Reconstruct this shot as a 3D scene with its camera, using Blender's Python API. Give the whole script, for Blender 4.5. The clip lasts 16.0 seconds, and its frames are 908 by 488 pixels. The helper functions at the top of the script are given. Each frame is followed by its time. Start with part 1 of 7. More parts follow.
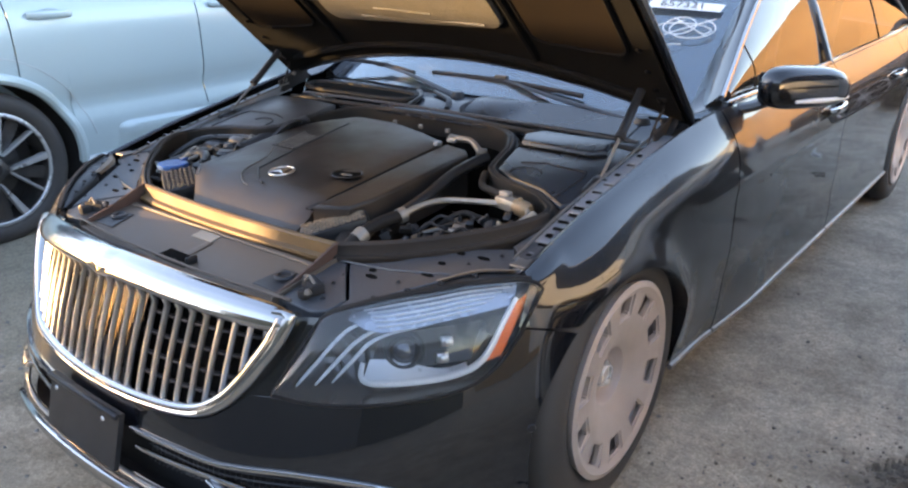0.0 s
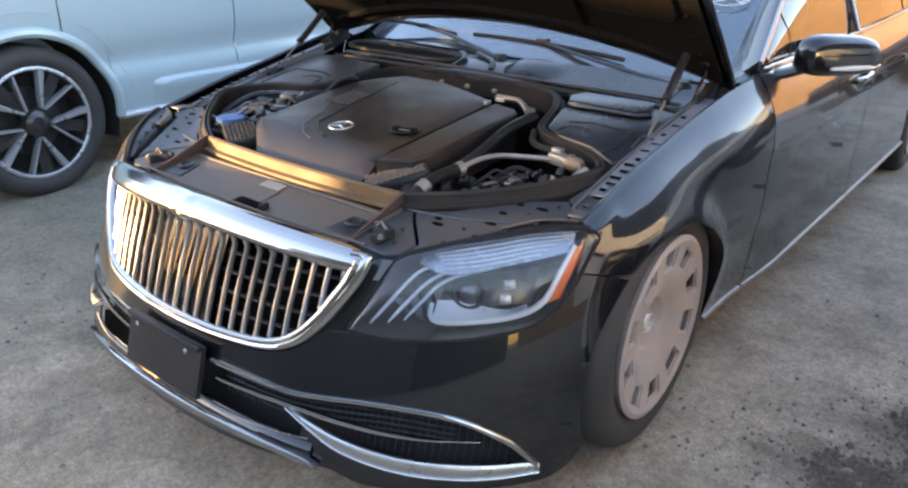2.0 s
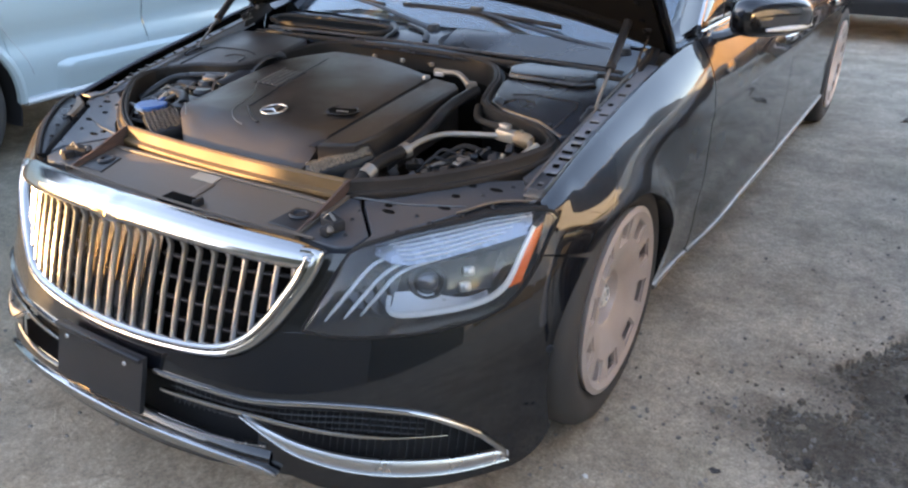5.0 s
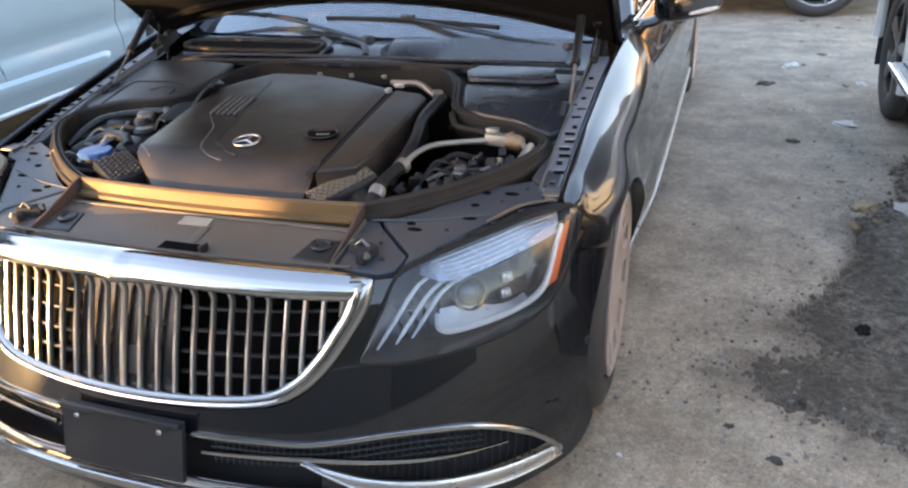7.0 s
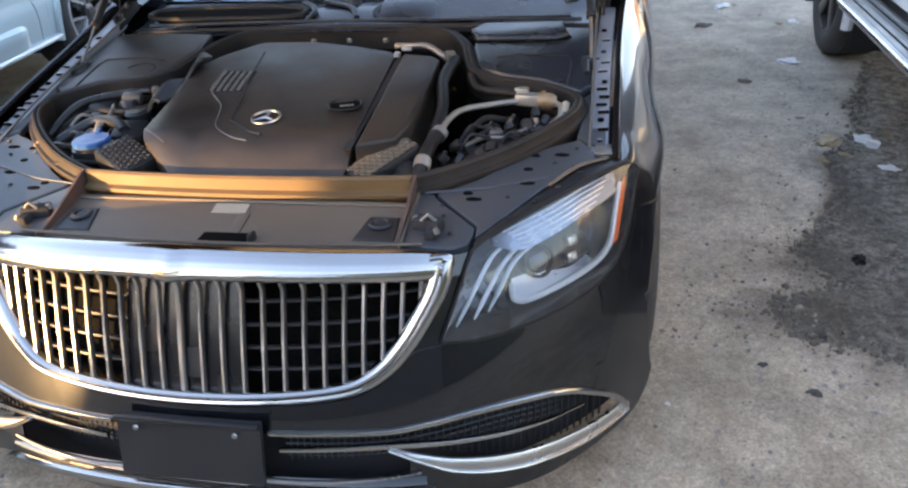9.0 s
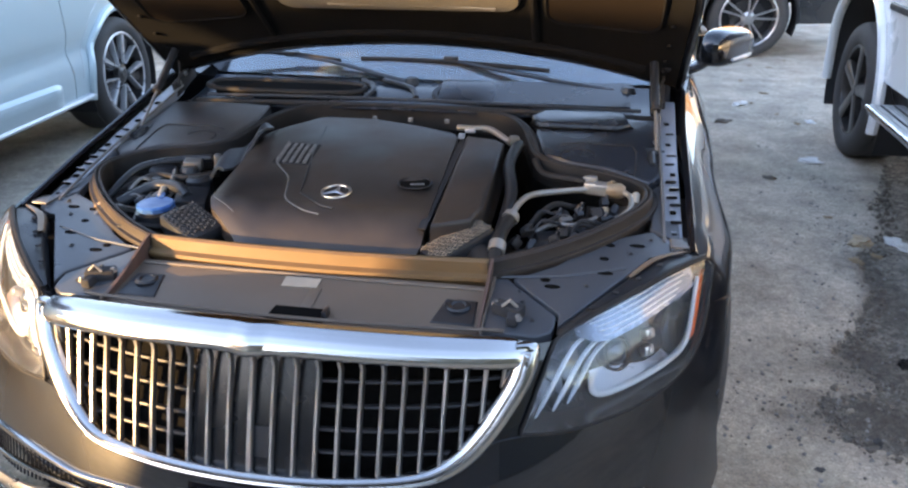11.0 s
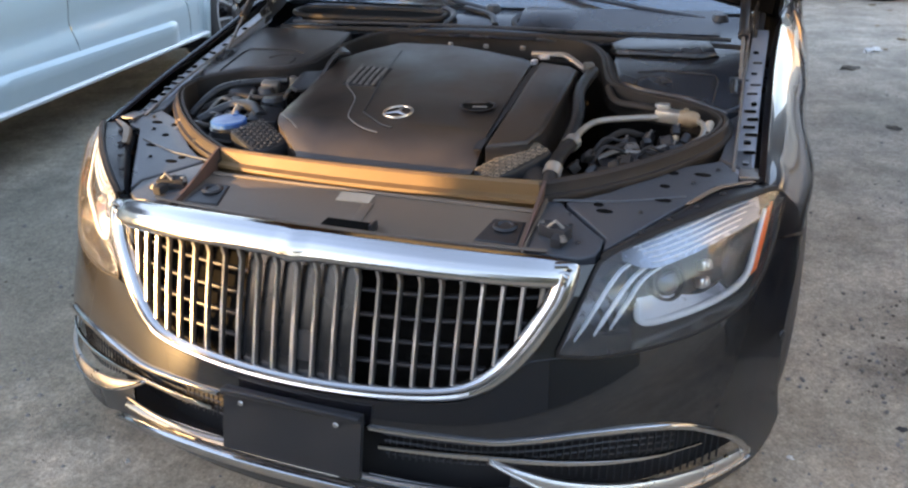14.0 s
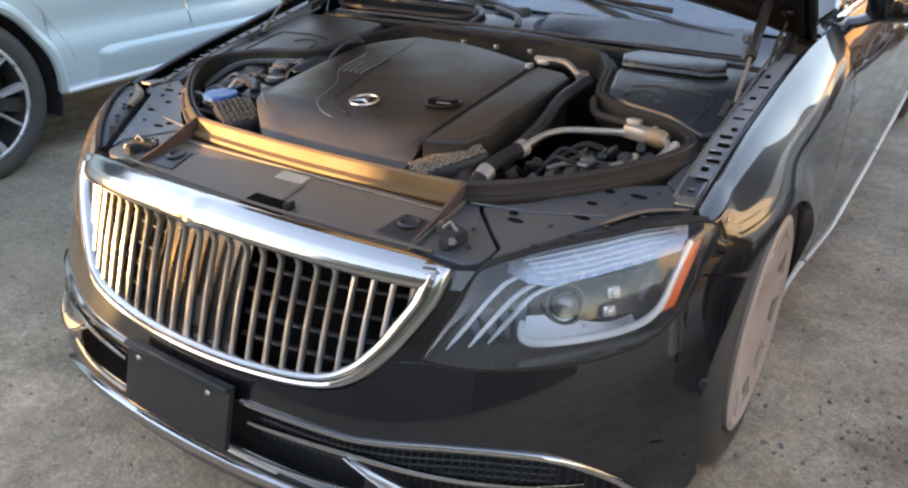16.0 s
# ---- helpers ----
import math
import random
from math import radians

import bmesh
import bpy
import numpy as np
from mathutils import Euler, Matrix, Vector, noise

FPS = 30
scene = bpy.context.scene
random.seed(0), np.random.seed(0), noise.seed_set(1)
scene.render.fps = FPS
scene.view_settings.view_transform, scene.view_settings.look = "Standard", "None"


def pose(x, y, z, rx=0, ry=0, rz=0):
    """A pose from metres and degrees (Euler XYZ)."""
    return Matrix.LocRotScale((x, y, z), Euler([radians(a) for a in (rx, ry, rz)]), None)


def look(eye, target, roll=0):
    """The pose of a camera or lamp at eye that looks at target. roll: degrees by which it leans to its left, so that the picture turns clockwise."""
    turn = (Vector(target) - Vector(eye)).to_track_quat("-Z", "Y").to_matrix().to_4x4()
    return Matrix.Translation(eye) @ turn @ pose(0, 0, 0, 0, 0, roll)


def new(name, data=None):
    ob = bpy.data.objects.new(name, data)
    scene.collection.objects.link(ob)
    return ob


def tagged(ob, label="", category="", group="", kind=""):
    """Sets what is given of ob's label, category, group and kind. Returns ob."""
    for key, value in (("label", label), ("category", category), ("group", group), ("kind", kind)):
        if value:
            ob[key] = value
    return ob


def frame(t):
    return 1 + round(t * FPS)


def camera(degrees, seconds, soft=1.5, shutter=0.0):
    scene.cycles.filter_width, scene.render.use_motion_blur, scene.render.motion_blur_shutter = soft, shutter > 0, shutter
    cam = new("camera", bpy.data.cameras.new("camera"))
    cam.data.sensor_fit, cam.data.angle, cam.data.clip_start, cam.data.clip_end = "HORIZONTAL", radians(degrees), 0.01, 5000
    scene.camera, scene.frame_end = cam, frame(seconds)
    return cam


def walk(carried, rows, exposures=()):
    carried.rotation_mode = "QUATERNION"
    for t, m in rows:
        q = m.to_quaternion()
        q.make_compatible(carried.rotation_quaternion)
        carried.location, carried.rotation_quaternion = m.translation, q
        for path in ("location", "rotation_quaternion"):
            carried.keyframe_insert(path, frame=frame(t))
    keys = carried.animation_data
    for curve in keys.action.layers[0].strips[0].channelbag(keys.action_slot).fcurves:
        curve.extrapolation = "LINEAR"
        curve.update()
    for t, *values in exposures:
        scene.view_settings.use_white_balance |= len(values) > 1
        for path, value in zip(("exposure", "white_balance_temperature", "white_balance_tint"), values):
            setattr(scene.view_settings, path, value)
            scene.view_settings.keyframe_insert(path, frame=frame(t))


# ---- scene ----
cam = camera(61.51, 16.0, 2.3)
ROWS = [
    (0.0, 1.622, -0.622, 1.322, 38.52, -20.68, -0.22),
    (0.5, 1.542, -0.685, 1.329, 41.34, -20.90, -0.10),
    (1.0, 1.487, -0.756, 1.323, 41.45, -21.38, 0.44),
    (1.5, 1.500, -0.807, 1.334, 39.23, -22.39, 0.87),
    (2.0, 1.589, -0.809, 1.328, 38.47, -23.16, 0.91),
    (2.5, 1.629, -0.811, 1.321, 38.66, -23.39, 0.60),
    (3.0, 1.652, -0.791, 1.324, 39.42, -23.53, -0.03),
    (3.5, 1.701, -0.770, 1.312, 38.97, -23.51, -0.07),
    (3.7, 1.697, -0.767, 1.309, 38.69, -23.76, -0.04),
    (5.8, 1.308, -0.806, 1.354, 27.39, -25.84, -2.23),
    (6.0, 1.273, -0.849, 1.346, 26.15, -25.29, -3.19),
    (6.5, 1.215, -0.929, 1.367, 20.05, -26.11, -2.23),
    (7.0, 1.123, -0.940, 1.372, 19.75, -26.00, -2.79),
    (7.5, 0.994, -0.894, 1.360, 23.36, -26.49, -4.52),
    (8.0, 0.902, -0.958, 1.378, 16.89, -27.96, -3.74),
    (8.5, 0.849, -0.988, 1.390, 13.25, -29.30, -3.34),
    (8.7, 0.823, -0.963, 1.390, 12.97, -29.84, -4.02),
    (10.8, 0.647, -1.009, 1.385, 7.27, -24.48, 0.17),
    (11.0, 0.606, -0.969, 1.401, 11.23, -23.99, -0.45),
    (11.5, 0.507, -0.908, 1.378, 18.86, -22.25, -1.84),
    (12.0, 0.347, -0.926, 1.389, 15.71, -23.17, -2.97),
    (12.5, 0.259, -0.962, 1.388, 9.76, -23.32, -3.98),
    (13.0, 0.261, -0.976, 1.382, 8.87, -25.79, -2.94),
    (13.5, 0.483, -0.979, 1.356, 14.19, -27.08, -1.67),
    (14.0, 0.738, -0.949, 1.324, 20.76, -27.19, -1.98),
    (14.5, 0.837, -0.817, 1.278, 18.90, -28.00, 0.11),
    (15.0, 0.960, -0.695, 1.243, 19.40, -26.89, 2.28),
    (15.5, 1.132, -0.642, 1.259, 31.31, -27.26, 0.78),
    (16.0, 1.164, -0.704, 1.270, 33.59, -26.17, 0.20),
]
walk(cam, [(t, pose(x, y, z, 90 + pitch, 0, yaw) @ pose(0, 0, 0, 0, 0, roll)) for t, x, y, z, yaw, pitch, roll in ROWS],
     [(0.0, 3.80, 6700, 29), (3.7, 3.82, 6700, 29), (6.5, 3.93, 7100, 29), (8.7, 3.89, 6950, 29), (11.0, 3.90, 6450, 29), (13.0, 3.88, 6650, 29), (14.0, 3.86, 7000, 29), (15.5, 3.92, 7450, 29), (16.0, 3.92, 7450, 29)])

# ---- light ----
SUN_EL, SUN_AZ = 4.0, 49.0          # degrees; the sun stands ahead of the sedan on its right-hand side
travel = Vector((math.sin(radians(SUN_AZ)), math.cos(radians(SUN_AZ)), -math.tan(radians(SUN_EL)))).normalized()
sun = new("sun", bpy.data.lights.new("sun", "SUN"))
sun.data.energy, sun.data.angle, sun.data.color = 1.85, radians(0.6), (1.0, 0.68, 0.26)
sun.matrix_world = look((-30, -30, 12), Vector((-30, -30, 12)) + travel)
world = bpy.data.worlds.new("world")
scene.world = world
world.use_nodes = True
wn = world.node_tree
sky = wn.nodes.new("ShaderNodeTexSky")
sky.sky_type, sky.sun_disc = "NISHITA", False
sky.sun_elevation, sky.sun_rotation = radians(SUN_EL), radians(SUN_AZ + 180)
sky.air_density, sky.dust_density = 1.0, 0.4
sky.ozone_density = 1.3
wn.links.new(sky.outputs[0], wn.nodes["Background"].inputs[0])
wn.nodes["Background"].inputs[1].default_value = 0.15


# ---- materials ----
def mat(name, base, rough=0.5, metal=0.0, coat=0.0, dirt=(0.2, 0.17, 0.13), dirty=0.0, dirt_scale=6.0, grain=300.0, bump=0.0, vary=0.15, rough_vary=0.1, transmission=0.0, ior=1.5, spec=0.5, per_object=0.0, film=0.05, coat_ior=1.56):
    m = bpy.data.materials.new(name)
    m.use_nodes = True
    nt = m.node_tree
    bs = nt.nodes["Principled BSDF"]
    N, L = nt.nodes.new, nt.links.new
    tc = N("ShaderNodeTexCoord")
    n1, n2 = N("ShaderNodeTexNoise"), N("ShaderNodeTexNoise")
    n1.inputs["Scale"].default_value, n1.inputs["Detail"].default_value = dirt_scale, 8
    n2.inputs["Scale"].default_value, n2.inputs["Detail"].default_value = grain, 3
    for n in (n1, n2):
        L(tc.outputs["Object"], n.inputs["Vector"])
    # grain: base colour varied a little
    r2 = N("ShaderNodeMapRange")
    r2.inputs["To Min"].default_value, r2.inputs["To Max"].default_value = 1 - vary, 1 + vary
    L(n2.outputs["Fac"], r2.inputs["Value"])
    mul = N("ShaderNodeVectorMath")
    mul.operation = "SCALE"
    mul.inputs[0].default_value = base
    scale_out = r2.outputs["Result"]
    if per_object:
        oi, r3, mm = N("ShaderNodeObjectInfo"), N("ShaderNodeMapRange"), N("ShaderNodeMath")
        r3.inputs["To Min"].default_value, r3.inputs["To Max"].default_value = 1 - per_object, 1 + per_object
        mm.operation = "MULTIPLY"
        L(oi.outputs["Random"], r3.inputs["Value"])
        L(r3.outputs["Result"], mm.inputs[0])
        L(scale_out, mm.inputs[1])
        scale_out = mm.outputs[0]
    L(scale_out, mul.inputs["Scale"])
    # dirt: a large uneven film
    r1 = N("ShaderNodeMapRange")
    r1.inputs["From Min"].default_value, r1.inputs["From Max"].default_value = 0.38, 0.75
    r1.inputs["To Max"].default_value = dirty
    L(n1.outputs["Fac"], r1.inputs["Value"])
    mix = N("ShaderNodeMix")
    mix.data_type = "RGBA"
    L(r1.outputs["Result"], mix.inputs["Factor"])
    L(mul.outputs["Vector"], mix.inputs["A"])
    mix.inputs["B"].default_value = (*dirt, 1)
    L(mix.outputs["Result"], bs.inputs["Base Color"])
    rr = N("ShaderNodeMapRange")
    rr.inputs["From Min"].default_value, rr.inputs["From Max"].default_value = 0.3, 0.7
    rr.inputs["To Min"].default_value, rr.inputs["To Max"].default_value = max(rough - rough_vary, 0.02), min(rough + rough_vary, 1)
    L(n1.outputs["Fac"], rr.inputs["Value"])
    L(rr.outputs["Result"], bs.inputs["Roughness"])
    bs.inputs["Metallic"].default_value = metal
    bs.inputs["Coat Weight"].default_value, bs.inputs["Coat Roughness"].default_value, bs.inputs["Coat IOR"].default_value = coat, film, coat_ior
    bs.inputs["Transmission Weight"].default_value, bs.inputs["IOR"].default_value = transmission, ior
    bs.inputs["Specular IOR Level"].default_value = spec
    if bump:
        b = N("ShaderNodeBump")
        b.inputs["Strength"].default_value, b.inputs["Distance"].default_value = bump, 0.002
        L(n2.outputs["Fac"], b.inputs["Height"])
        L(b.outputs["Normal"], bs.inputs["Normal"])
    return m


M = {
    # thin dust film, tinted gold to carry the low sun's glow
    "paint": mat("black_paint", (0.0025, 0.0035, 0.006), 0.36, 0.0, 1.0, (0.14, 0.086, 0.016), 0.019, 3.0, 900, 0, 0.1, 0.06, spec=0.14, film=0.03, coat_ior=1.62),
    "crossbar": mat("dull_chrome_crossbar", (0.030, 0.030, 0.033), 0.5, 0.5, 0, (0.04, 0.036, 0.032), 0.2, 12),
    "slat": mat("brushed_slat_chrome", (0.42, 0.42, 0.425), 0.36, 1.0, 0, (0.2, 0.18, 0.15), 0.2, 12, 400, 0, 0.04, 0.06),
    "chrome": mat("chrome", (0.47, 0.465, 0.46), 0.15, 1.0, 0, (0.36, 0.33, 0.29), 0.25, 9, 400, 0, 0.04, 0.06),
    "satin": mat("satin_metal", (0.55, 0.55, 0.56), 0.32, 1.0, 0, (0.3, 0.26, 0.2), 0.3, 14, 500, 0.05),
    "plastic": mat("black_plastic", (0.014, 0.0155, 0.0185), 0.36, 0, 0, (0.05, 0.047, 0.045), 0.10, 7, 700, 0.12, spec=0.35),
    "tray": mat("grey_plastic", (0.040, 0.045, 0.053), 0.34, 0, 0, (0.075, 0.072, 0.07), 0.25, 6, 800, 0.15),
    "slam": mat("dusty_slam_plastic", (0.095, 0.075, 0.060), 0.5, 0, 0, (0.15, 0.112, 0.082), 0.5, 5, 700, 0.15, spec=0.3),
    "tower": mat("satin_cover_plastic", (0.016, 0.020, 0.027), 0.24, 0, 0, (0.046, 0.051, 0.058), 0.2, 6, 800, 0.08, spec=0.5),
    # near-black that puts the darkness of holes into plates and sheets
    "hole_black": mat("hole_darkness", (0.0035, 0.0034, 0.0033), 0.95, spec=0.05),
    "cover": mat("engine_cover_plastic", (0.020, 0.0172, 0.0162), 0.40, 0, 0, (0.075, 0.055, 0.042), 0.45, 8, 900, 0.15, 0.12, 0.12, spec=0.33),
    "gloss": mat("gloss_black", (0.020, 0.021, 0.024), 0.14, 0, 0.6, (0.1, 0.09, 0.07), 0.08, 8),
    "rubber": mat("rubber", (0.015, 0.014, 0.0138), 0.55, 0, 0, (0.042, 0.037, 0.033), 0.35, 12, 500, 0.2, spec=0.15),
    # dusty rubber with the low sun's gold put into its colour
    "sunlit_rubber": mat("dusty_sunlit_rubber", (0.085, 0.046, 0.014), 0.6, 0, 0, (0.13, 0.078, 0.028), 0.5, 12, 500, 0.2),
    "brown_rubber": mat("dusty_brown_rubber", (0.024, 0.019, 0.016), 0.55, 0, 0, (0.055, 0.040, 0.031), 0.5, 9, 500, 0.2, spec=0.2),
    "radar": mat("dark_radar_panel", (0.006, 0.0065, 0.008), 0.22, 0, 0, (0.02, 0.018, 0.016), 0.2, 8, 700, 0, spec=0.35),
    "dusty_tower": mat("dusty_cover_plastic", (0.030, 0.029, 0.030), 0.42, 0, 0, (0.085, 0.078, 0.072), 0.4, 7, 700, 0.15, spec=0.35),
    "pipe": mat("pale_aluminium_pipe", (0.28, 0.27, 0.255), 0.42, 0.6, 0, (0.25, 0.2, 0.15), 0.35, 25, 400, 0.1),
    "felt": mat("brown_felt", (0.0095, 0.0075, 0.0062), 0.95, 0, 0, (0.015, 0.0115, 0.0095), 0.4, 9, 350, 0.5, spec=0.05),
    "tyre": mat("tyre_rubber", (0.040, 0.038, 0.038), 0.75, 0, 0, (0.10, 0.085, 0.07), 0.3, 9, 300, 0.3),
    "rim": mat("dusty_forged_rim", (0.55, 0.47, 0.43), 0.42, 0.35, 0, (0.42, 0.34, 0.29), 0.5, 9, 600, 0.05),
    "hub": mat("polished_hub", (0.72, 0.68, 0.64), 0.28, 0.6, 0, (0.55, 0.48, 0.42), 0.3, 14, 500, 0.05),
    "dark": mat("dark_cavity", (0.028, 0.028, 0.030), 0.9, 0, 0, (0.04, 0.036, 0.032), 0.2, 10, spec=0.15),
    # tan highlights of a dark mesh, put into the base colour
    "tan_lit_mesh": mat("tan_lit_mesh", (0.20, 0.155, 0.11), 0.6, 0.2, 0, (0.10, 0.08, 0.06), 0.5, 40, 300, 0.1),
    "cast": mat("stained_cast_metal", (0.27, 0.21, 0.14), 0.5, 0.4, 0, (0.15, 0.085, 0.04), 0.7, 26, 400, 0.2),
    "alu": mat("dull_aluminium", (0.16, 0.155, 0.15), 0.5, 0.6, 0, (0.22, 0.18, 0.14), 0.4, 25, 400, 0.1),
    "blue": mat("blue_cap_plastic", (0.02, 0.085, 0.27), 0.4, 0, 0, (0.10, 0.09, 0.08), 0.2, 30),
    "rail_metal": mat("grey_rail_metal", (0.25, 0.27, 0.305), 0.40, 0.3, 0, (0.15, 0.14, 0.13), 0.35, 12, 500, 0.1),
    "pale_mark": mat("pale_moulding", (0.16, 0.155, 0.15), 0.45, 0.3, 0, (0.06, 0.055, 0.05), 0.5, 40, 500, 0.1),
    "amber": mat("amber_reflector", (0.80, 0.13, 0.008), 0.35, 0, 0.3, (0.85, 0.25, 0.03), 0.15, 20, 160, 0.3, spec=0.3),
    "lightguide": mat("light_guide", (0.74, 0.77, 0.80), 0.25, 0.0, 0.8, (0.55, 0.56, 0.58), 0.12, 20),
    "reflector": mat("lamp_reflector", (0.76, 0.79, 0.83), 0.34, 0.25, 0.5, (0.6, 0.61, 0.63), 0.1, 20, 260, 0.1),
    "brow": mat("blue_grey_lamp_brow", (0.36, 0.41, 0.49), 0.24, 0.5, 0.5, (0.25, 0.28, 0.33), 0.3, 30, 260, 0.15),
    "bulb": mat("projector_glass", (0.06, 0.07, 0.09), 0.05, 0.6, 1.0, (0.2, 0.2, 0.2), 0.1, 20),
    "insul": mat("hood_insulation", (0.0052, 0.0054, 0.0060), 0.95, 0, 0, (0.0080, 0.0077, 0.0076), 0.3, 7, 350, 0.5, spec=0.08),
    "foil": mat("silver_heat_foil", (0.17, 0.165, 0.15), 0.45, 0.5, 0, (0.12, 0.11, 0.09), 0.5, 9, 120, 0.9),
    # tan here stands in for warm light mirrored by the metal strip
    "toned": mat("warm_tint_metal", (0.21, 0.155, 0.11), 0.45, 0.3, 0, (0.14, 0.10, 0.07), 0.5, 20, 400, 0.1),
    "label": mat("paper_label", (0.27, 0.23, 0.18), 0.6, 0, 0, (0.4, 0.35, 0.28), 0.3, 60, 400),
    "white": mat("white_marking", (0.80, 0.80, 0.78), 0.5),
    "black": mat("black_ink", (0.02, 0.02, 0.02), 0.6),
    "silver_paint": mat("pale_silver_paint", (0.43, 0.535, 0.565), 0.32, 0.15, 0.45, (0.42, 0.46, 0.46), 0.08, 2.5, 1200, 0, 0.05, 0.015),
    "silver_clad": mat("grey_cladding_paint", (0.54, 0.585, 0.615), 0.35, 0.15, 0.6, (0.28, 0.27, 0.25), 0.3, 4, 900),
    "white_paint": mat("white_paint", (0.66, 0.69, 0.70), 0.3, 0, 0.9, (0.5, 0.47, 0.42), 0.15, 2.5, 900, 0, 0.03, 0.06),
    "dark_paint": mat("charcoal_paint", (0.02, 0.022, 0.026), 0.3, 0.1, 0.9, (0.12, 0.1, 0.08), 0.2, 3),
    "black_rim": mat("black_rim", (0.035, 0.035, 0.037), 0.35, 0.4, 0.3, (0.16, 0.13, 0.11), 0.3, 15),
    "bright_rim": mat("machined_rim", (0.54, 0.55, 0.57), 0.33, 0.6, 0, (0.30, 0.28, 0.25), 0.2, 20),
    "grey_rim": mat("silver_rim", (0.48, 0.48, 0.49), 0.35, 0.9, 0, (0.3, 0.26, 0.22), 0.4, 15),
    "step": mat("ribbed_step_metal", (0.42, 0.44, 0.46), 0.4, 0.8, 0, (0.25, 0.22, 0.19), 0.4, 8),
    "interior": mat("dark_interior", (0.03, 0.03, 0.034), 0.7),
    "paper": mat("litter_paper", (0.68, 0.68, 0.66), 0.8, 0, 0, (0.4, 0.35, 0.3), 0.3, 40, 300, 0.3),
    "tan_paper": mat("tan_litter_paper", (0.42, 0.33, 0.22), 0.85, 0, 0, (0.22, 0.16, 0.10), 0.4, 30, 300, 0.3),
    "leaf": mat("dry_leaf", (0.24, 0.17, 0.095), 0.8, 0, 0, (0.13, 0.085, 0.045), 0.6, 40, 300, 0.3, 0.2, 0.05, per_object=0.3),
    "crumb": mat("dark_soil_crumbs", (0.105, 0.088, 0.070), 0.95, 0, 0, (0.20, 0.17, 0.135), 0.6, 9, 300, 0.4),
    "stone": mat("gravel_stone", (0.25, 0.235, 0.215), 0.9, 0, 0, (0.09, 0.08, 0.07), 0.8, 5, 300, 0.4),
}


def pane_material(name, tint, ior=1.5, rough=0.02, haze=0.0, gloss=(1, 1, 1)):
    """Thin clear glass: light passes straight through, and the Fresnel gloss mirrors the place."""
    m = bpy.data.materials.new(name)
    m.use_nodes = True
    nt = m.node_tree
    nt.nodes.clear()
    N, L = nt.nodes.new, nt.links.new
    out, mix, tr, gl, fr = N("ShaderNodeOutputMaterial"), N("ShaderNodeMixShader"), N("ShaderNodeBsdfTransparent"), N("ShaderNodeBsdfGlossy"), N("ShaderNodeFresnel")
    tr.inputs["Color"].default_value = (*tint, 1)
    gl.inputs["Roughness"].default_value = rough
    gl.inputs["Color"].default_value = (*gloss, 1)
    fr.inputs["IOR"].default_value = ior
    L(fr.outputs[0], mix.inputs[0])
    L(tr.outputs[0], mix.inputs[1])
    L(gl.outputs[0], mix.inputs[2])
    df, hz = N("ShaderNodeBsdfDiffuse"), N("ShaderNodeMixShader")
    df.inputs["Color"].default_value = (0.85, 0.87, 0.9, 1)
    hz.inputs[0].default_value = haze
    L(mix.outputs[0], hz.inputs[1])
    L(df.outputs[0], hz.inputs[2])
    L(hz.outputs[0], out.inputs["Surface"])
    return m


M["lens"] = pane_material("lamp_lens_clear", (0.97, 0.98, 1.0), 1.5, 0.03, 0.026)
# sky blue is put into the windscreen's gloss, stronger than plain glass
M["windscreen"] = pane_material("dusty_windscreen_pane", (0.42, 0.52, 0.58), 2.7, 0.05, 0.04, (0.80, 0.92, 1.0))
M["glass"] = pane_material("tinted_window", (0.30, 0.33, 0.34), 1.7)


# ---- mesh tools ----
def spl(*pairs):
    """A smooth curve through (x, y) pairs that doesn't overshoot."""
    xs, ys = np.array([p[0] for p in pairs], float), np.array([p[1] for p in pairs], float)
    d = np.diff(ys) / np.diff(xs)
    m = np.r_[d[0], np.where(d[1:] * d[:-1] > 0, 2 * d[1:] * d[:-1] / (d[1:] + d[:-1] + 1e-12), 0), d[-1]]

    def f(x):
        x = min(max(x, xs[0]), xs[-1])
        i = min(max(int(np.searchsorted(xs, x)) - 1, 0), len(xs) - 2)
        h = xs[i + 1] - xs[i]
        t = (x - xs[i]) / h
        return float(ys[i] * (1 + 2 * t) * (1 - t) ** 2 + ys[i + 1] * t * t * (3 - 2 * t) + h * m[i] * t * (1 - t) ** 2 + h * m[i + 1] * t * t * (t - 1))

    return f


def smooth_path(pts, n, closed=False):
    """Catmull-Rom through 3D points."""
    P = [Vector(p) for p in pts]
    k = len(P)
    out = []
    segs = k if closed else k - 1
    for j in range(n + (0 if closed else 1)):
        u = j / n * segs
        i = min(int(u), segs - 1)
        t = u - i
        g = (lambda q: P[q % k]) if closed else (lambda q: P[min(max(q, 0), k - 1)])
        a, b, c, d = g(i - 1), g(i), g(i + 1), g(i + 2)
        out.append(0.5 * ((2 * b) + (c - a) * t + (2 * a - 5 * b + 4 * c - d) * t * t + (3 * b - a - 3 * c + d) * t ** 3))
    return out


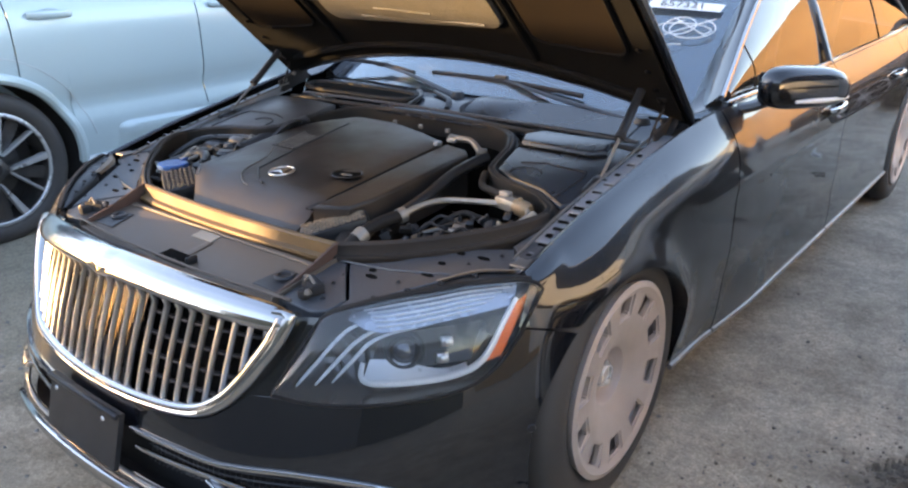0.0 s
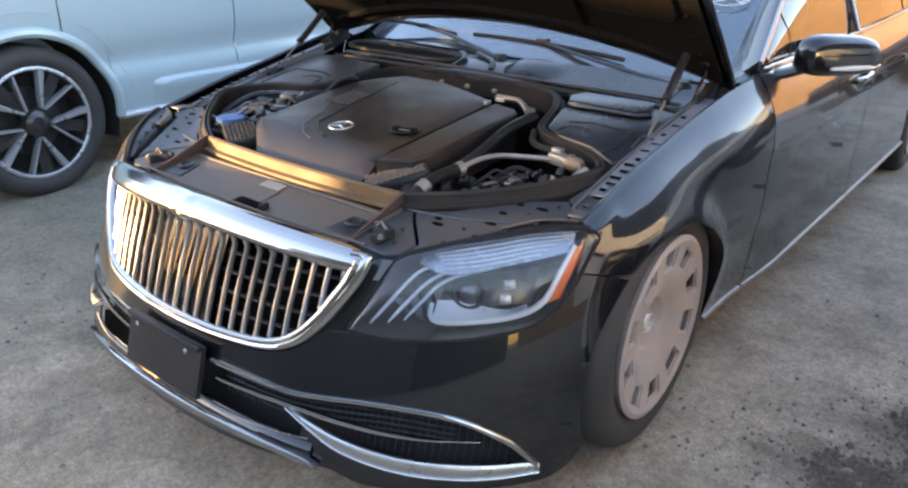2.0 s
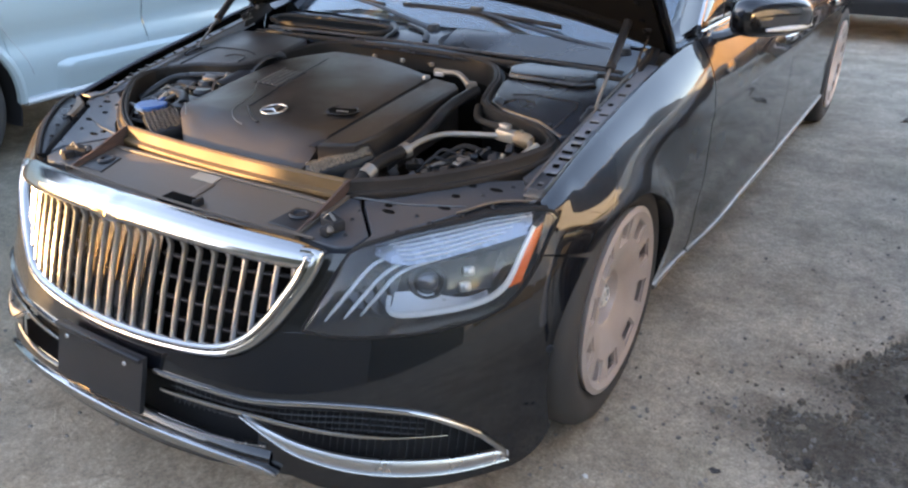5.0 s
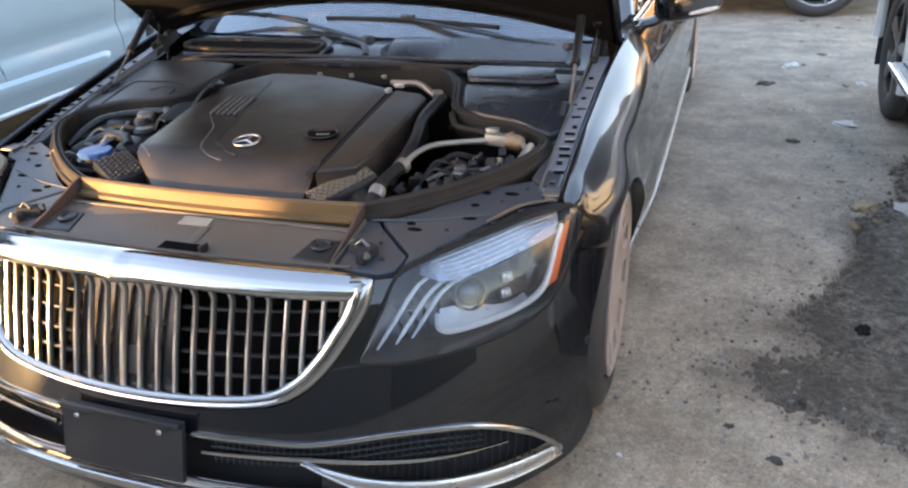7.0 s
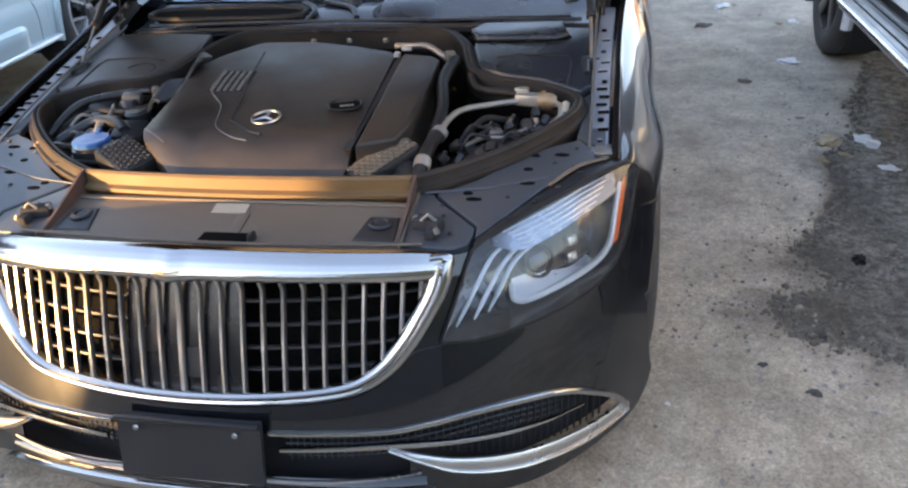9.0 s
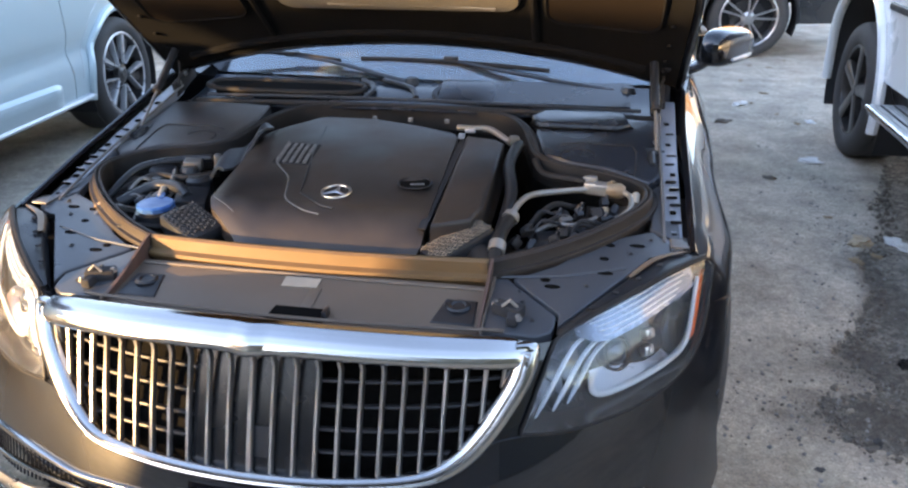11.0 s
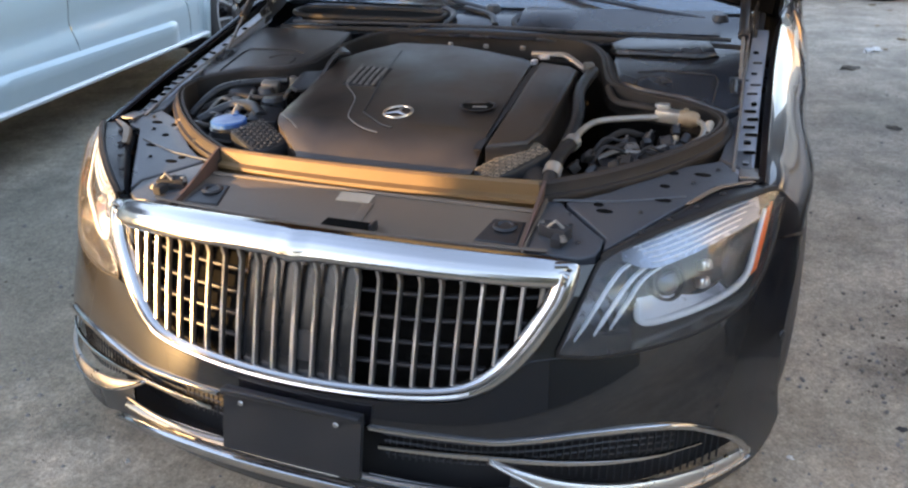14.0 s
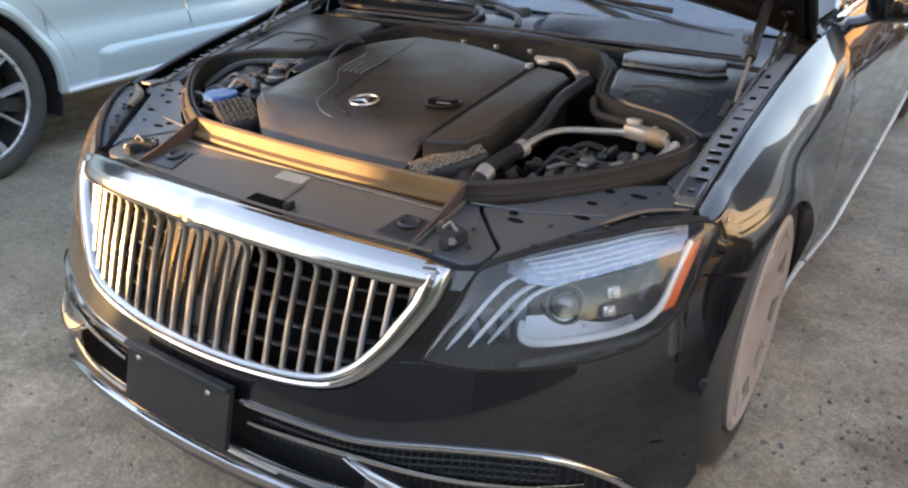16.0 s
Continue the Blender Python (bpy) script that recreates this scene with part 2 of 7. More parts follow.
def grid(fn, us, vs, thick=0.0):
    bm = bmesh.new()
    rows = [[bm.verts.new(fn(u, v)) for v in vs] for u in us]
    for a, b in zip(rows, rows[1:]):
        for p, q, r, s in zip(a, a[1:], b[1:], b):
            if len({tuple(w.co) for w in (p, q, r, s)}) > 2:
                bm.faces.new((p, q, r, s))
    bmesh.ops.remove_doubles(bm, verts=bm.verts, dist=1e-5)
    bmesh.ops.recalc_face_normals(bm, faces=bm.faces)
    if thick:
        bmesh.ops.solidify(bm, geom=bm.faces[:], thickness=thick)
        bmesh.ops.recalc_face_normals(bm, faces=bm.faces)
    return bm


def lin(a, b, n):
    return [a + (b - a) * i / n for i in range(n + 1)]


def add_tube(bm, pts, r, seg=8, closed=False, flat=1.0):
    P = [Vector(p) for p in pts]
    n = len(P)
    rad = r if callable(r) else (lambda t: r)
    rings, up = [], Vector((0, 0, 1))
    for i, p in enumerate(P):
        a = P[(i - 1) % n] if (closed or i) else p
        b = P[(i + 1) % n] if (closed or i < n - 1) else p
        t = (b - a).normalized()
        if abs(t.dot(up)) > 0.95:
            up = Vector((1, 0, 0)) if abs(t.x) < 0.9 else Vector((0, 1, 0))
        side = t.cross(up).normalized()
        nrm = side.cross(t).normalized()
        up = nrm
        k = rad(i / max(n - 1, 1))
        rings.append([bm.verts.new(p + k * (math.cos(q) * side + flat * math.sin(q) * nrm)) for q in [2 * math.pi * j / seg for j in range(seg)]])
    pairs = list(zip(rings, rings[1:])) + ([(rings[-1], rings[0])] if closed else [])
    for a, b in pairs:
        for j in range(seg):
            bm.faces.new((a[j], a[(j + 1) % seg], b[(j + 1) % seg], b[j]))
    if not closed:
        bm.faces.new(rings[0][::-1])
        bm.faces.new(rings[-1])
    return bm


def tube(pts, r, seg=8, closed=False, flat=1.0):
    return add_tube(bmesh.new(), pts, r, seg, closed, flat)


def prism(outline, top, depth, bevel=0.0, rim_only=False):
    """A plate with the given (x, y) outline; top is a height or a function of (x, y)."""
    bm = bmesh.new()
    z = top if callable(top) else (lambda x, y: top)
    a = [bm.verts.new((x, y, z(x, y))) for x, y in outline]
    b = [bm.verts.new((x, y, z(x, y) - depth)) for x, y in outline]
    n = len(a)
    bm.faces.new(a)
    bm.faces.new(b[::-1])
    for i in range(n):
        bm.faces.new((a[i], b[i], b[(i + 1) % n], a[(i + 1) % n]))
    bmesh.ops.recalc_face_normals(bm, faces=bm.faces)
    if bevel:
        tops = [e for e in bm.edges if e.verts[0] in a and e.verts[1] in a]
        bmesh.ops.bevel(bm, geom=tops, offset=bevel, segments=3, affect="EDGES", profile=0.6)
    return bm


def box(sx, sy, sz, m=None, bevel=0.0):
    bm = bmesh.new()
    bmesh.ops.create_cube(bm, size=1, matrix=Matrix.Diagonal((sx, sy, sz, 1)))
    if bevel:
        bmesh.ops.bevel(bm, geom=bm.edges[:], offset=bevel, segments=2, affect="EDGES", profile=0.5)
    if m is not None:
        bm.transform(m)
    return bm


def lathe(profile, seg=48, axis="x"):
    """Revolves (radius, along) pairs round the x axis."""
    bm = bmesh.new()
    rings = []
    for r, h in profile:
        rings.append([bm.verts.new((h, r * math.cos(q), r * math.sin(q))) for q in [2 * math.pi * j / seg for j in range(seg)]])
    for a, b in zip(rings, rings[1:]):
        for j in range(seg):
            bm.faces.new((a[j], a[(j + 1) % seg], b[(j + 1) % seg], b[j]))
    bmesh.ops.remove_doubles(bm, verts=bm.verts, dist=1e-6)
    bmesh.ops.recalc_face_normals(bm, faces=bm.faces)
    return bm


def join(*bms):
    out = bmesh.new()
    for b in bms:
        me = bpy.data.meshes.new("tmp")
        b.to_mesh(me)
        b.free()
        out.from_mesh(me)
        bpy.data.meshes.remove(me)
    return out


def outward(bm, c=(0, 2.5, 0.5)):
    """Turns an open sheet so that it faces away from c."""
    c = Vector(c)
    bm.normal_update()
    if sum(f.normal.dot(f.calc_center_median() - c) * f.calc_area() for f in bm.faces) < 0:
        bmesh.ops.reverse_faces(bm, faces=bm.faces)
    return bm


def part(name, bm, material, parent=None, label="", sharp=40):
    me = bpy.data.meshes.new(name)
    bm.to_mesh(me)
    bm.free()
    me.materials.append(material)
    me.shade_smooth()
    me.set_sharp_from_angle(angle=radians(sharp))
    ob = new(name, me)
    if parent is not None:
        ob.parent = parent
    return tagged(ob, label)


def thing(name, label, category, group=""):
    return tagged(new(name), label, category, group)


# ---- ground ----
def ground_material(name, soil_bed=False):
    m = bpy.data.materials.new(name)
    m.use_nodes = True
    nt = m.node_tree
    bs = nt.nodes["Principled BSDF"]
    N, L = nt.nodes.new, nt.links.new
    geo = N("ShaderNodeNewGeometry")

    def noise_at(scale, detail, rough=0.6):
        n = N("ShaderNodeTexNoise")
        n.inputs["Scale"].default_value, n.inputs["Detail"].default_value, n.inputs["Roughness"].default_value = scale, detail, rough
        L(geo.outputs["Position"], n.inputs["Vector"])
        return n.outputs["Fac"]

    def ramp(src, lo, hi, a=0.0, b=1.0):
        r = N("ShaderNodeMapRange")
        r.inputs["From Min"].default_value, r.inputs["From Max"].default_value = lo, hi
        r.inputs["To Min"].default_value, r.inputs["To Max"].default_value = a, b
        L(src, r.inputs["Value"])
        return r.outputs["Result"]

    def mixed(f, a, b):
        x = N("ShaderNodeMix")
        x.data_type = "RGBA"
        L(f, x.inputs["Factor"])
        for k, v in (("A", a), ("B", b)):
            if isinstance(v, tuple):
                x.inputs[k].default_value = (*v, 1)
            else:
                L(v, x.inputs[k])
        return x.outputs["Result"]

    def math_(op, a, b):
        x = N("ShaderNodeMath")
        x.operation = op
        for k, v in enumerate((a, b)):
            if isinstance(v, float):
                x.inputs[k].default_value = v
            else:
                L(v, x.inputs[k])
        return x.outputs[0]

    big, mid, fine = noise_at(0.55, 6), noise_at(3.5, 8, 0.7), noise_at(120, 4, 0.8)
    asphalt = mixed(ramp(mid, 0.36, 0.64), (0.30, 0.262, 0.212), (0.53, 0.468, 0.38))
    sand = mixed(ramp(mid, 0.36, 0.66), (0.28, 0.215, 0.150), (0.49, 0.385, 0.275))
    sep = N("ShaderNodeSeparateXYZ")
    L(geo.outputs["Position"], sep.inputs[0])
    # sandy drift in front of the cars, asphalt further back
    drift = ramp(math_("ADD", math_("MULTIPLY", sep.outputs["Y"], -0.35), math_("MULTIPLY", big, 1.5)), 0.0, 0.9)
    col = mixed(drift, asphalt, sand)
    # dark soil: spilt along the broken edge beside the sedan
    def blot(cx, cy, rx, ry, soft=0.5):
        dx = math_("DIVIDE", math_("SUBTRACT", sep.outputs["X"], cx), rx)
        dy = math_("DIVIDE", math_("SUBTRACT", sep.outputs["Y"], cy), ry)
        d = math_("SQRT", math_("ADD", math_("MULTIPLY", dx, dx), math_("MULTIPLY", dy, dy)), 0.0)
        d = math_("ADD", d, math_("MULTIPLY", math_("SUBTRACT", mid, 0.5), 2.2))
        return ramp(d, 0.5, 1.25, 1.0, 0.0)

    soil = math_("MAXIMUM", math_("MAXIMUM", blot(1.42, 1.08, 0.20, 0.13), blot(1.55, 1.42, 0.17, 0.17)), math_("MULTIPLY", blot(1.72, 1.95, 0.12, 0.45), 0.75))
    soil = math_("MAXIMUM", soil, math_("MULTIPLY", blot(1.66, 1.15, 0.3, 0.25), 0.5))
    if soil_bed:
        clods = noise_at(22, 9, 0.85)
        col = mixed(ramp(clods, 0.42, 0.60), (0.10, 0.087, 0.070), (0.44, 0.395, 0.32))
        col = mixed(ramp(noise_at(3.0, 7, 0.75), 0.52, 0.64, 0.0, 0.45), col, (0.34, 0.315, 0.26))
        col = mixed(ramp(noise_at(60, 4, 0.7), 0.54, 0.64, 0.0, 0.75), col, (0.05, 0.042, 0.035))
    col = mixed(math_("MULTIPLY", soil, 0.72), col, (0.075, 0.058, 0.044))
    moss = ramp(noise_at(0.9, 5), 0.55, 0.72, 0.0, 0.35)
    col = mixed(moss, col, (0.16, 0.17, 0.10))
    # greenish ground beside the silver vehicle, with its shade darkened into the colour
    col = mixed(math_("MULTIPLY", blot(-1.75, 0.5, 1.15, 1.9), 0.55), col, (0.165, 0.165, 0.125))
    # pale worn streaks and fine dark mottling
    col = mixed(ramp(noise_at(1.7, 9, 0.72), 0.54, 0.70, 0.0, 0.45), col, (0.50, 0.44, 0.36))
    col = mixed(ramp(noise_at(26, 6, 0.75), 0.52, 0.66, 0.0, 0.28), col, (0.15, 0.135, 0.115))
    coarse = noise_at(46, 6, 0.85)
    grit = math_("MULTIPLY", ramp(fine, 0.30, 0.72, 0.58, 1.42), ramp(coarse, 0.34, 0.66, 0.72, 1.28))
    sc = N("ShaderNodeVectorMath")
    sc.operation = "SCALE"
    L(col, sc.inputs[0])
    L(grit, sc.inputs["Scale"])
    vor = N("ShaderNodeTexVoronoi")
    vor.inputs["Scale"].default_value = 38
    L(geo.outputs["Position"], vor.inputs["Vector"])
    speck = math_("MULTIPLY", ramp(vor.outputs["Distance"], 0.10, 0.17, 1.0, 0.0), ramp(noise_at(7, 3), 0.5, 0.6))
    col2 = mixed(math_("MULTIPLY", speck, 0.3), sc.outputs["Vector"], (0.07, 0.06, 0.05))
    L(col2, bs.inputs["Base Color"])
    bs.inputs["Roughness"].default_value = 0.9
    b = N("ShaderNodeBump")
    b.inputs["Strength"].default_value, b.inputs["Distance"].default_value = (1.0 if soil_bed else 0.75), 0.014
    h = math_("ADD", math_("ADD", math_("MULTIPLY", mid, 1.2), math_("MULTIPLY", fine, 0.6)), math_("MULTIPLY", coarse, 0.9))
    L(h, b.inputs["Height"])
    L(b.outputs["Normal"], bs.inputs["Normal"])
    return m


# outline of the bare soil beyond the broken edge of the asphalt
SOIL = ((2.40, 0.45), (1.95, 0.66), (1.66, 0.84), (1.49, 0.93), (1.43, 0.95), (1.35, 0.98), (1.31, 1.05), (1.32, 1.15), (1.42, 1.20), (1.48, 1.17), (1.52, 1.24), (1.50, 1.37), (1.43, 1.43), (1.51, 1.58), (1.59, 1.72), (1.67, 1.86), (1.73, 2.28), (1.85, 2.48), (1.92, 2.56), (2.00, 3.02), (2.15, 3.41), (2.45, 4.2), (3.3, 6.4), (8.5, 6.4), (8.5, 0.45))


def in_soil(x, y):
    if x < 1.2 or y < 0.35 or y > 6.6:
        return False
    x, y = x + 0.030 * noise.noise((x * 9, y * 9, 2.0)) + 0.012 * noise.noise((x * 40, y * 40, 5.0)), y + 0.030 * noise.noise((x * 9, y * 9, 8.0)) + 0.012 * noise.noise((x * 40, y * 40, 11.0))
    inside = False
    for (x0, y0), (x1, y1) in zip(SOIL, SOIL[1:] + SOIL[:1]):
        if (y0 > y) != (y1 > y) and x < x0 + (x1 - x0) * (y - y0) / (y1 - y0):
            inside = not inside
    return inside


def ground_height(x, y):
    k = max(0.0, 1 - max(abs(x) / 9, abs(y - 3) / 9))
    lump = 0.012 * noise.noise((x * 0.8, y * 0.8, 1.3)) + 0.005 * noise.noise((x * 4, y * 4, 7.0))
    if in_soil(x, y):
        lump += 0.007 * noise.noise((x * 12, y * 12, 3.0)) + 0.006 * noise.noise((x * 34, y * 34, 6.0)) - 0.020
        lump += 0.020 * math.exp(-((x - 1.42) / 0.14) ** 2 - ((y - 1.09) / 0.10) ** 2)
    return k * (lump + 0.018) - 0.006


ground_x = [-2500, -600, -150, -60, -30, -16] + lin(-9, 1.2, 102) + lin(1.213, 2.3, 84) + lin(2.37, 9, 66) + [16, 30, 60, 150, 600, 2500]
ground_y = [-2500, -600, -150, -60, -30, -16] + lin(-9, 0.4, 94) + lin(0.416, 3.2, 174) + lin(3.28, 12, 88) + [19, 33, 63, 150, 600, 2500]
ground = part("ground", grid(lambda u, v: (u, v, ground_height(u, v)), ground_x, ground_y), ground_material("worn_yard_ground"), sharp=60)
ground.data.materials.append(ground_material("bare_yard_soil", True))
for face in ground.data.polygons:
    if in_soil(face.center.x, face.center.y):
        face.material_index = 1
tagged(ground, "worn grey asphalt yard with sandy dirt and dark soil", "ground", kind="structure")


# ---- black sedan with its hood open: nose towards -y, front axle at y = 0.87 ----
sedan = thing("sedan", "black luxury sedan with open hood, chrome grille and bronze wheels", "car")
AXLE, REAR_AXLE = 0.91, 4.235
ARCH_Y, ARCH_Z, ARCH_R = 0.895, 0.26, 0.38


def nose(x, z):
    """How far back the front fascia lies."""
    x = min(abs(x), 0.97)
    return -0.01 + 0.016 * z + 0.435 * z * z + 0.283 * x * x + 0.355 * x ** 4


def on_nose(x, z, out=0.0):
    e = 1e-3
    fx, fz = (nose(abs(x) + e, z) - nose(abs(x) - e, z)) / (2 * e) * (1 if x >= 0 else -1), (nose(x, z + e) - nose(x, z - e)) / (2 * e)
    n = Vector((fx, -1, fz)).normalized()
    return Vector((x, nose(x, z), z)) + n * out, n


def bay_z(y):
    return 0.655 + 0.17 * (y - 0.35)


def strip_on_nose(pts, w, h, out=0.0, n=48, lift=None):
    """A half-round moulding along (x, z) points of the fascia."""
    wide = w if callable(w) else (lambda t: w)
    path = smooth_path([(x, 0, z) for x, z in pts], n)
    P = [on_nose(p.x, p.z, out) for p in path]
    bm = bmesh.new()
    rings = []
    for i, (p, nn) in enumerate(P):
        t = (P[min(i + 1, n)][0] - P[max(i - 1, 0)][0]).normalized()
        b = t.cross(nn).normalized()
        k = wide(i / n)
        rings.append([bm.verts.new(p + b * (k * q / 2) + nn * (h * r * min(1, k / 0.006))) for q, r in ((-1, -0.5), (-0.95, 0.45), (-0.6, 0.9), (0, 1), (0.6, 0.9), (0.95, 0.45), (1, -0.5))])
    m = len(rings[0])
    for a, b in zip(rings, rings[1:]):
        for j in range(m):
            bm.faces.new((a[j], a[(j + 1) % m], b[(j + 1) % m], b[j]))
    bm.faces.new(rings[0][::-1])
    bm.faces.new(rings[-1])
    bmesh.ops.recalc_face_normals(bm, faces=bm.faces)
    return bm


# shoulder line and widest line of the body
crest = spl((0.55, 0.690), (0.64, 0.716), (0.83, 0.770), (1.07, 0.820), (1.30, 0.868), (1.45, 0.893), (1.56, 0.905), (2.6, 0.915), (4.0, 0.930), (4.6, 0.935), (5.3, 0.915))
crest_x = spl((0.55, 0.828), (0.64, 0.828), (1.07, 0.832), (1.35, 0.845), (1.56, 0.866), (2.6, 0.885), (4.0, 0.880), (4.8, 0.850), (5.42, 0.74))
wide_x = spl((0.54, 0.858), (0.60, 0.886), (0.65, 0.899), (0.71, 0.910), (0.8, 0.917), (1.0, 0.923), (1.2, 0.930), (1.4, 0.938), (2.0, 0.950), (2.6, 0.958), (3.9, 0.966), (4.3, 0.966), (4.9, 0.930), (5.3, 0.80), (5.45, 0.70))


def smooth_step(t):
    t = min(1.0, max(0.0, t))
    return t * t * (3 - 2 * t)


def rough_side_x(y, z):
    d = max(0.0, crest(y) - z)
    k = min(1.0, d / float(np.interp(y, [0.6, 0.9, 1.3, 1.7], [0.11, 0.092, 0.125, 0.18])))
    x = crest_x(y) + (wide_x(y) - crest_x(y)) * (0.92 * (1 - (1 - k) ** 1.9) + 0.08 * min(1, d / 0.26))
    x -= 0.035 * max(0, (0.42 - z) / 0.25) ** 2 * (0.35 if y < ARCH_Y else 1 - 0.75 * smooth_step((y - 1.35) / 0.6))
    x -= 0.014 * smooth_step((0.52 - z) / 0.2) * smooth_step((y - ARCH_Y) / 0.1) * smooth_step((1.9 - y) / 0.5)
    x += 0.006 * math.exp(-((z - 0.70 - 0.01 * (y - 2)) / 0.018) ** 2) * min(1, max(0, (y - 1.2) / 0.4))
    x -= 0.006 * math.exp(-((z - 0.40) / 0.05) ** 2) * min(1, max(0, (y - 1.4) / 0.3))
    if y < 0.74:   # runs into the fascia beside the lamp
        q = max(0.0, y - (-0.01 + 0.016 * z + 0.435 * z * z))
        xn = math.sqrt(max(0.0, (-0.283 + math.sqrt(0.283 ** 2 + 4 * 0.355 * q)) / 0.71))
        x += (xn - x) * smooth_step((0.74 - y) / 0.17) * min(1, d / 0.02)
    # flare round the front arch
    r = math.hypot(y - ARCH_Y, z - ARCH_Z) - ARCH_R
    x += 0.030 * math.exp(-(max(r, 0) / 0.048) ** 2) * (min(1, max(0, (z - 0.22) / 0.25)) if y > ARCH_Y else smooth_step((z - 0.54) / 0.10)) * smooth_step((y - 0.60) / 0.20)
    if y < ARCH_Y:
        x += 0.010 * smooth_step((y - 0.53) / 0.15) * smooth_step((0.69 - z) / 0.11) * (1 - 0.6 * smooth_step((z - 0.56) / 0.06) * smooth_step((y - 0.70) / 0.1))
    return x


# the panels round the front arch are drawn smooth: the rough form blurred over a few centimetres
SY, SZ = np.arange(0.40, 1.30, 0.01), np.arange(0.08, 0.92, 0.01)
form = np.array([[rough_side_x(y, z) for z in SZ] for y in SY])
for ax, sig in ((0, 4.0), (1, 2.0)):
    kern = np.exp(-0.5 * (np.arange(-10, 11) / sig) ** 2)
    kern /= kern.sum()
    pad = np.pad(form, [(10, 10) if a == ax else (0, 0) for a in (0, 1)], mode="reflect", reflect_type="odd")
    form = np.apply_along_axis(lambda row: np.convolve(row, kern, mode="valid"), ax, pad)


def side_x(y, z):
    x = rough_side_x(y, z)
    w = smooth_step((y - 0.47) / 0.08) * smooth_step((1.22 - y) / 0.15) * smooth_step((crest(y) - z) / 0.05)
    if w <= 0 or z < 0.09:
        return x
    u, v = (y - 0.40) / 0.01, (z - 0.08) / 0.01
    i, j = min(int(u), len(SY) - 2), min(int(v), len(SZ) - 2)
    a, b = u - i, v - j
    soft = (form[i, j] * (1 - b) + form[i, j + 1] * b) * (1 - a) + (form[i + 1, j] * (1 - b) + form[i + 1, j + 1] * b) * a
    return float(x + (soft - x) * w)


# front bumper: edges of its openings as heights over |x|
skin_top = spl((0, 0.398), (0.15, 0.401), (0.31, 0.409), (0.37, 0.423), (0.415, 0.451), (0.455, 0.483), (0.5, 0.486), (0.585, 0.477), (0.66, 0.478), (0.733, 0.483), (0.785, 0.493), (0.82, 0.510), (0.842, 0.541), (0.855, 0.580), (0.868, 0.600), (0.97, 0.60))
intake_top = spl((0, 0.350), (0.2, 0.348), (0.406, 0.338), (0.564, 0.342), (0.715, 0.314), (0.813, 0.25), (0.850, 0.20), (0.862, 0.172))
intake_low = spl((0.40, 0.302), (0.53, 0.240), (0.646, 0.204), (0.775, 0.180), (0.862, 0.172))
skin_low = spl((0, 0.185), (0.486, 0.183), (0.58, 0.150), (0.73, 0.130), (0.863, 0.134), (0.97, 0.145))


def seam_z(y):
    """Joint between bumper and fender, from the lamp down to the arch."""
    return 0.607 - 0.215 * (y - 0.573)


def between(lo, hi, x0, x1, nx=24, nz=10, out=0.0, thick=0.004):
    def f(x, v):
        z = lo(x) + (hi(x) - lo(x)) * v
        return on_nose(x, z, out)[0]
    return grid(f, lin(x0, x1, nx), lin(0, 1, nz), thick)


def flip_x(bm, s):
    if s < 0:
        bm.transform(Matrix.Diagonal((-1, 1, 1, 1)))
        bmesh.ops.reverse_faces(bm, faces=bm.faces)
    return bm


def pushed(bm):
    """The loose bumper corner on the sedan's right stands out, and its lamp with it."""
    for v in bm.verts:
        x, y, z = v.co
        if x < -0.42:
            k = smooth_step((-x - 0.42) / 0.38) * smooth_step((0.82 - y) / 0.2)
            v.co.x -= k * float(np.interp(z, [0.15, 0.28, 0.42, 0.55, 0.66, 0.70], [0.060, 0.062, 0.048, 0.034, 0.028, 0.010]))
    return bm


def flip_push(bm, s):
    return pushed(flip_x(bm, s))


# one skin from side to side over the openings
upper = grid(lambda x, v: on_nose(x, intake_top(abs(x)) + (skin_top(abs(x)) - intake_top(abs(x))) * v)[0], lin(-0.862, 0.862, 110), lin(0, 1, 10), 0.004)
pieces = [upper]
for s in (1, -1):
    pieces.append(flip_x(between(skin_low, intake_low, 0.44, 0.862, 24, 6), s))
    def corner(u, v):
        z = skin_low(0.863) + 0.075 * u * u
        z += (seam_z(0.563 + 0.16 * u) - 0.004 - z) * v
        ya = ARCH_Y - math.sqrt(max(ARCH_R ** 2 - (z - ARCH_Z) ** 2, 0.0001))
        y = nose(0.862, z) + (ya - nose(0.862, z)) * u
        return (side_x(y, z), y, z)
    pieces.append(flip_x(grid(corner, lin(0, 1, 12), lin(0, 1, 26), 0.004), s))
part("front_bumper", pushed(join(*pieces)), M["paint"], sedan, "black bumper with one loose corner")
